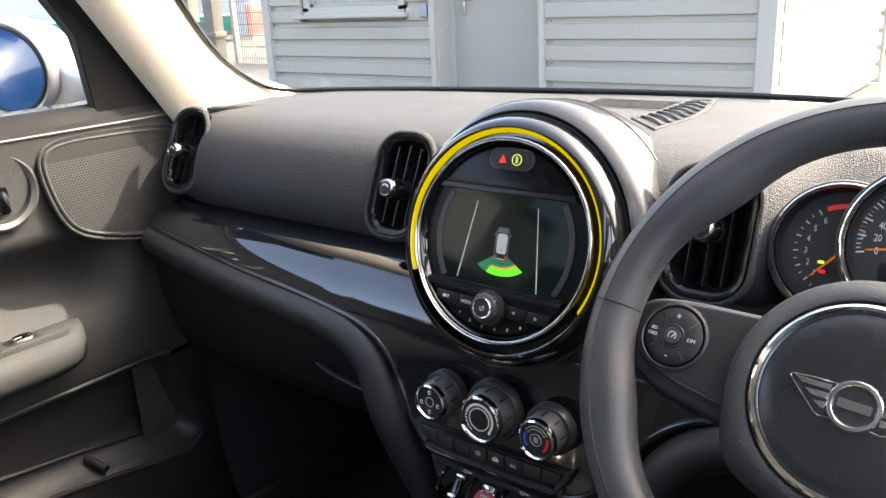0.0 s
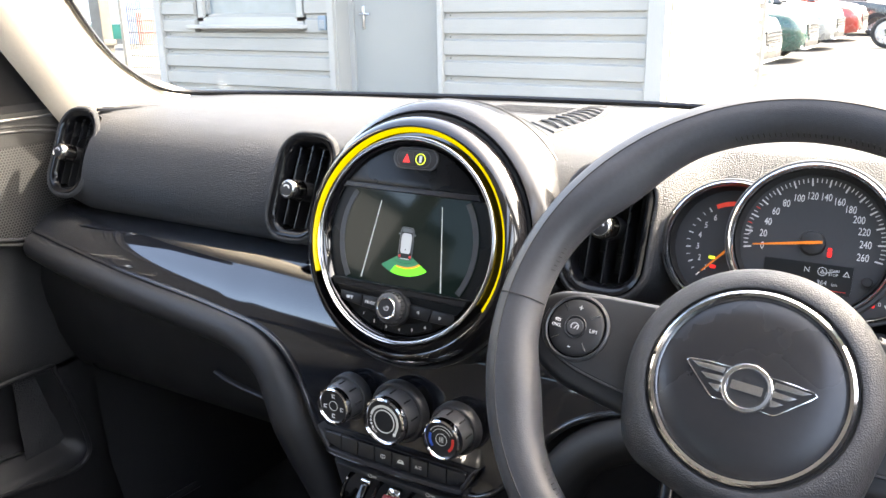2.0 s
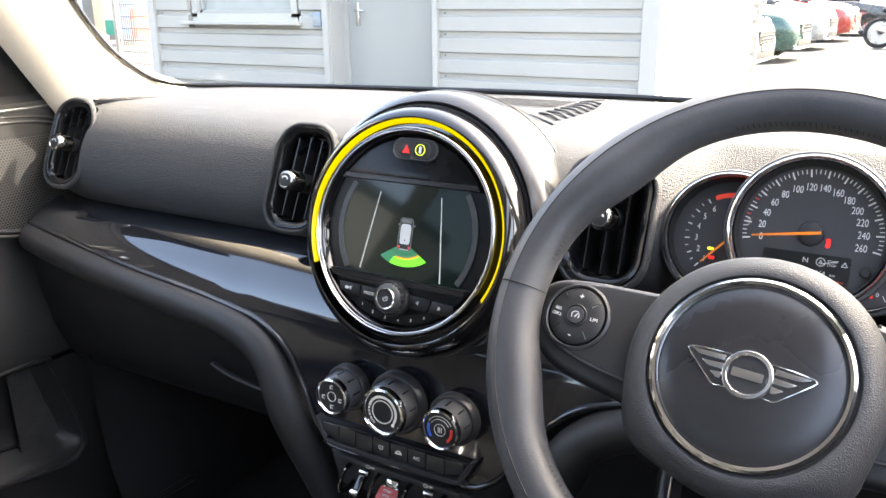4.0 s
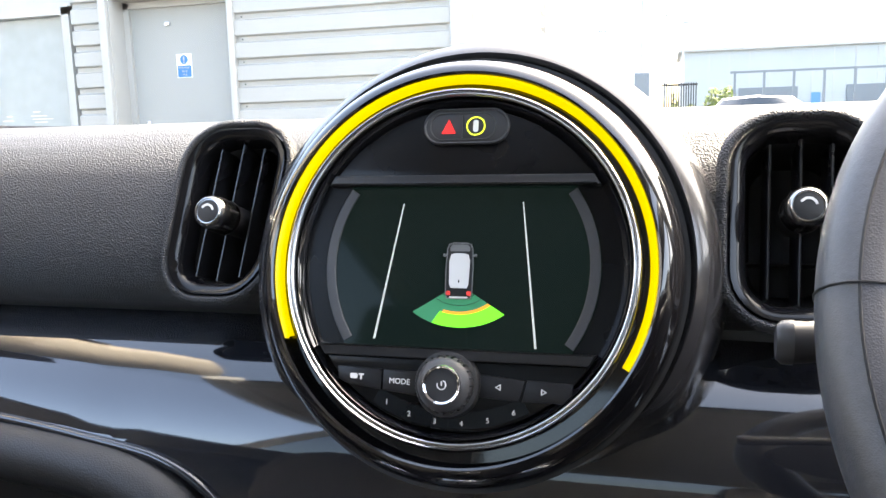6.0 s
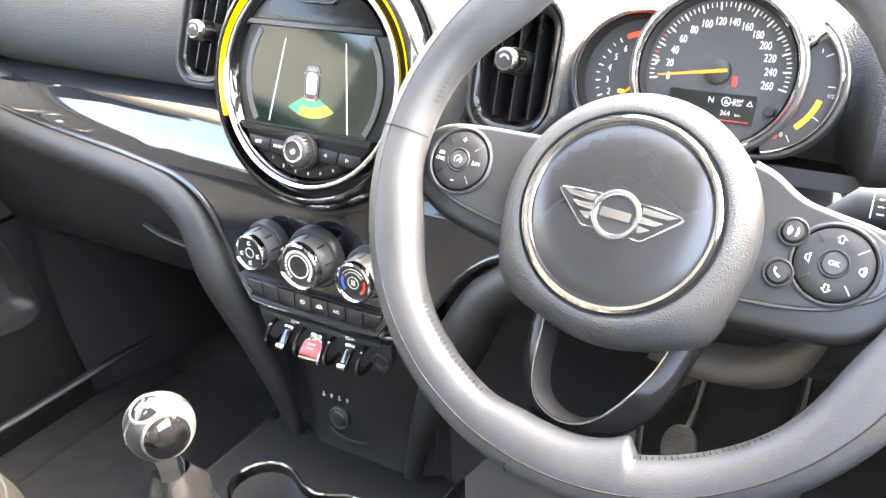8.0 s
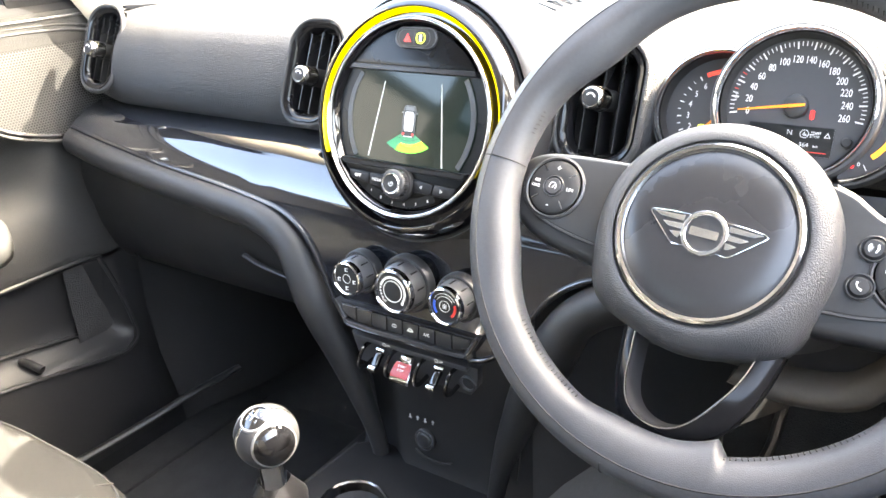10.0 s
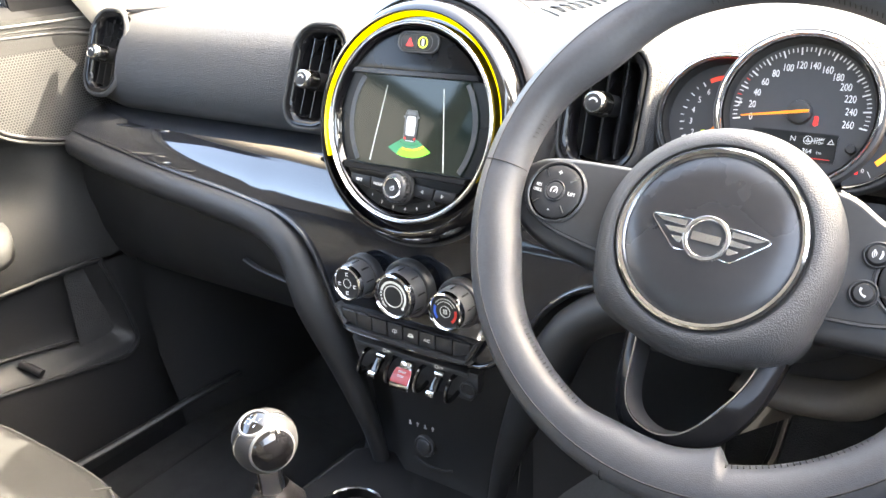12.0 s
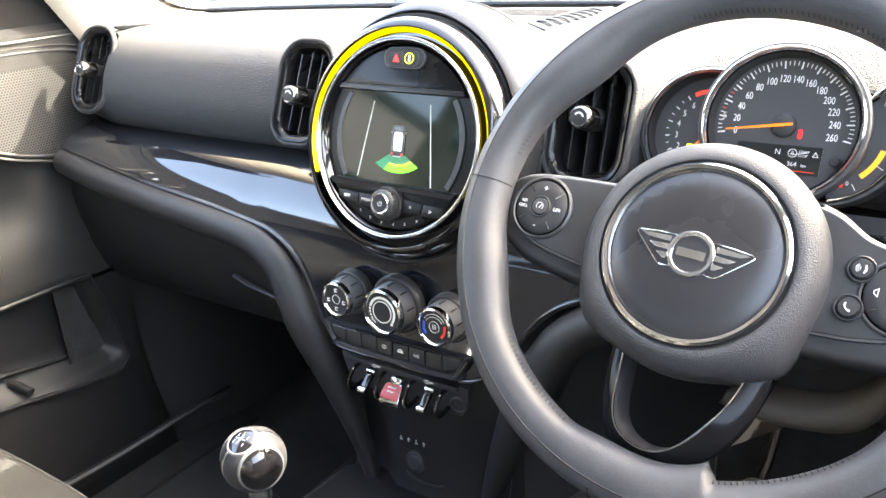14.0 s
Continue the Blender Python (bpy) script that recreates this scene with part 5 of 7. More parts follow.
# armrest with the window switch
ARM = ((-0.70, 0.004), (-0.655, 0.008), (-0.634, 0.001), (-0.623, -0.014), (-0.624, -0.034), (-0.640, -0.052), (-0.70, -0.066))
arm = part("armrest", skin([[(-0.70 + (x + 0.70) * w, y, 0.7415 + dz * h) for x, dz in ARM] for y, w, h in ((-0.4, 1, 1), (0.40, 1, 1), (0.52, 0.98, 1), (0.555, 0.94, 0.98), (0.580, 0.85, 0.95), (0.597, 0.68, 0.88), (0.606, 0.45, 0.78), (0.610, 0.2, 0.6))], cap=True), DOORMAT, door, "padded armrest", smooth=70)
sw = part("switch_plate", prism([(x, y) for x, y in rrect(0.036, 0.17, 0.017, 6, -0.662, 0.495)], 0.7445, 0.7540, 0.002), DOORMAT, arm, "window switch plate")
part("switch_pit", prism(rrect(0.021, 0.046, 0.004, 4, -0.661, 0.515), 0.7495, 0.7546), MATT, sw)
part("window_switch", box(0.012, 0.026, 0.009, (-0.661, 0.515, 0.7575), 0.003), CHROME, sw, "chrome window switch")
# pocket
part("pocket_rib", tube(spline([(-0.742, 0.42, 0.530), (-0.742, 0.573, 0.510), (-0.742, 0.66, 0.495), (-0.742, 0.745, 0.480)], 20), 0.004, 6), DOORLOW, door)
part("pocket_stud", tube([(-0.738, 0.600, 0.492), (-0.720, 0.606, 0.488), (-0.700, 0.612, 0.480)], [0.006, 0.007, 0.007], 12), DOORLOW, door)
part("pocket_lip", tube(spline([(-0.692, 0.36, 0.500), (-0.688, 0.48, 0.490), (-0.686, 0.546, 0.483), (-0.685, 0.609, 0.472), (-0.685, 0.664, 0.461), (-0.687, 0.72, 0.449), (-0.690, 0.762, 0.445), (-0.693, 0.787, 0.462), (-0.694, 0.786, 0.495), (-0.695, 0.772, 0.56), (-0.697, 0.754, 0.618), (-0.698, 0.738, 0.632), (-0.698, 0.60, 0.634), (-0.698, 0.4, 0.634)], 80), 0.0040, 8), DOORLOW, door, "rounded pocket edge")
part("pocket_front", skin([[(-0.692 + 0.004 * math.sin(3 * y), y, zt + (0.27 - zt) * q) for y, zt in ((0.30, 0.505), (0.40, 0.497), (0.48, 0.490), (0.546, 0.483), (0.609, 0.472), (0.664, 0.461), (0.72, 0.449), (0.762, 0.444), (0.80, 0.444))] for q in (0, 0.12, 0.45, 1.0)]), DOORLOW, door)

# ---- windscreen pillar, corner panel, header, cabin shell ----
def pillar(sx, name):
    rows = []
    for k in range(15):
        z = 1.0 + 0.52 * k / 14
        zz = z - 1.035
        yl = 0.797 - 0.72 * zz                                # window side
        yr = 0.818 + (1.19 - z) * 0.62 + 0.125 * math.exp(-max(0, zz) / 0.030) - 0.02 * max(0, zz - 0.155)
        xi = 0.640 - 0.10 * zz
        rows.append([(sx * (xi + 0.030), yl - 0.004, z), (sx * (xi + 0.004), yl + 0.012, z), (sx * (xi - 0.010), yl * 0.6 + yr * 0.4, z), (sx * (xi - 0.008), yl * 0.25 + yr * 0.75, z), (sx * xi, yr, z), (sx * (xi + 0.05), yr + 0.016, z)])
    return part(name, skin(rows), BEIGE, smooth=70)


pl = tagged(pillar(-1, "windscreen_pillar"), "beige cloth covered windscreen pillar on the passenger side", "pillar", kind="structure")
pr = tagged(pillar(1, "windscreen_pillar"), "beige cloth covered windscreen pillar on the driver's side", "pillar", kind="structure")
pr.location.x = 2 * CX
corner = root("corner_panel", Matrix(), "black triangular corner panel between pillar and side window", "trim panel")
tri = [(0.694, 1.034), (0.86, 1.020), (0.795, 1.08), (0.735, 1.150), (0.672, 1.235), (0.615, 1.30), (0.590, 1.285), (0.645, 1.205), (0.682, 1.150)]
part("window_seal", tube([(-0.690, 0.696, 1.044), (-0.690, 0.690, 1.10), (-0.690, 0.681, 1.150), (-0.688, 0.645, 1.205), (-0.680, 0.592, 1.285)], 0.006, 8), RUBBER, corner, "rubber window seal")
part("panel", moved(prism(tri, -0.012, 0.006, 0.003), Matrix(((0, 0, 1, -0.688), (1, 0, 0, 0), (0, 1, 0, 0), (0, 0, 0, 1)))), DOORTOP, corner)
fritm = mat("black_glass_edge", (0.005, 0.005, 0.006), 0.15, vary=0.02)
fe = part("windscreen_edge", tube(spline([(-0.607, 0.728, 1.33), (-0.619, 0.808, 1.205), (-0.625, 0.843, 1.1525), (-0.629, 0.874, 1.114), (-0.632, 0.905, 1.0855), (-0.630, 0.957, 1.0515), (-0.615, 1.01, 1.036), (-0.57, 1.055, 1.032), (-0.52, 1.082, 1.031), (-0.40, 1.118, 1.031), (-0.2, 1.158, 1.031), (0.0, 1.180, 1.031), (0.2, 1.178, 1.031), (0.5, 1.10, 1.034), (0.62, 1.02, 1.05)], 90), 0.0045, 8), fritm)
tagged(fe, "black seal along the windscreen's lower edge", "seal", kind="structure")
ws = part("windscreen", skin([[(CX + x * (1 - 0.17 * t), (1.20 - 0.25 * (abs(x) / 0.66) ** 2.2) * (1 - t) + t * (0.42 - 0.10 * (abs(x) / 0.66) ** 2), 1.025 + 0.475 * t + 0.02 * math.sin(math.pi * t)) for x in [-0.70 + 0.035 * k for k in range(41)]] for t in [k / 16 for k in range(17)]]), GLASS, smooth=80)
ws.visible_shadow = False
tagged(ws, "clear curved windscreen glass", "windscreen", kind="structure")
stamp = root("glass_stamp", Matrix(), "small pale maker's mark printed on the windscreen glass", "glass marking")
for x, z, w, h in ((-0.605, 1.0425, 0.016, 0.0012), (-0.603, 1.0475, 0.008, 0.0012), (-0.572, 1.0520, 0.012, 0.0012), (-0.570, 1.0475, 0.026, 0.0012), (-0.566, 1.0440, 0.034, 0.0010), (-0.568, 1.0405, 0.020, 0.0010)):
    part("bar", box(w * 0.8, 0.0008, h, (x * 0.985, 1.030 + 0.25 * (x + 0.6), z)), STAMP, stamp, smooth=0)
shell = part("roof_lining", skin([[(x * 0.57 + CX, y, z - 0.05 * abs(x) ** 4) for x in (-1, -0.8, -0.4, 0, 0.4, 0.8, 1)] for y, z in ((0.44, 1.50), (0.30, 1.525), (-0.4, 1.55), (-1.2, 1.53), (-1.75, 1.46))]), LINING, smooth=80)
tagged(shell, "light grey cloth roof lining", "ceiling", kind="structure")
roof = part("roof_skin", skin([[(x * 0.60 + CX, y, z - 0.05 * abs(x) ** 4) for x in (-1, -0.8, -0.4, 0, 0.4, 0.8, 1)] for y, z in ((0.45, 1.512), (0.30, 1.55), (-0.4, 1.58), (-1.2, 1.56), (-1.78, 1.48))]), mat("roof_paint", (0.03, 0.03, 0.03), 0.3, coat=1.0), smooth=80)
tagged(roof, "dark painted car roof", "roof", kind="structure")
for sx, nm in ((-1, "left"), (1, "right")):
    cr = part("cant_rail", tube([(sx * 0.575 + CX, 0.46, 1.47), (sx * 0.585 + CX, -0.4, 1.50), (sx * 0.57 + CX, -1.75, 1.43)], 0.035, 8), LINING)
    tagged(cr, "cloth covered rail over the side windows", "trim", kind="structure")
    bp = part("middle_pillar", skin([[(sx * (0.68 - 0.13 * t) + CX, -0.30 - 0.05 * t + d, 1.04 + 0.45 * t) for d in (0, 0.10)] for t in (0, 0.5, 1)]), LINING)
    tagged(bp, "cloth covered pillar between the side windows", "pillar", kind="structure")
    if sx > 0:
        dr = part("driver_door", skin([[(x, y, z) for y in (-0.6, 0.3, 0.9)] for x, z in ((0.715, 0.28), (0.70, 0.6), (0.70, 1.03), (0.72, 1.05), (0.78, 1.05), (0.82, 0.6), (0.80, 0.28))]), PLASTIC)
        tagged(dr, "dark grained driver's door trim", "car door")
    rr = part("rear_side_wall", skin([[(sx * x + CX, y, z) for y in (-1.8, -0.6)] for x, z in ((0.71, 0.22), (0.70, 0.9), (0.70, 1.05), (0.78, 1.05), (0.80, 0.28))]), PLASTIC)
    tagged(rr, "dark rear side trim", "wall", kind="structure")
bk = part("rear_wall", skin([[(x, y, z) for x in (-0.72, 0, 0.73)] for y, z in ((-1.75, 0.2), (-1.55, 0.75), (-1.65, 1.08), (-1.80, 1.10), (-1.85, 0.2))]), REARCLOTH)
tagged(bk, "dark rear seat back and tailgate trim", "wall", kind="structure")
# unseen rear panes; their dark tint is added to cut light from behind
DIMGLASS = clear_glass("fill_cut_glass", (0.25, 0.26, 0.26))
for sx in (-1, 1):
    rw = part("rear_side_window", skin([[(sx * (0.70 - 0.12 * t) + CX, y, 1.05 + 0.42 * t) for y in (-1.72, -1.0, -0.32)] for t in (0, 0.5, 1)]), DIMGLASS)
    tagged(rw, "unseen tinted rear side window added to dim the cabin", "window", kind="structure")
tw = part("tailgate_window", skin([[(x * (1 - 0.15 * t) + CX, -1.80 + 0.06 * t, 1.09 + 0.37 * t) for x in (-0.66, 0, 0.66)] for t in (0, 0.5, 1)]), DIMGLASS)
tagged(tw, "unseen tinted tailgate window added to dim the cabin", "window", kind="structure")
bonnet = part("bonnet", skin([[(x, y, z - 0.09 * (abs(x) / 0.8) ** 3) for x in (-0.86, -0.7, -0.4, 0, 0.4, 0.7, 0.86)] for y, z in ((1.205, 0.905), (1.5, 0.885), (1.9, 0.83), (2.15, 0.72), (2.25, 0.60), (2.26, 0.25))]), mat("bonnet_paint", (0.32, 0.33, 0.34), 0.3, 0.5, coat=1.0), smooth=80)
tagged(bonnet, "grey painted bonnet below the windscreen", "car bonnet")
for sx in (-1, 1):
    wing = part("front_wing", skin([[(sx * x, y, z) for y in (0.92, 1.2, 1.5, 1.9, 2.15, 2.24)] for x, z in ((0.80, 0.25), (0.86, 0.40), (0.87, 0.60), (0.86, 0.70), (0.84, 0.80), (0.80, 0.86))]), bonnet.data.materials[0], smooth=80)
    tagged(wing, "grey painted front wing beside the bonnet", "car wing", kind="structure")
scut = part("scuttle", skin([[(x, y - 0.25 * max(0, abs(x) - 0.3), z) for x in (-0.72, -0.4, 0, 0.4, 0.72)] for y, z in ((1.20, 0.93), (1.20, 0.975), (1.26, 0.975), (1.27, 0.92))]), MATT)
tagged(scut, "black plastic scuttle at the windscreen's base", "trim", kind="structure")
for x0, x1 in ((-0.46, -0.30), (0.16, 0.34)):
    wp = root("windscreen_wiper", Matrix(), "black windscreen wiper arm resting at the base of the glass", "wiper", "windscreen wipers")
    part("arm", tube([(x0, 1.215, 1.002), ((x0 + x1) / 2, 1.225, 1.001), (x1, 1.24, 0.994)], [0.010, 0.007, 0.004], 8, flat=(1.2, 0.55)), MATT, wp)
    part("blade", tube([(x0 + 0.05, 1.22, 0.992), (x1 + 0.30, 1.255, 0.984)], 0.004, 6), RUBBER, wp)

# ---- steering wheel ----
WHEEL = frame_at((0.3705, 0.5835, 0.9425), 33, 0, -5)
whl = root("steering_wheel", WHEEL, "three-spoke leather steering wheel with a round airbag hub", "steering wheel")
RM = 0.1785


def rim_rows(n=420, k=20, r=0.0178):
    rows = []
    for i in range(n):
        a = 2 * math.pi * i / n
        d = math.degrees(a) % 360
        grip = sum(math.exp(-((d - c) / 13) ** 2) for c in (203, 337)) + 1.5 * sum(math.exp(-((d - c) / 15) ** 2) for c in (141, 39))
        row = []
        for j in range(k):
            b = 2 * math.pi * j / k
            cb, sb = math.cos(b), math.sin(b)
            q = r * (1.0 + 0.10 * grip * (cb < 0))
            w_ = (d - 271.5) / 15.0
            low = (0.40 + 0.60 * w_ * w_ * (w_ > 0)) * step(-1.5, -0.6, w_) * (1 - step(0.98, 1.10, w_))
            rad = RM + q * cb * (1.0 + ((0.22 * grip + 0.62 * low) if cb < 0 else 0))
            row.append((rad * math.cos(a), rad * math.sin(a), q * 0.98 * sb))
        rows.append(row)
    return rows


RR = rim_rows()
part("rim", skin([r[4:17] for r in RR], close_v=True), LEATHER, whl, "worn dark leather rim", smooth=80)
# the outer half has a paler base colour than the inner half
part("rim_outer", skin([r[16:] + r[:5] for r in RR], close_v=True), LEATHER2, whl, "paler outer half of the rim", smooth=80)
# seam groove along the outer edge and the short cross seams
part("rim_seam", lathe([(RM + 0.0040, 0.0160), (RM + 0.0052, 0.0172), (RM + 0.0066, 0.0156), (RM + 0.0052, 0.0150)], 160), THREAD, whl, "sewn seam")
for a in (180, 263, 0):
    part("cross_seam", moved(tube([(RM + 0.0181 * math.cos(b), 0, 0.0178 * math.sin(b)) for b in [radians((-60 if a != 263 else -66) + (20 if a != 263 else 10) * q) for q in range(13)]], 0.0005, 5), shift(0, 0, 0, a)), THREAD, whl, "cross seam")
for a0, a1 in ((120, 172), (208, 252), (288, 332), (8, 60), (66, 114)):
    for q in range(int((a1 - a0) / 1.3)):
        a = a0 + q * 1.3
        st = box(0.0034, 0.0006, 0.0008, (RM - 0.0166, 0, 0.0068))
        part("stitch", moved(st, shift(0, 0, 0, a) @ Matrix.Translation((RM - 0.0166, 0, 0.0068)) @ pose(0, 0, 0, 0, -65, 22) @ Matrix.Translation((-(RM - 0.0166), 0, -0.0068))), THREAD, whl)
HC = Vector((-0.005, -0.017, -0.0075))
HUB_PROFILE = [(0.074, -0.030), (0.083, -0.022), (0.0865, -0.008), (0.0855, 0.006), (0.081, 0.0155), (0.074, 0.0215), (0.0685, 0.0235), (0.0672, 0.0228)]
rows = []
for k in range(120):
    a = 3.0 * k
    full = 0.52 * sum(math.exp(-((a - c) / 17) ** 2) for c in (222, 318))
    rows.append([((r + full * max(0.0, r - 0.0685)) * 0.965 * math.cos(radians(a)), (r + full * max(0.0, r - 0.0685)) * 0.965 * math.sin(radians(a)), z - 0.006 * full * (r > 0.075)) for r, z in HUB_PROFILE])
part("hub_pad", skin(rows, close_v=True), HUBPAD, whl, "grained airbag cover", m=Matrix.Translation(HC), smooth=80)
part("hub_groove", lathe([(0.0675, 0.0232), (0.0668, 0.0205), (0.0655, 0.0205), (0.0648, 0.0232)], 64), MATT, whl, m=Matrix.Translation(HC) @ Matrix.Diagonal((0.965, 0.965, 1, 1)))
part("hub_ring", lathe([(0.0650, 0.0215), (0.0646, 0.0245), (0.0628, 0.0258), (0.0606, 0.0252), (0.0598, 0.0232), (0.0585, 0.0222)], 72), CHROME, whl, "bright hub ring", m=Matrix.Translation(HC) @ Matrix.Diagonal((0.965, 0.965, 1, 1)))
part("hub_disc", lathe([(0.0592, 0.0225), (0.0575, 0.0235), (0.045, 0.0262), (0.030, 0.0275), (0.0, 0.0282)], 64), mat("hub_satin_black", (0.019, 0.019, 0.021), 0.30, vary=0.15), whl, "satin black disc", m=Matrix.Translation(HC) @ Matrix.Diagonal((0.965, 0.965, 1, 1)), smooth=80)
BZ = 0.0272
EM = Matrix.Translation(HC + Vector((0.0005, -0.002, BZ)))
bad = part("emblem", moved(lathe([(0.0156, -0.001), (0.0157, 0.0012), (0.0149, 0.0021), (0.0130, 0.0023), (0.0121, 0.0014), (0.0119, 0.0006)], 48), EM), SATINCHROME, whl, "plain winged emblem")
part("emblem_disc", lathe([(0, 0.0010), (0.0120, 0.0008), (0.0122, -0.001)], 32), MATT, bad, "black centre disc", m=EM)
part("emblem_bar", moved(prism(rrect(0.0195, 0.0058, 0.0008, 2), 0.0008, 0.0017), EM), SATINCHROME, bad, "plain bright bar")
for s in (-1, 1):
    wing = [(s * 0.0125, 0.0106), (s * 0.0250, 0.0102), (s * 0.0380, 0.0088), (s * 0.0398, 0.0072), (s * 0.0380, 0.0050), (s * 0.0290, -0.0032), (s * 0.0205, -0.0108), (s * 0.0180, -0.0118), (s * 0.0110, -0.0112)]
    part("wing_base", moved(prism(wing, -0.0022, 0.0003), EM), MATT, bad)
    for y0, y1, xo0, xo1 in ((0.0088, 0.0048, 0.0372, 0.0318), (0.0032, -0.0010, 0.0298, 0.0250), (-0.0026, -0.0072, 0.0232, 0.0182)):
        fe_ = [(s * 0.0152, y0), (s * xo0, y0 - 0.0010), (s * xo1, y1 + 0.0002), (s * 0.0155, y1)]
        part("wing_feather", moved(prism(fe_, 0.0, 0.0013, 0.0003), EM), SATINCHROME, bad)
    part("wing_outline", moved(tube([(x, y, 0.0004) for x, y in wing], 0.0005, 5, closed=True), EM), CHROME, bad)

# side spokes with the round switch pads
SPOKE_L = [(-0.058, 0.030), (-0.078, 0.0255), (-0.103, 0.0235), (-0.130, 0.0215), (-0.153, 0.0175), (-0.166, 0.010), (-0.1735, -0.002), (-0.1745, -0.0168), (-0.1645, -0.035), (-0.1405, -0.0493), (-0.1178, -0.0543), (-0.0938, -0.0576), (-0.0766, -0.0600), (-0.058, -0.063)]
FACE_L = [(-0.058, 0.027), (-0.080, 0.0225), (-0.103, 0.0208), (-0.130, 0.0180), (-0.149, 0.0120), (-0.1580, 0.0005), (-0.1595, -0.0135), (-0.1520, -0.0265), (-0.1330, -0.0358), (-0.1113, -0.0405), (-0.0833, -0.0440), (-0.058, -0.047)]
SPOKE_R = [(0.058, 0.042), (0.073, 0.0370), (0.0915, 0.0265), (0.109, 0.0228), (0.135, 0.0195), (0.154, 0.0135), (0.165, 0.001), (0.1675, -0.016), (0.161, -0.030), (0.1515, -0.0420), (0.136, -0.0518), (0.1195, -0.0557), (0.1005, -0.0580), (0.0782, -0.0603), (0.058, -0.063)]
FACE_R = [(0.058, 0.038), (0.073, 0.0335), (0.0915, 0.0232), (0.109, 0.0196), (0.130, 0.0160), (0.1455, 0.0070), (0.1505, -0.007), (0.1460, -0.0195), (0.1359, -0.0271), (0.1228, -0.0349), (0.0987, -0.0413), (0.0757, -0.0443), (0.058, -0.047)]


def rounded(o, n=5):
    """An open outline drawn as a smooth curve; its first and last points stay sharp."""
    return [(p[0], p[1]) for p in spline([(x, y, 0) for x, y in o], len(o) * n)]


SPOKEFACE = mat("spoke_satin_face", (0.031, 0.031, 0.032), 0.33, 0.10, spec=0.5, bump=0.08, bscale=1600, dist=0.0002)
for s, so, sf, pc in ((-1, SPOKE_L, FACE_L, (-0.1335, -0.0088)), (1, SPOKE_R, FACE_R, (0.1185, -0.0092))):
    so, sf = rounded(so), rounded(sf)
    spoke = part("side_spoke", prism(so, -0.034, -0.0105, 0.0075, 4), SPOKE, whl, "satin dark spoke", smooth=60)
    part("spoke_face", prism(sf, -0.014, -0.0085, 0.0022, 3), SPOKEFACE, spoke, "satin metallic face", smooth=60)
    k0 = int(len(sf) * 0.45)
    part("face_ridge", tube([(x, y, -0.0098) for x, y in sf[k0:]], 0.0013, 6), SATIN, spoke, "raised ridge")
    PM = shift(pc[0], pc[1], -0.0082)
    part("pad_rim", moved(lathe([(0.0258, -0.003), (0.0250, 0.0010), (0.0236, 0.0020), (0.0226, 0.0012), (0.0222, -0.002)], 48), PM), SATIN, spoke, "satin pad surround")
    padd = part("switch_pad", moved(lathe([(0, 0.0034), (0.0120, 0.0038), (0.0195, 0.0032), (0.0212, 0.0018), (0.0216, -0.002)], 44), PM), MATT, spoke, "round black switch pad")
    part("pad_edge", moved(lathe([(0.0216, 0.0004), (0.0221, 0.0014), (0.0226, 0.0004)], 44), PM), GUNMETAL, padd)
    part("pad_centre", moved(lathe([(0, 0.0052), (0.0060, 0.0050), (0.0070, 0.0036)], 28), PM), SATIN, padd)
    part("pad_centre_ring", moved(lathe([(0.0072, 0.0036), (0.0080, 0.0047), (0.0088, 0.0036)], 28), PM), SATIN, padd)
    for a in (40, 130, 220, 310):
        part("pad_notch", moved(box(0.0065, 0.0008, 0.0006, (0.0168, 0, 0.0036)), PM @ shift(0, 0, 0, a)), SATINCHROME if a in (40, 310) else GUNMETAL, padd)
    if s < 0:
        part("lettering", words("+", 0.0068), MARK, padd, "white sign", smooth=0, m=PM @ shift(0, 0.0145, 0.0040))
        part("lettering", words("-", 0.0080), MARK, padd, "white sign", smooth=0, m=PM @ shift(0, -0.0148, 0.0040))
        part("lettering", words("RES", 0.0034), MARK, padd, "white letters", smooth=0, m=PM @ shift(-0.0145, 0.0020, 0.0040) @ Matrix.Diagonal((0.85, 1, 1, 1)))
        part("lettering", words("CNCL", 0.0034), MARK, padd, "white letters", smooth=0, m=PM @ shift(-0.0145, -0.0022, 0.0040) @ Matrix.Diagonal((0.8, 1, 1, 1)))
        part("lettering", words("LIM", 0.0040), MARK, padd, "white letters", smooth=0, m=PM @ shift(0.0142, 0.0, 0.0040))
        part("symbol", moved(arc_band(0.0026, 0.0031, -40, 220, 0.0050, 0.0054, 16), PM), MARK, padd)
        part("symbol", moved(box(0.0006, 0.0036, 0.0005, (0.0006, 0.0004, 0.0052)), PM @ shift(0, 0, 0, -30)), MARK, padd)
    else:
        part("lettering", words("OK", 0.0042), MARK, padd, "white letters", smooth=0, m=PM @ shift(0, 0, 0.0053))
        arrow = [(-0.0028, 0.0004), (0, 0.0028), (0.0028, 0.0004), (0.0014, 0.0004), (0.0014, -0.0022), (-0.0014, -0.0022), (-0.0014, 0.0004)]
        horn = [(-0.0012, 0.0010), (0.0016, 0.0030), (0.0016, -0.0030), (-0.0012, -0.0010)]
        for a, o in ((90, arrow), (270, arrow), (180, horn), (0, horn)):
            sym = band(o, inset(o, 0.0005), 0.0036, 0.0042)
            rot = a - 90 if o is arrow else 0
            part("symbol", moved(sym, PM @ shift(0.0146 * math.cos(radians(a)), 0.0146 * math.sin(radians(a)), 0, rot)), MARK, padd)
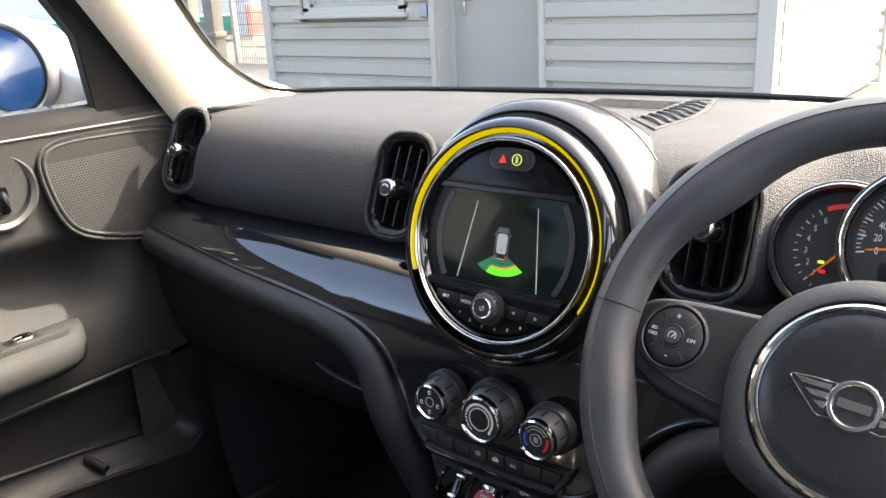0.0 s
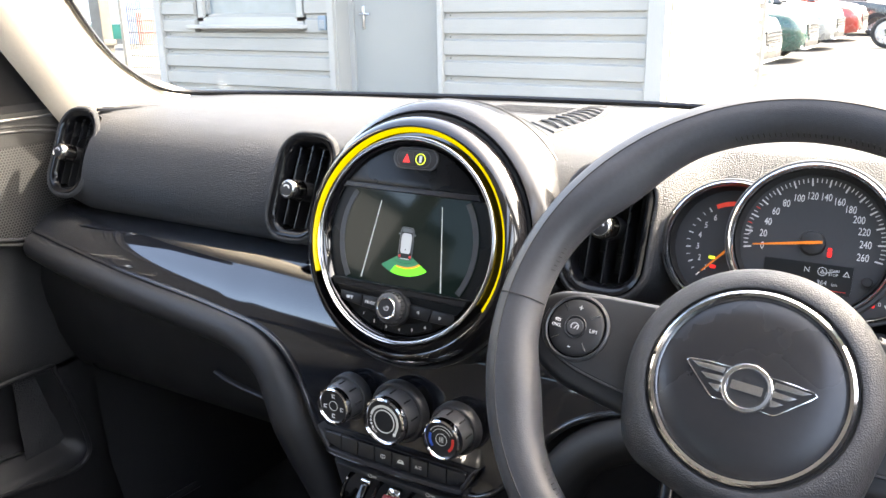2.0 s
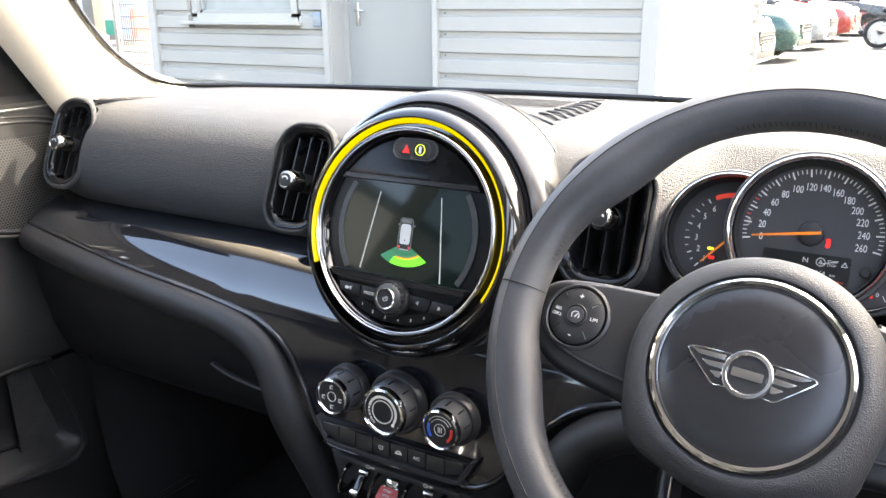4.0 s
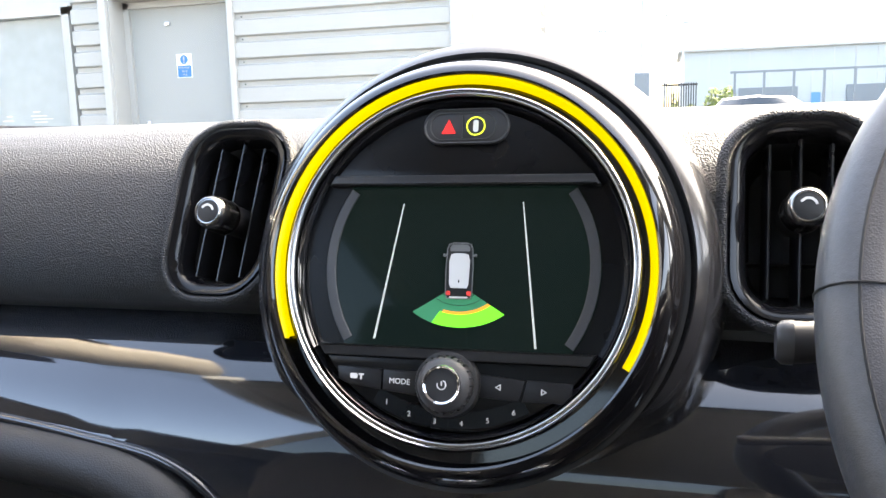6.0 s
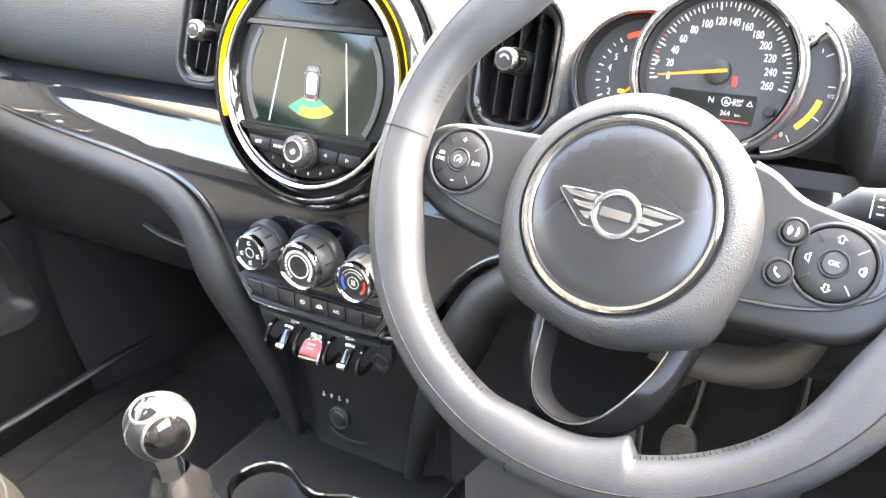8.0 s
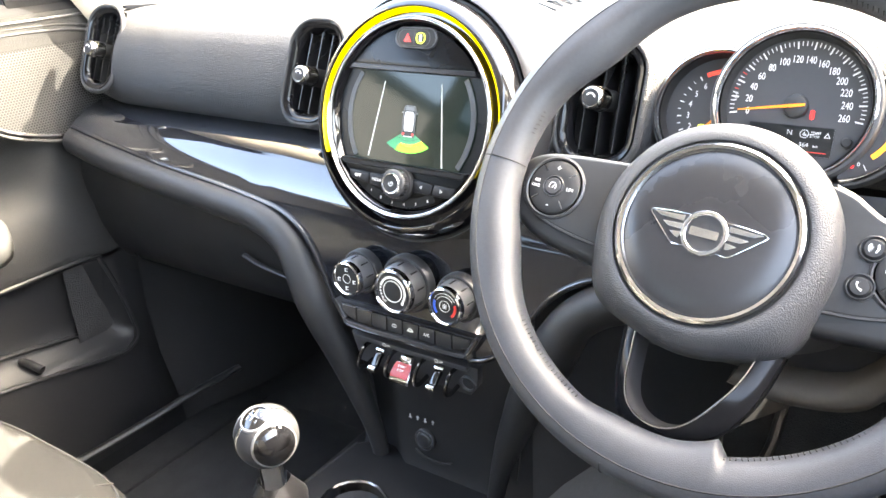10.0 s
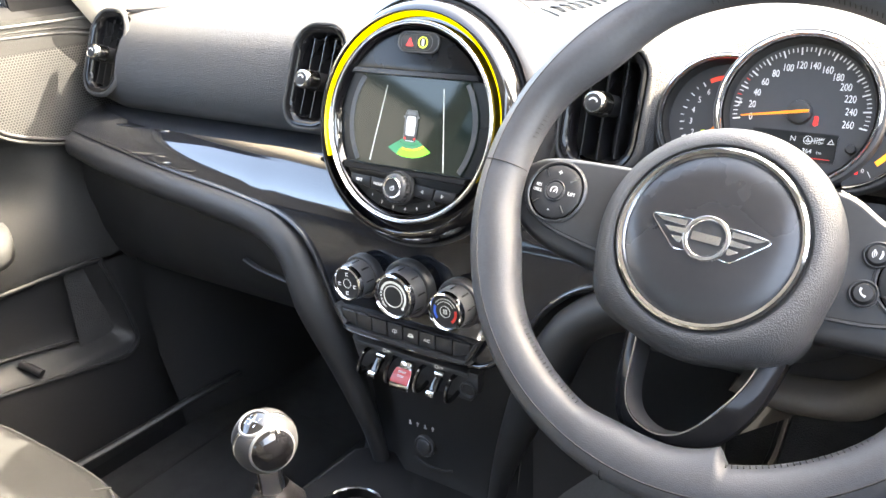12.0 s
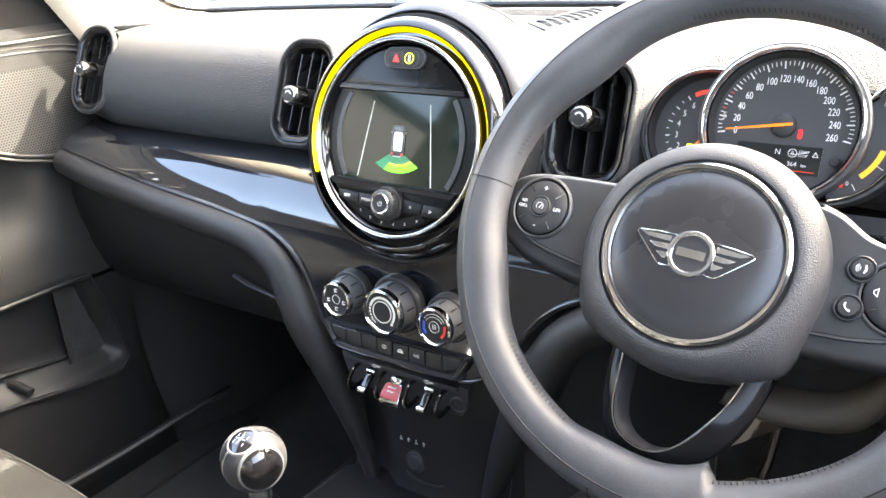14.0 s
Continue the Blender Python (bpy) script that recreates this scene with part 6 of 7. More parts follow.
        part("symbol", moved(arc_band(0.0040, 0.0045, -40, 40, 0.0036, 0.0042, 8), PM @ shift(0.0130, 0)), MARK, padd)
        for (bx, by), nm in (((0.0925, 0.0030), "voice_button"), ((0.0915, -0.0227), "phone_button")):
            BM = shift(bx, by, -0.0082) @ Matrix.Diagonal((0.80, 0.80, 1, 1))
            part("button_ring", moved(lathe([(0.0112, -0.002), (0.0112, 0.0018), (0.0102, 0.0026), (0.0090, 0.0018)], 30), BM), SATIN, spoke)
            pb = part(nm, moved(lathe([(0, 0.0044), (0.0070, 0.0040), (0.0090, 0.0014)], 28), BM), MATT, spoke, "round black button")
            if nm == "phone_button":
                part("symbol", moved(tube([(-0.0022, 0.0032, 0.0045), (-0.0026, 0.0008, 0.0045), (-0.0008, -0.0018, 0.0045), (0.0022, -0.0030, 0.0045)], [0.0010, 0.0006, 0.0006, 0.0010], 6), BM), MARK, pb)
            else:
                for r0 in (0.0014, 0.0028, 0.0042):
                    part("symbol", moved(arc_band(r0, r0 + 0.0005, 130, 230, 0.0041, 0.0046, 8), BM @ shift(0.0006, 0)), MARK, pb)
                part("symbol", moved(prism([(0.0022, 0.0034), (0.0034, 0.0034), (0.0044, 0.0), (0.0030, -0.0034), (0.0018, -0.0034), (0.0026, 0.0)], 0.0041, 0.0046), BM), MARK, pb)
# forked lower spoke
fork_o = [(-0.052, -0.062), (-0.0451, -0.0907), (-0.0423, -0.115), (-0.0380, -0.1375), (-0.0350, -0.1490), (-0.027, -0.1570), (-0.0130, -0.1625), (0.001, -0.1635), (0.015, -0.1595), (0.0275, -0.153), (0.040, -0.1435), (0.0505, -0.1270), (0.0570, -0.111), (0.0610, -0.0865), (0.0650, -0.062)]
fork_i = [(-0.041, -0.062), (-0.0345, -0.0948), (-0.030, -0.1246), (-0.0258, -0.1387), (-0.0178, -0.1479), (-0.0035, -0.1523), (0.0066, -0.1505), (0.0155, -0.1461), (0.0241, -0.1367), (0.0318, -0.1255), (0.0397, -0.1107), (0.0453, -0.0939), (0.0500, -0.065)]
fo = [(p.x, p.y) for p in spline([(x, y, 0) for x, y in fork_o], 60)]
fi = [(p.x, p.y) for p in spline([(x, y, 0) for x, y in fork_i], 60)]
for _ in range(12):
    fo, fi = [[o[0]] + [((o[i - 1][0] + 2 * o[i][0] + o[i + 1][0]) / 4, (o[i - 1][1] + 2 * o[i][1] + o[i + 1][1]) / 4) for i in range(1, 59)] + [o[59]] for o in (fo, fi)]
rows, lip = [], []
for (ox, oy), (ix, iy) in zip(fo, fi):
    zz = 0.001 - 0.009 * max(0.0, (min(oy, iy) + 0.127) / 0.05)
    lean = 0.0035 + 0.0075 * step(-0.105, -0.150, min(oy, iy))
    at = lambda f, z: (ix + (ox - ix) * f, iy + (oy - iy) * f, zz + z)
    rows.append([at(1.03, -0.020), at(1.03, -lean - 0.003), at(0.95, -lean), at(0.5, -lean * 0.5), at(0.14, -lean * 0.1), at(0.04, -0.0002), at(0.0, -0.0012), (ix * 0.985, iy + 0.0010, zz - 0.012), (ix * 0.95, iy + 0.0025, zz - 0.030)])
    lip.append(at(0.05, 0.0))
part("lower_spoke", skin([r[:6] for r in rows]), mat("fork_gloss_black", (0.009, 0.009, 0.010), 0.20, spec=0.18, vary=0.1), whl, "gloss black forked spoke", smooth=60)
part("spoke_inner_wall", skin([r[5:] for r in rows]), SATIN, whl, "satin inner wall of the fork", smooth=60)
part("spoke_bright_line", tube(lip, 0.0008, 6), CHROME, whl, "bright inner line")
part("boss", moved(lathe([(0.070, -0.030), (0.066, -0.05), (0.060, -0.07)], 40), Matrix.Translation(HC)), MATT, whl)

# ---- column, stalks ----
COL = frame_at((0.3705, 0.5835, 0.9425), 33)
colm = root("steering_column", COL, "dark plastic steering column cover behind the wheel", "steering column")
part("cover", skin([[(x * w, y * h - 0.012, z) for x, y in rrect(1, 1, 0.35, 6)] for z, w, h in ((-0.055, 0.105, 0.105), (-0.075, 0.125, 0.120), (-0.14, 0.130, 0.125), (-0.20, 0.140, 0.12), (-0.26, 0.15, 0.10))], close_u=True, cap=True), PLASTIC, colm, smooth=60)
stk = root("wiper_stalk", COL @ pose(0.050, 0.012, -0.052), "dark wiper stalk with small white markings", "stalk")
part("arm", tube([(0, -0.040, -0.020), (0.045, -0.022, -0.010), (0.062, 0.0, 0.004), (0.075, 0.010, 0.0105), (0.10, 0.012, 0.0125), (0.145, 0.016, 0.016)], [0.007, 0.0075, 0.0115, 0.0135, 0.0135, 0.0125], 18), MATT, stk)
part("collar", tube([(0.094, 0.0115, 0.012), (0.106, 0.0125, 0.013)], 0.0143, 18), GUNMETAL, stk)
for k in range(3):
    part("marking", moved(box(0.0040, 0.0008, 0.0006, (0.0845, 0.0055 + 0.0045 * k, 0.0244 - 0.0006 * (k - 1) ** 2)), Matrix()), MARK, stk)
part("marking", box(0.0007, 0.0150, 0.0006, (0.0795, 0.0100, 0.0241)), MARK, stk)
stk2 = root("light_stalk", pose(0.172, 0.660, 0.920), "dark indicator stalk with a pale oval end behind the wheel", "stalk")
part("arm", tube([(0.150, 0.012, 0.006), (0.10, 0.010, 0.006), (0.05, 0.006, 0.004), (0.012, 0.001, 0.0), (0.004, 0.0, 0.0)], [0.008, 0.0075, 0.0085, 0.0100, 0.0105], 16, flat=(0.62, 1.0)), MATT, stk2)
part("tip", tube([(0.006, 0.0, 0.0), (0.001, 0.0, 0.0), (-0.0015, 0.0, 0.0)], [0.0108, 0.0104, 0.0080], 18, flat=(0.62, 1.0)), SATIN, stk2, "satin oval end")
lever = root("column_lever", COL @ pose(-0.030, -0.060, -0.070), "dark column adjuster lever with a pale tip", "lever")
part("arm", tube([(0, 0, 0), (-0.02, -0.007, 0.003), (-0.038, -0.013, 0.005)], [0.007, 0.007, 0.008], 12), SATIN, lever)
part("tip", tube([(-0.036, -0.0125, 0.0048), (-0.043, -0.015, 0.006)], [0.0085, 0.0070], 14), SATINCHROME, lever, "pale satin tip")

# ---- instrument cluster ----
DIALM = frame_at((0.3745, 0.770, 0.979), 20)
clu = root("instrument_cluster", DIALM, "instrument cluster with large speedometer, rev counter and fuel gauge", "instrument cluster")


def dial(name, cx, cy, r, z, label, a0=0.0, a1=360.0):
    M = shift(cx, cy, z)
    part(name + "_housing", moved(lathe([(r * 1.085, -0.05), (r * 1.085, 0.006), (r * 1.065, 0.0085), (r * 1.03, 0.009)], 64), M), PLASTIC, clu, "dark housing")
    part(name + "_ring", moved(lathe([(r * 1.040, 0.007), (r * 1.030, 0.0108), (r * 1.010, 0.0116), (r * 0.985, 0.0100), (r * 0.965, 0.006), (r * 0.955, 0.000)], 72), M), CHROME, clu, "chrome ring")
    part(name + "_well", moved(lathe([(r * 0.95, 0.006), (r * 0.915, -0.010)], 64), M), MATT, clu)
    return part(name, moved(lathe([(r * 0.935, -0.008), (0, -0.008)], 56), M), DIAL, clu, label), M


tach, TM = dial("rev_counter", -0.0700, -0.0115, 0.0550, -0.020, "dark grey rev counter face")
spd, SM = dial("speedometer", -0.0032, -0.0015, 0.0622, 0.004, "dark grey speedometer face")
# speedometer scale: 0 at the left, 260 at the right
for k in range(53):
    v = k * 5
    a = 190.5 - 201 * v / 260
    long = v % 20 == 0
    mat_ = REDM if v in (30, 50) else MARK
    l, w = (0.0062, 0.0012) if long else (0.0036, 0.0007)
    part("tick", moved(box(l, w, 0.0004, (0.0542 - l / 2, 0, -0.0076)), SM @ shift(0, 0, 0, a)), mat_, spd)
    if long:
        r = 0.0392
        part("numeral", words(str(v), 0.0086), MARK, spd, "white numeral", smooth=0, m=SM @ shift(r * math.cos(radians(a)), r * math.sin(radians(a)), -0.0075) @ Matrix.Diagonal((0.70, 1, 1, 1)))
part("lettering", words("km/h", 0.0034), MARK, spd, "white letters", smooth=0, m=SM @ shift(-0.0500, 0.0045, -0.0075, 80))
na = 189
part("needle_boss", moved(lathe([(0.0105, -0.008), (0.0095, -0.0035), (0.007, -0.002), (0, -0.0015)], 28), SM), MATT, spd)
part("needle", moved(prism([(0.008, -0.0011), (0.0, -0.0013), (-0.046, -0.0005), (-0.046, 0.0005), (0.0, 0.0013), (0.008, 0.0011)], -0.0025, -0.0008), SM @ shift(0, 0, 0, na - 180)), ORANGE, spd, "orange needle")
info = part("info_display", moved(prism([(-0.0345, -0.0160), (0.0335, -0.0160), (0.0335, -0.0400), (-0.0345, -0.0400)], -0.0082, -0.0072), SM), SCRDARK, spd, "dark text display")
part("lettering", words("N", 0.0062), SCRWHITE, info, "white letter", smooth=0, m=SM @ shift(-0.001, -0.0222, -0.0069))
part("symbol", moved(arc_band(0.0031, 0.0036, 0, 360, -0.0072, -0.0068, 20), SM @ shift(0.0108, -0.0222)), SCRWHITE, info)
part("lettering", words("A", 0.0048), SCRWHITE, info, "white letter", smooth=0, m=SM @ shift(0.0108, -0.0222, -0.0069))
part("lettering", words("START", 0.0028), SCRWHITE, info, "white letters", smooth=0, m=SM @ shift(0.0198, -0.0208, -0.0069))
part("lettering", words("STOP", 0.0030), SCRWHITE, info, "white letters", smooth=0, m=SM @ shift(0.0192, -0.0240, -0.0069))
part("symbol", moved(box(0.0135, 0.0005, 0.0003, (0, 0, -0.0068)), SM @ shift(0.0168, -0.0222, 0, 14)), SCRWHITE, info)
part("symbol", moved(band([(-0.0026, -0.002), (0.0026, -0.002), (0, 0.0026)], [(-0.0016, -0.0014), (0.0016, -0.0014), (0, 0.0014)], -0.0072, -0.0068), SM @ shift(0.0288, -0.0222)), SCRWHITE, info)
part("lettering", words("364", 0.0052), SCRWHITE, info, "white numerals", smooth=0, m=SM @ shift(0.0115, -0.0315, -0.0069))
part("lettering", words("km", 0.0034), SCRWHITE, info, "white letters", smooth=0, m=SM @ shift(0.0210, -0.0320, -0.0069))
part("red_line", moved(box(0.040, 0.0005, 0.0003, (0.010, -0.0370, -0.0068)), SM), REDM, info)
part("warning_light", moved(prism(rrect(0.0034, 0.0050, 0.0012, 3, 0.0140, -0.0075), -0.0078, -0.0072), SM), REDL, spd, "lit red belt warning")
part("warning_light", moved(lathe([(0.0, 0.0006), (0.0018, 0.0004), (0.0018, 0)], 12), SM @ shift(0.0140, -0.0038, -0.0078)), REDL, spd)
part("reset_button", moved(lathe([(0.0042, -0.008), (0.0042, -0.002), (0.0032, -0.001), (0, -0.001)], 20), SM @ shift(0.0445, -0.0265)), MATT, spd, "black trip button")
# rev counter scale
for k in range(15):
    v = k * 0.5
    a = 247 - 20 * v
    long = k % 2 == 0
    l, w = (0.0042, 0.0010) if long else (0.0028, 0.0006)
    if v <= 6.0:
        part("tick", moved(box(l, w, 0.0004, (0.0405 - l / 2, 0, -0.0076)), TM @ shift(0, 0, 0, a)), MARK, tach)
        if long and v >= 1:
            part("numeral", words(str(int(v)), 0.0078), MARK, tach, "white numeral", smooth=0, m=TM @ shift(0.0300 * math.cos(radians(a)), 0.0300 * math.sin(radians(a)), -0.0075) @ Matrix.Diagonal((0.75, 1, 1, 1)))
part("red_zone", moved(arc_band(0.0365, 0.0405, 62, 118, -0.0078, -0.0073, 16), TM), mat("dim_red", (0.35, 0.03, 0.02), 0.5, glow=0.08), tach, "dim red zone")
part("needle", moved(prism([(0.0, -0.0011), (-0.034, -0.0005), (-0.034, 0.0005), (0.0, 0.0011)], -0.0050, -0.0035), TM @ shift(0.0, 0.0, 0, 228 - 180)), ORANGE, tach, "orange needle")
part("pilot_light", moved(prism(rrect(0.0055, 0.0026, 0.0010, 3, -0.016, -0.0120), -0.0078, -0.0073), TM), LIME, tach, "lit green side light symbol")
part("pilot_light", moved(prism(rrect(0.0052, 0.0030, 0.0010, 3, -0.014, -0.0200), -0.0078, -0.0073), TM), REDL, tach, "lit red warning symbol")
# fuel gauge: a crescent at the right
FM = shift(0.031, -0.004, -0.006)
fg = part("fuel_gauge", moved(arc_band(0.030, 0.0545, -82, 42, -0.010, -0.002, 30), FM), DIAL, clu, "dark fuel gauge crescent")
part("fuel_rim", moved(arc_band(0.0545, 0.0575, -80, 48, -0.02, 0.006, 40, 0.0012), FM), CHROME, clu, "chrome crescent rim")
part("fuel_housing", moved(arc_band(0.0575, 0.061, -92, 52, -0.04, 0.004, 40, 0.001), FM), PLASTIC, clu)
for a in (46,):
    part("fuel_rim_end", moved(box(0.026, 0.0030, 0.022, (0.0445, 0, -0.008), 0.0008, 1), FM @ shift(0, 0, 0, a)), CHROME, clu, "chrome end")
part("fuel_level", moved(arc_band(0.0425, 0.0465, -48, -14, -0.003, -0.0012, 16), FM), AMBER, fg, "amber level bar")
for a in (-58, -30, 0, 28):
    part("tick", moved(box(0.0055, 0.0006, 0.0004, (0.0495, 0, -0.0016)), FM @ shift(0, 0, 0, a)), MARK, fg)
part("lettering", words("1", 0.0048), MARK, fg, "white numeral", smooth=0, m=FM @ shift(0.046 * math.cos(radians(34)), 0.046 * math.sin(radians(34)), -0.0014))
part("lettering", words("1/2", 0.0042), MARK, fg, "white numeral", smooth=0, m=FM @ shift(0.0505 * math.cos(radians(-8)), 0.0505 * math.sin(radians(-8)), -0.0014))
part("lettering", words("0", 0.0048), MARK, fg, "white numeral", smooth=0, m=FM @ shift(0.045 * math.cos(radians(-62)), 0.045 * math.sin(radians(-62)), -0.0014))
part("fuel_symbol", moved(prism(rrect(0.0038, 0.0052, 0.0008, 2, 0.016, -0.0405), -0.003, -0.0012), FM), REDL, fg, "lit fuel pump symbol")
part("rear_cover", moved(lathe([(0.10, -0.02), (0.085, -0.035), (0.05, -0.06)], 40), shift(-0.012, -0.012, -0.01) @ Matrix.Diagonal((1.0, 0.62, 1, 1))), PLASTIC, clu)

# ---- outside: yard, building, fence, parked vehicles, distance ----
ASPH = mat("asphalt", (0.062, 0.061, 0.060), 0.9, vary=0.25, vscale=0.6, bump=0.5, bscale=60, dist=0.01)
PAINTW = mat("white_line_paint", (0.40, 0.40, 0.38), 0.7, vary=0.15, vscale=3)
CLAD = mat("grey_white_cladding", (0.365, 0.356, 0.330), 0.5, vary=0.06, vscale=1.5, bump=0.08, bscale=40)
CLADT = mat("pale_steel_trim", (0.405, 0.396, 0.370), 0.5, vary=0.06, vscale=1.5)
DOORP = mat("grey_door_paint", (0.325, 0.325, 0.307), 0.5, vary=0.05, vscale=2)
gr = part("ground", skin([[(x, y, 0.0) for x in (-400, -60, -12, 0, 12, 60, 400)] for y in (-400, -60, -12, 0, 12, 60, 400)]), ASPH, smooth=0)
tagged(gr, "pale grey sunlit asphalt yard", "ground", kind="structure")
for k in range(9):
    ln = part("parking_line", box(5.0, 0.10, 0.004, (1.2, 9.6 + 3.4 * k, 0.004)), PAINTW, smooth=0)
    tagged(ln, "worn white parking bay line on the asphalt", "road marking", "parking lines", "structure")

bld = root("site_building", pose(-1.24, 6.0, 0.0, 0, 0, 0), "pale grey clad portable building with ribbed walls", "building")
PITCH, Z0, TOPZ = 0.1685, 0.0625, 3.1


def board_mesh(length):
    """One ribbed cladding board: proud face, sloped shoulder, recessed groove above."""
    prof = [(0.06, 0.0), (-0.012, 0.0), (-0.014, 0.004), (-0.014, 0.108), (0.018, 0.122), (0.018, 0.160), (-0.010, PITCH), (0.06, PITCH)]
    bm = skin([[(x, y, z) for y, z in prof] for x in (0, length)], close_u=True, cap=True)
    bmesh.ops.recalc_face_normals(bm, faces=bm.faces)
    me = bpy.data.meshes.new("board")
    bm.to_mesh(me)
    bm.free()
    me.materials.append(CLAD)
    return me


def boards(parent, m, length, z_from, z_to):
    me = board_mesh(length)
    k = int((z_from - Z0) / PITCH)
    while Z0 + (k + 1) * PITCH <= z_to + 0.01:
        ob = new("board", me)
        ob.parent = parent
        ob.matrix_basis = m @ Matrix.Translation((0, 0, Z0 + k * PITCH))
        k += 1


part("core", merge(box(1.86, 0.2, TOPZ, (-0.93, 0.16, TOPZ / 2)), box(2.28, 0.2, 0.96, (-4.11, 0.16, 0.48)), box(0.36, 0.2, TOPZ, (-3.15, 0.16, TOPZ / 2)), box(0.56, 0.2, TOPZ, (-4.97, 0.16, TOPZ / 2)), box(1.36, 0.2, 1.0, (-4.01, 0.16, 2.6)), box(1.11, 0.2, 0.9, (-2.415, 0.16, 2.6))), CLADT, bld, smooth=0)
boards(bld, shift(-1.845, 0), 1.72, 0.0, TOPZ)
boards(bld, shift(-5.16, 0), 2.17, 0.0, 0.93)
boards(bld, shift(-3.29, 0), 0.30, 0.93, TOPZ)
boards(bld, shift(-5.16, 0), 0.46, 0.93, TOPZ)
boards(bld, Matrix.Translation((0.0, 0.12, 0)) @ pose(0, 0, 0, 0, 0, 90), 3.50, 0.0, TOPZ)
part("side_core", box(0.10, 3.8, TOPZ, (-0.10, 1.9, TOPZ / 2)), CLADT, bld, smooth=0)
# dark stops at the groove ends
for nm, x, w in (("corner_trim", -0.06, 0.13), ("door_trim_right", -1.855, 0.05), ("door_trim_left", -2.985, 0.07), ("end_trim", -5.21, 0.10)):
    part(nm, box(w, 0.13, TOPZ, (x, 0.028, TOPZ / 2), 0.006, 1), CLADT, bld, "pale steel edge trim")
part("side_end_trim", box(0.10, 0.05, TOPZ, (-0.01, 3.70, TOPZ / 2), 0.006, 1), CLADT, bld, "pale steel edge trim")
for k in range(18):
    for x in (-1.80, -0.16, -2.96 - 0.06, -5.12):
        part("screw", lathe([(0.007, 0), (0.006, 0.004), (0, 0.005)], 8), GUNMETAL, bld, m=pose(x + 0.02, -0.0 + 0.018, Z0 + k * PITCH + 0.140, 90, 0, 0))
for k in range(9):
    for y in (0.9, 2.6):
        part("screw", lathe([(0.009, 0), (0.008, 0.005), (0, 0.006)], 8), GUNMETAL, bld, m=pose(0.016, y + 0.03 * (k % 2), Z0 + (2 * k + 1) * PITCH + 0.06, 90, 0, 90))
part("reveal_left", box(0.012, 0.24, 2.2, (-2.945, 0.12, 1.1)), CLADT, bld, smooth=0)
part("reveal_right", box(0.012, 0.24, 2.2, (-1.885, 0.12, 1.1)), CLADT, bld, smooth=0)
part("reveal_top", box(1.08, 0.22, 0.075, (-2.415, 0.135, 2.128)), CLADT, bld, smooth=0)
part("window_lintel", box(1.38, 0.16, 0.04, (-4.01, 0.12, 2.094)), CLADT, bld, smooth=0)
dleaf = part("door", box(1.04, 0.045, 2.03, (-2.415, 0.235, 1.03), 0.003, 1), DOORP, bld, "flat grey steel door")
part("door_frame", merge(box(0.05, 0.06, 2.08, (-2.915, 0.21, 1.04)), box(0.05, 0.06, 2.08, (-1.915, 0.21, 1.04)), box(1.05, 0.06, 0.05, (-2.415, 0.21, 2.06))), CLADT, bld, smooth=0)
hd = part("door_handle", box(0.035, 0.02, 0.20, (-2.79, 0.205, 1.03), 0.006, 2), SATINCHROME, dleaf, "steel handle plate")
part("lever", tube([(-2.79, 0.20, 1.06), (-2.79, 0.15, 1.06), (-2.68, 0.145, 1.06)], 0.010, 8), SATINCHROME, dleaf, "steel lever")
part("closer", box(0.05, 0.03, 0.03, (-2.55, 0.205, 1.90), 0.004), SATINCHROME, dleaf)
sgn = part("safety_sign", box(0.138, 0.004, 0.19, (-2.425, 0.2105, 1.565)), mat("sign_white", (0.8, 0.8, 0.8), 0.4, vary=0.03), bld, "blue and white door sign", smooth=0)
SBL = mat("sign_blue", (0.03, 0.17, 0.5), 0.4, vary=0.03)
part("sign_disc", moved(lathe([(0, 0.001), (0.036, 0.001), (0.036, 0)], 28), pose(-2.425, 0.2082, 1.613, 90, 0, 0)), SBL, sgn, "blue disc")
part("sign_mark", box(0.010, 0.0012, 0.034, (-2.425, 0.2066, 1.620)), PAINTW, sgn, smooth=0)
part("sign_mark", box(0.010, 0.0012, 0.009, (-2.425, 0.2066, 1.592)), PAINTW, sgn, smooth=0)
part("sign_panel", box(0.124, 0.001, 0.092, (-2.425, 0.2080, 1.520)), SBL, sgn, "blue panel", smooth=0)
for k, wd in enumerate(("Fire door", "keep", "shut")):
    part("lettering", words(wd, 0.026), PAINTW, sgn, "white letters", smooth=0, m=pose(-2.425, 0.2070, 1.550 - 0.028 * k, 90, 0, 0))
# window
part("window_frame", merge(box(1.34, 0.10, 0.07, (-4.01, 0.07, 1.005)), box(0.07, 0.10, 1.06, (-4.645, 0.07, 1.535)), box(0.07, 0.10, 1.06, (-3.375, 0.07, 1.535)), box(1.34, 0.10, 0.07, (-4.01, 0.07, 2.04))), CLADT, bld, "white window frame", smooth=0)
part("window_inner_frame", merge(box(1.20, 0.06, 0.035, (-4.01, 0.09, 1.057)), box(0.035, 0.06, 0.98, (-4.592, 0.09, 1.54)), box(0.035, 0.06, 0.98, (-3.428, 0.09, 1.54))), DOORP, bld, smooth=0)
part("window_sill", box(1.50, 0.16, 0.035, (-4.01, 0.0, 0.955), 0.006, 1), CLADT, bld, "pale sill")
part("window_glass", box(1.15, 0.008, 0.97, (-4.01, 0.10, 1.54)), mat("dark_window_glass", (0.24, 0.28, 0.29), 0.05, vary=0.1, coat=0.5, spec=0.9), bld, "reflecting window pane", smooth=0)
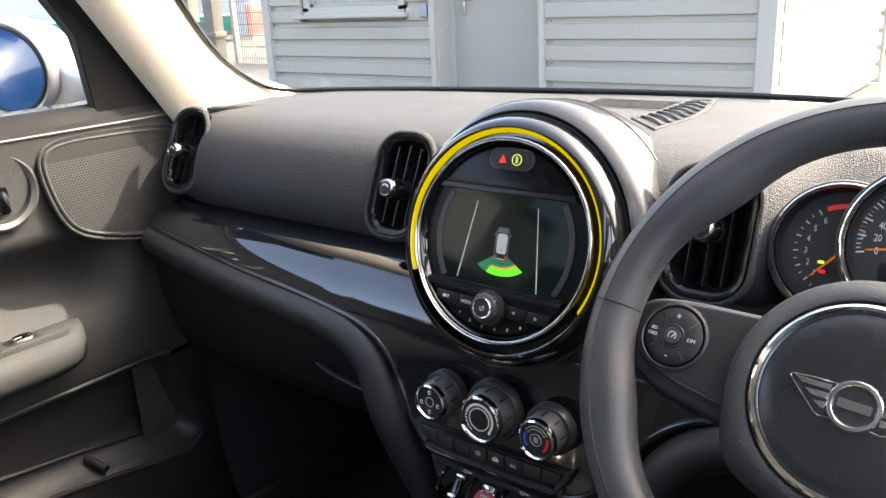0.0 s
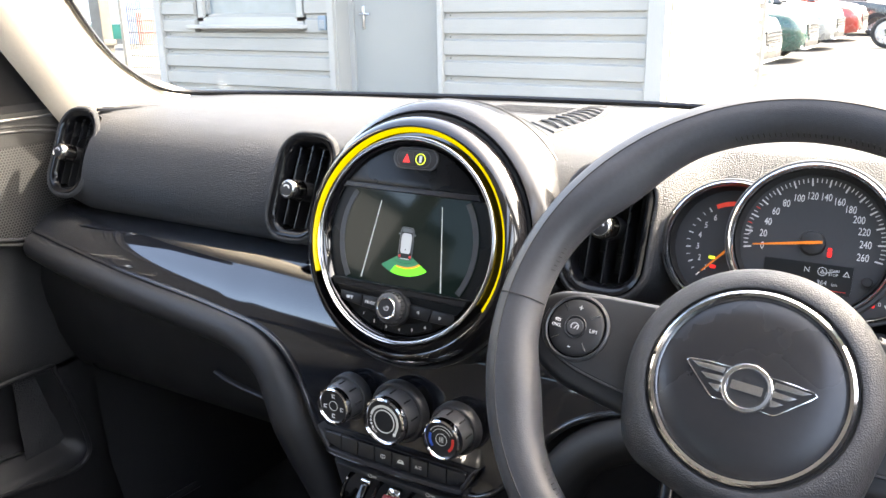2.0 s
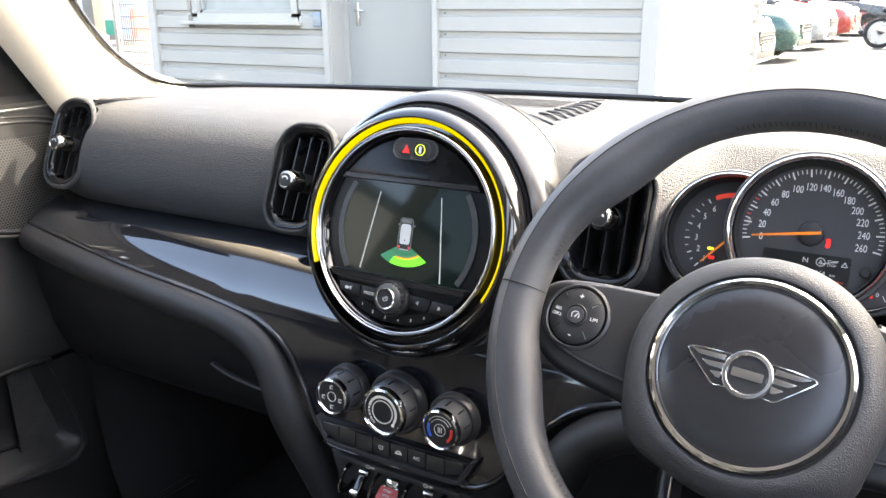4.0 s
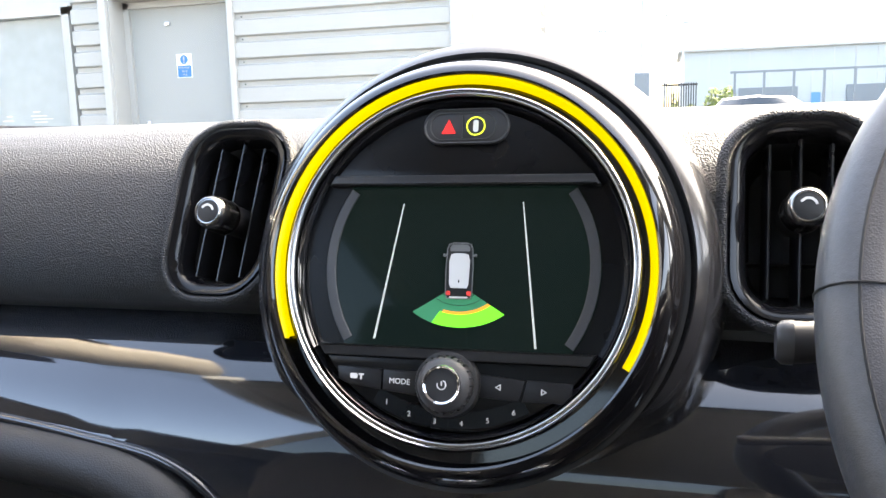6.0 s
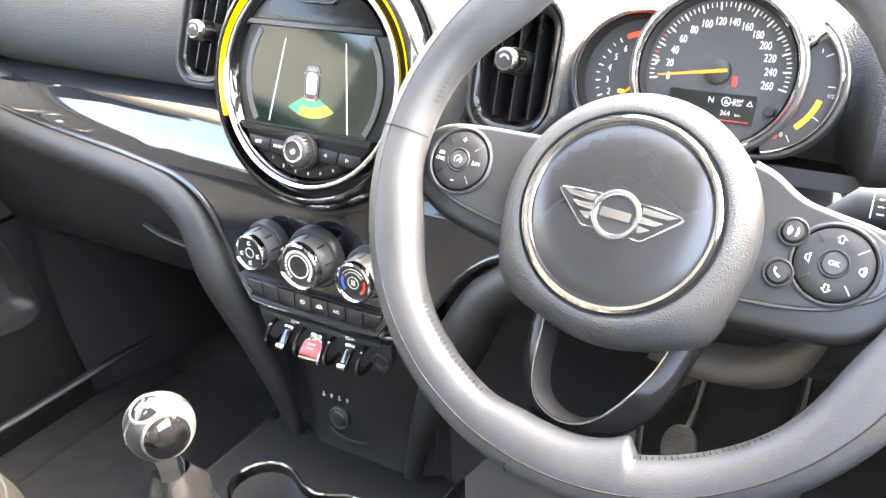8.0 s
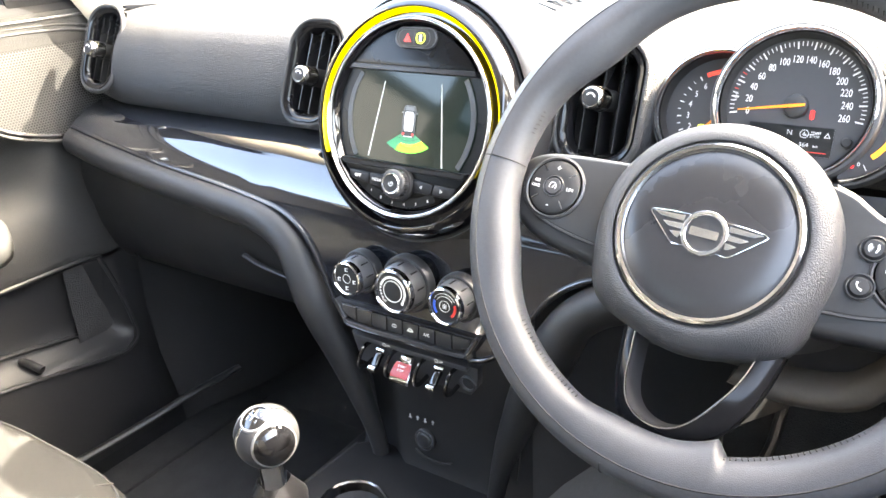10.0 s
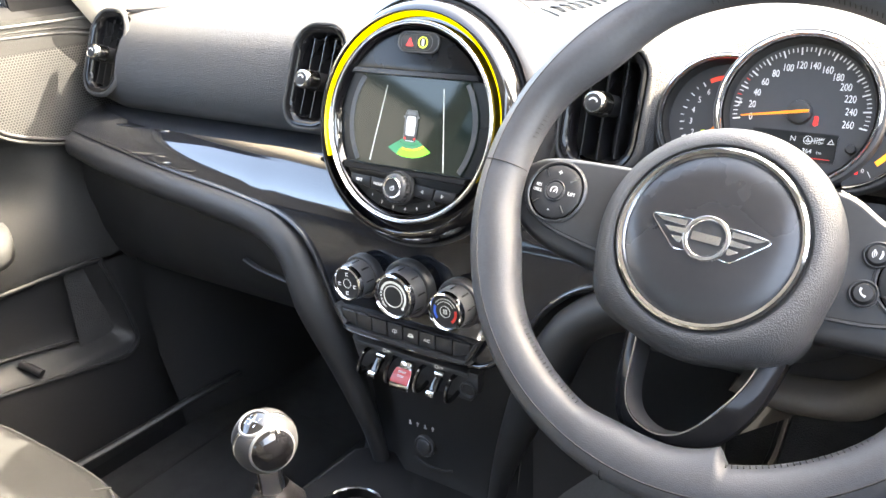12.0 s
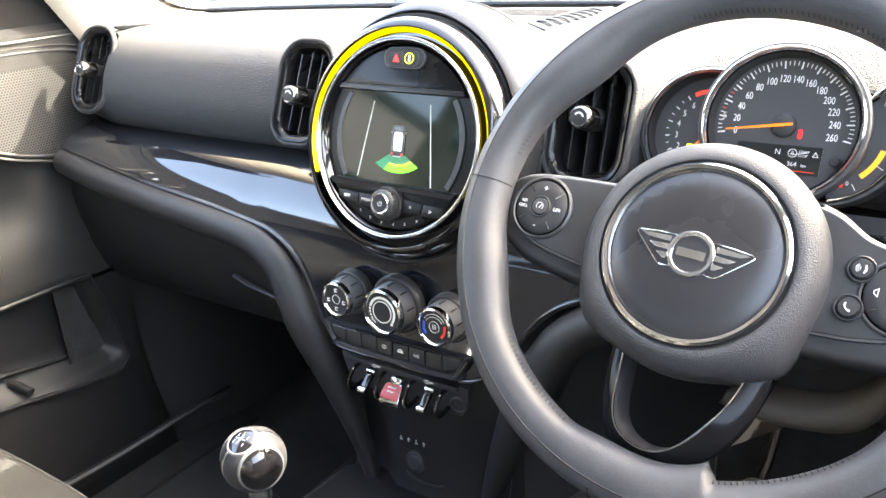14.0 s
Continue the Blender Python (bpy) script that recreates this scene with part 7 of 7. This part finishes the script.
kp = root("keypad", pose(-4.317 - 1.24 + 1.24, 5.975, 0.99), "small grey door keypad on the building wall", "keypad")
part("body", box(0.085, 0.03, 0.125, (0, 0, 0), 0.006), mat("keypad_blue_grey", (0.22, 0.28, 0.34), 0.5), kp)
for i in range(3):
    for j in range(4):
        part("key", box(0.014, 0.006, 0.014, (-0.02 + 0.02 * i, -0.017, 0.018 - 0.02 * j), 0.002, 1), CLADT, kp)
part("roof_edge", box(5.5, 0.30, 0.16, (-2.6, 0.05, TOPZ + 0.06), 0.02, 1), CLADT, bld, "pale roof edge")
part("roof_deck", box(5.3, 3.7, 0.10, (-2.6, 1.95, TOPZ)), CLADT, bld, smooth=0)

# wire fence, gate posts and stores at the far left
POSTM = mat("weathered_post", (0.19, 0.175, 0.15), 0.8, vary=0.2, vscale=4)
GREENM = mat("green_sheet", (0.03, 0.20, 0.14), 0.6, vary=0.1, vscale=2)
WIREM = mat("galvanised_wire", (0.20, 0.20, 0.19), 0.6, vary=0.1)
WHITEM = mat("white_sheet", (0.50, 0.51, 0.51), 0.6, vary=0.06)
BLUEM = mat("blue_sheet", (0.06, 0.2, 0.5), 0.5, vary=0.1)
fence = root("wire_fence", pose(-11.85, 10.0, 0), "tall pale welded wire fence", "fence")
wires = bmesh.new()
for k in range(40):
    wires = merge(wires, box(0.012, 0.012, 2.4, (0.05 * k - 0.15, 0, 1.2)))
for k in range(12):
    wires = merge(wires, box(2.0, 0.012, 0.012, (0.83, 0, 0.1 + 0.2 * k)))
tagged(part("wires", wires, WIREM, fence, smooth=0), kind="stuff")
part("post", box(0.08, 0.08, 2.5, (-0.2, 0, 1.25)), CLADT, fence)
part("post", box(0.08, 0.08, 2.5, (1.85, 0, 1.25)), CLADT, fence)
for x, w in ((-12.78, 0.24), (-12.12, 0.27)):
    gp = root("gate_post", pose(x, 9.6, 0), "weathered square timber gate post", "post", "gate posts")
    part("post", box(w, 0.22, 2.6, (0, 0, 1.3), 0.015), POSTM, gp)
    part("hinge", box(w * 1.3, 0.26, 0.10, (0, 0, 0.55), 0.01), POSTM, gp)
gb = root("gate_rail", pose(-12.45, 9.6, 0.72), "weathered cross rail between the gate posts", "rail")
part("rail", box(0.7, 0.08, 0.12, (0, 0, 0), 0.01), POSTM, gb)
for x, y, w, h, m_, lb in ((-25.3, 16.4, 14.2, 0.62, GREENM, "low green sheet hoarding beyond the fence"), (-29, 19, 20, 3.0, WHITEM, "white storage cabin beyond the fence"), (-18.62, 15.8, 0.6, 2.2, BLUEM, "blue plastic cabin beyond the fence"), (-18.22, 15.7, 0.16, 1.0, REDP, "red upright panel beyond the fence")):
    s_ = root("yard_store", pose(x, y, 0, 0, 0, 25), lb, "yard store")
    part("body", box(w, 1.0, h, (0, 0, h / 2), 0.04), m_, s_)
    part("plinth", box(w * 1.02, 1.05, 0.15, (0, 0, 0.075)), POSTM, s_)
    part("cap", box(w * 1.01, 1.04, 0.06, (0, 0, h)), WHITEM, s_)

# parked hatchbacks
TYRE = mat("tyre_rubber", (0.02, 0.02, 0.02), 0.8)
RIMM = mat("alloy_rim", (0.5, 0.5, 0.52), 0.3, 0.9)
CARGLASS = mat("car_glass", (0.02, 0.025, 0.028), 0.05, coat=0.5)
LAMPM = mat("lamp_glass", (0.7, 0.72, 0.75), 0.1, 0.2, coat=1)


def parked_car(m, paint, label):
    c = root("parked_car", m, label, "car", "parked cars")
    sec = [(0.0, 0.58, 0.30, 0.62, 0.70), (0.06, 0.74, 0.24, 0.74, 0.80), (0.25, 0.84, 0.22, 0.86, 0.82), (0.9, 0.88, 0.22, 0.98, 0.80), (1.15, 0.89, 0.22, 1.02, 0.80), (2.2, 0.89, 0.22, 1.02, 0.84), (3.2, 0.88, 0.22, 1.02, 0.84), (3.8, 0.84, 0.25, 0.98, 0.82), (4.0, 0.72, 0.32, 0.9, 0.80)]
    rows = []
    for x, w, zb, zt, k in sec:
        prof = [(-w * 0.95, zb), (-w, zb + 0.15), (-w, zb + (zt - zb) * 0.6), (-w * 0.97, zt - 0.10), (-w * k, zt - 0.02), (-w * 0.4, zt + 0.02), (0, zt + 0.03), (w * 0.4, zt + 0.02), (w * k, zt - 0.02), (w * 0.97, zt - 0.10), (w, zb + (zt - zb) * 0.6), (w, zb + 0.15), (w * 0.95, zb)]
        rows.append([(-x, y, z) for y, z in prof])
    body = part("body", skin(rows, close_u=True, cap=True), paint, c, "painted body", smooth=50)
    cab = [(1.05, 0.62, 0.98), (1.75, 0.60, 1.46), (2.6, 0.60, 1.52), (3.4, 0.58, 1.46), (3.85, 0.60, 0.98)]
    part("roof", skin([[(-x, y, z) for y, z in ((-w * 0.95, zt), (-w * 0.8, zt + 0.03), (0, zt + 0.06), (w * 0.8, zt + 0.03), (w * 0.95, zt))] for x, w, zt in cab[1:4]]), paint, c, "painted roof", smooth=60)
    part("windows", skin([[(-x, y, z) for y, z in ((-0.80, 0.98), (-w, zt), (0, zt + 0.05), (w, zt), (0.80, 0.98))] for x, w, zt in cab]), CARGLASS, c, "dark windows", smooth=60)
    for x in (0.75, 3.25):
        for s in (-1, 1):
            WM = Matrix.Translation((-x, s * 0.80, 0.31)) @ pose(0, 0, 0, 90, 0, 0)
            wh = part("wheel", moved(lathe([(0.20, -0.10), (0.30, -0.10), (0.32, -0.06), (0.32, 0.06), (0.30, 0.10), (0.20, 0.10)], 32), WM), TYRE, c, "black tyre")
            part("rim", moved(lathe([(0.21, -0.09), (0.19, -0.05), (0.05, -0.07), (0.0, -0.07)] if s > 0 else [(0.21, 0.09), (0.19, 0.05), (0.05, 0.07), (0.0, 0.07)], 20), WM), RIMM, wh, "alloy rim")
    FR = Matrix(((0, 0, 1, 0.0), (1, 0, 0, 0), (0, 1, 0, 0), (0, 0, 0, 1)))
    g = part("grille", moved(prism([(-0.42, 0.66), (0.42, 0.66), (0.46, 0.58), (0.36, 0.46), (-0.36, 0.46), (-0.46, 0.58)], -0.04, 0.015, 0.01), FR), MATT, c, "dark grille")
    for k in range(4):
        part("grille_bar", moved(box(0.80 - 0.02 * k, 0.014, 0.02, (0, 0.64 - 0.05 * k, 0.018)), FR), CHROME, g)
    part("lower_intake", moved(prism(rrect(1.1, 0.12, 0.05, 4, 0, 0.33), -0.05, 0.008, 0.01), FR), MATT, c, "dark lower intake")
    part("front_lip", moved(box(1.25, 0.04, 0.10, (0, 0.25, -0.02), 0.015), FR), LAMPM, c, "silver front lip")
    part("plate", moved(box(0.52, 0.11, 0.01, (0, 0.44, 0.02)), FR), WHITEM, c, "white plate with plain bar")
    part("plate_bar", moved(box(0.40, 0.05, 0.004, (0, 0.44, 0.027)), FR), MATT, c)
    for s in (-1, 1):
        part("headlight", moved(lathe([(0, 0.03), (0.10, 0.02), (0.14, -0.02), (0.15, -0.06)], 24), Matrix.Translation((-0.10, s * 0.60, 0.70)) @ pose(0, 0, 0, 0, 75, s * 15)), LAMPM, c, "round headlight")
        part("fog_light", moved(lathe([(0, 0.02), (0.05, 0.01), (0.06, -0.03)], 18), Matrix.Translation((-0.03, s * 0.56, 0.36)) @ pose(0, 0, 0, 0, 85, s * 10)), LAMPM, c, "round fog light")
        part("mirror", moved(box(0.12, 0.20, 0.13, (0, 0, 0), 0.04), Matrix.Translation((-1.25, s * 0.98, 1.02))), paint, c)
    part("windscreen_base", box(0.10, 1.3, 0.03, (-1.05, 0, 1.01)), MATT, c)
    return c


PAINTS = [mat("white_paint", (0.55, 0.55, 0.55), 0.25, coat=1, vary=0.03), mat("green_paint", (0.006, 0.045, 0.036), 0.25, coat=1, vary=0.05), mat("silver_paint", (0.36, 0.37, 0.37), 0.3, 0.6, coat=1, vary=0.05), mat("red_paint", (0.30, 0.03, 0.02), 0.25, coat=1, vary=0.05), mat("black_paint", (0.02, 0.02, 0.022), 0.25, coat=1, vary=0.05)]
for (x, y, k), lb in zip(((-1.62, 12.9, 0), (-1.50, 16.2, 1), (-1.40, 19.8, 2), (-1.2, 23.4, 3), (-0.3, 27.0, 4), (0.0, 30.6, 0)), ("white parked hatchback half hidden by the building", "dark green parked hatchback with a round fog light", "silver parked hatchback with a mesh grille", "red parked hatchback in the row", "black parked hatchback in the row", "white parked hatchback at the end of the row")):
    parked_car(pose(x, y, 0, 0, 0, -4), PAINTS[k], lb)

# motorbike
bike = root("motorcycle", pose(0.15, 20.6, 0, 0, 0, 6), "black and silver motorcycle parked on its stand", "motorcycle")
for x in (-0.68, 0.68):
    wh = part("wheel", moved(lathe([(0.25, -0.05), (0.31, -0.05), (0.33, 0), (0.31, 0.05), (0.25, 0.05)], 28), pose(x, 0, 0.33, 90, 0, 0)), TYRE, bike, "black tyre")
    part("disc", moved(lathe([(0.25, 0.01), (0.24, 0.02), (0.05, 0.02), (0.03, 0.0), (0.05, -0.02), (0.24, -0.02), (0.25, -0.01)], 20), pose(x, 0, 0.33, 90, 0, 0)), RIMM, wh)
part("frame", tube([(-0.68, 0, 0.33), (-0.3, 0, 0.55), (0.2, 0, 0.75), (0.45, 0, 0.85), (0.68, 0, 0.33)], 0.05, 8), MATT, bike)
part("engine", box(0.5, 0.36, 0.34, (0.02, 0, 0.46), 0.06), GUNMETAL, bike)
part("tank", box(0.5, 0.30, 0.24, (0.15, 0, 0.86), 0.09, 3), PIANO, bike)
part("saddle", box(0.62, 0.26, 0.10, (-0.38, 0, 0.80), 0.04, 3), RUBBER, bike)
part("handlebar", tube([(0.42, -0.36, 1.02), (0.46, 0, 1.0), (0.42, 0.36, 1.02)], 0.016, 8), CHROME, bike)
part("headlight", moved(lathe([(0, 0.06), (0.08, 0.05), (0.10, -0.05), (0.05, -0.1)], 20), pose(0.58, 0, 0.90, 0, 80, 0)), LAMPM, bike)
part("exhaust", tube([(0.2, -0.2, 0.3), (-0.3, -0.22, 0.28), (-0.75, -0.24, 0.42)], [0.03, 0.04, 0.05], 10), CHROME, bike)

# far buildings, posts, hedge
FARW = mat("far_warehouse_wall", (0.36, 0.375, 0.37), 0.6, vary=0.05, vscale=0.3)
# shutters and railing: the glare's low contrast is put into this paler grey
FARD = mat("far_glare_grey", (0.15, 0.165, 0.175), 0.6, vary=0.1)
far = root("warehouse", pose(9.0, 48.0, 0), "low grey warehouse beyond the yard", "building")
part("wall", box(17, 8, 4.7, (0.4, 4, 2.35)), FARW, far, smooth=0)
part("roof", box(17.4, 8.4, 0.16, (0.4, 4, 4.75)), CLADT, far, smooth=0)
for x, w in ((-3.6, 3.0), (1.8, 3.0), (6.4, 2.6)):
    part("shutter", box(w, 0.12, 2.5, (x, -0.02, 1.35)), FARD, far, "roller shutter, paled by painted glare", smooth=0)
part("far_sign", box(0.45, 0.06, 0.7, (-1.2, -0.05, 1.9)), BLUEM, far, smooth=0)
for k in range(16):
    part("wall_seam", box(0.04, 0.03, 4.6, (-7.7 + 1.05 * k, -0.01, 2.35)), CLADT, far, smooth=0)
rf = root("railing", pose(6.0, 40.0, 0), "metal yard railing, paled by painted glare", "railing")
for k in range(7):
    part("post", box(0.10, 0.10, 3.1, (-2.9 + 1.25 * k, 0, 1.55)), FARD, rf, smooth=0)
part("top_rail", box(7.8, 0.08, 0.10, (0.8, 0, 3.05)), FARD, rf, smooth=0)
part("low_rail", box(7.8, 0.08, 0.08, (0.8, 0, 1.2)), FARD, rf, smooth=0)
for x, y, h, r in ((-1.0, 40, 9.5, 0.10), (0.03, 42, 6.0, 0.06), (0.85, 42, 5.6, 0.06), (-3.9, 40, 8.6, 0.09), (-3.0, 40, 5.2, 0.05)):
    lp = root("lamp_post", pose(x, y, 0), "slender grey yard lamp post", "lamp post", "lamp posts")
    part("pole", lathe([(r * 1.6, 0), (r * 1.5, 0.6), (r, 0.7), (r * 0.6, h)], 12), FARW, lp)
    part("head", box(0.5, 0.2, 0.10, (0.2, 0, h), 0.03), FARW, lp)
box_ = root("post_box", pose(-1.0, 39.8, 0), "grey control cabinet fixed to a lamp post", "cabinet")
part("body", box(0.75, 0.3, 1.15, (0, 0, 2.65), 0.03), FARW, box_)
part("door", box(0.66, 0.02, 1.05, (0, -0.16, 2.65)), FARD, box_)
part("bracket", box(0.2, 0.2, 2.2, (0, 0.05, 1.1)), FARW, box_)
HEDGE = mat("hedge_leaf", (0.10, 0.13, 0.03), 0.8, vary=0.4, vscale=2)
hb = bmesh.new()
rng = random.Random(4)
for k in range(2600):
    x, y, z = rng.uniform(-1.5, 1.5), rng.uniform(-0.6, 0.6), rng.uniform(0.2, 2.6)
    if z > 2.0 + 0.5 * math.sin(2.3 * x) + 0.2 * math.sin(7 * x):
        continue
    d = Vector((rng.uniform(-1, 1), rng.uniform(-1, 1), rng.uniform(-1, 1))).normalized() * 0.10
    e = d.orthogonal().normalized() * 0.06
    p = Vector((x, y, z))
    hb.faces.new([hb.verts.new(p + q) for q in (-d, e, d, -e)])
hedge = root("hedge", pose(1.9, 41.0, 0), "loose yellow-green hedge beside the fence", "hedge")
tagged(part("leaves", hb, HEDGE, hedge, smooth=0), kind="stuff")
part("stem", tube([(0, 0, 0), (0.1, 0, 1.0), (0, 0, 1.8)], 0.06, 8), POSTM, hedge)
fn = root("dark_fence", pose(0.6, 40.2, 0), "dark mesh fence panel beyond the yard", "fence")
for k in range(14):
    part("pale", box(0.05, 0.05, 2.7, (-0.6 + 0.11 * k, 0, 1.35)), MATT, fn, smooth=0)
part("rail", box(1.6, 0.05, 0.08, (0.1, 0, 2.6)), MATT, fn, smooth=0)
parked_car(pose(4.9, 22.6, 0), PAINTS[0], "white parked car standing alone across the yard")

# ---- grey unit that closes the yard beside the passenger side ----
unit = root("industrial_unit", pose(-9.0, -6.0, 0), "plain grey clad industrial unit beside the yard", "building")
part("wall", box(0.4, 18.0, 4.4, (0, 0, 2.2)), mat("unit_cladding", (0.22, 0.23, 0.235), 0.6, bump=0.2, bscale=30, dist=0.01, vary=0.12, vscale=1.5), unit, smooth=0)
part("roof_edge", box(0.5, 18.1, 0.25, (0, 0, 4.52), 0.03), MATT, unit, "dark roof edge", smooth=0)

# ---- wing mirror ----
SHELL = mat("mirror_shell_paint", (0.42, 0.42, 0.42), 0.30, 0.6, coat=1.0, vary=0.04)
wm = root("wing_mirror", frame_at((-1.012, 0.735, 1.090), -3, 12), "silver grey wing mirror outside the passenger window", "wing mirror")
part("housing", skin([[(x * w - 0.003, y * h, z) for x, y in circle(1, 40)] for z, w, h in ((0.006, 0.100, 0.074), (0.008, 0.106, 0.080), (0.002, 0.112, 0.086), (-0.03, 0.113, 0.087), (-0.07, 0.100, 0.074), (-0.10, 0.07, 0.05), (-0.115, 0.03, 0.02))], close_u=True, cap=True), SHELL, wm, "silver grey shell", smooth=60)
part("rim", skin([[(x * w - 0.003, y * h, z) for x, y in circle(1, 40)] for z, w, h in ((0.006, 0.1005, 0.0745), (0.0092, 0.099, 0.073), (0.0090, 0.095, 0.069), (0.007, 0.0945, 0.0685))], close_u=True), RUBBER, wm, "black rim", smooth=60)
part("mirror_glass", skin([[(x * w - 0.003, y * h, 0.0076) for x, y in circle(1, 40)] for w, h in ((0.0950, 0.0690), (0.05, 0.036), (0.001, 0.001))], close_u=True), mat("mirror_silver", (0.40, 0.45, 0.47), 0.02, 1.0, vary=0), wm, "mirror glass", smooth=60)
part("foot", skin([[(x + cx, y * 0.8 + cy, z) for x, y in circle(r, 20)] for z, r, cx, cy in ((-0.010, 0.055, 0.060, -0.020), (-0.022, 0.050, 0.105, -0.035), (-0.035, 0.045, 0.15, -0.048), (-0.05, 0.05, 0.25, -0.058))], close_u=True, cap=True), SHELL, wm, "silver foot", smooth=60)

bluecar = parked_car(pose(-3.0, -5.1, 0, 0, 0, 276), mat("blue_paint", (0.004, 0.020, 0.070), 0.25, coat=1, vary=0.05), "bright blue parked car seen in the wing mirror")
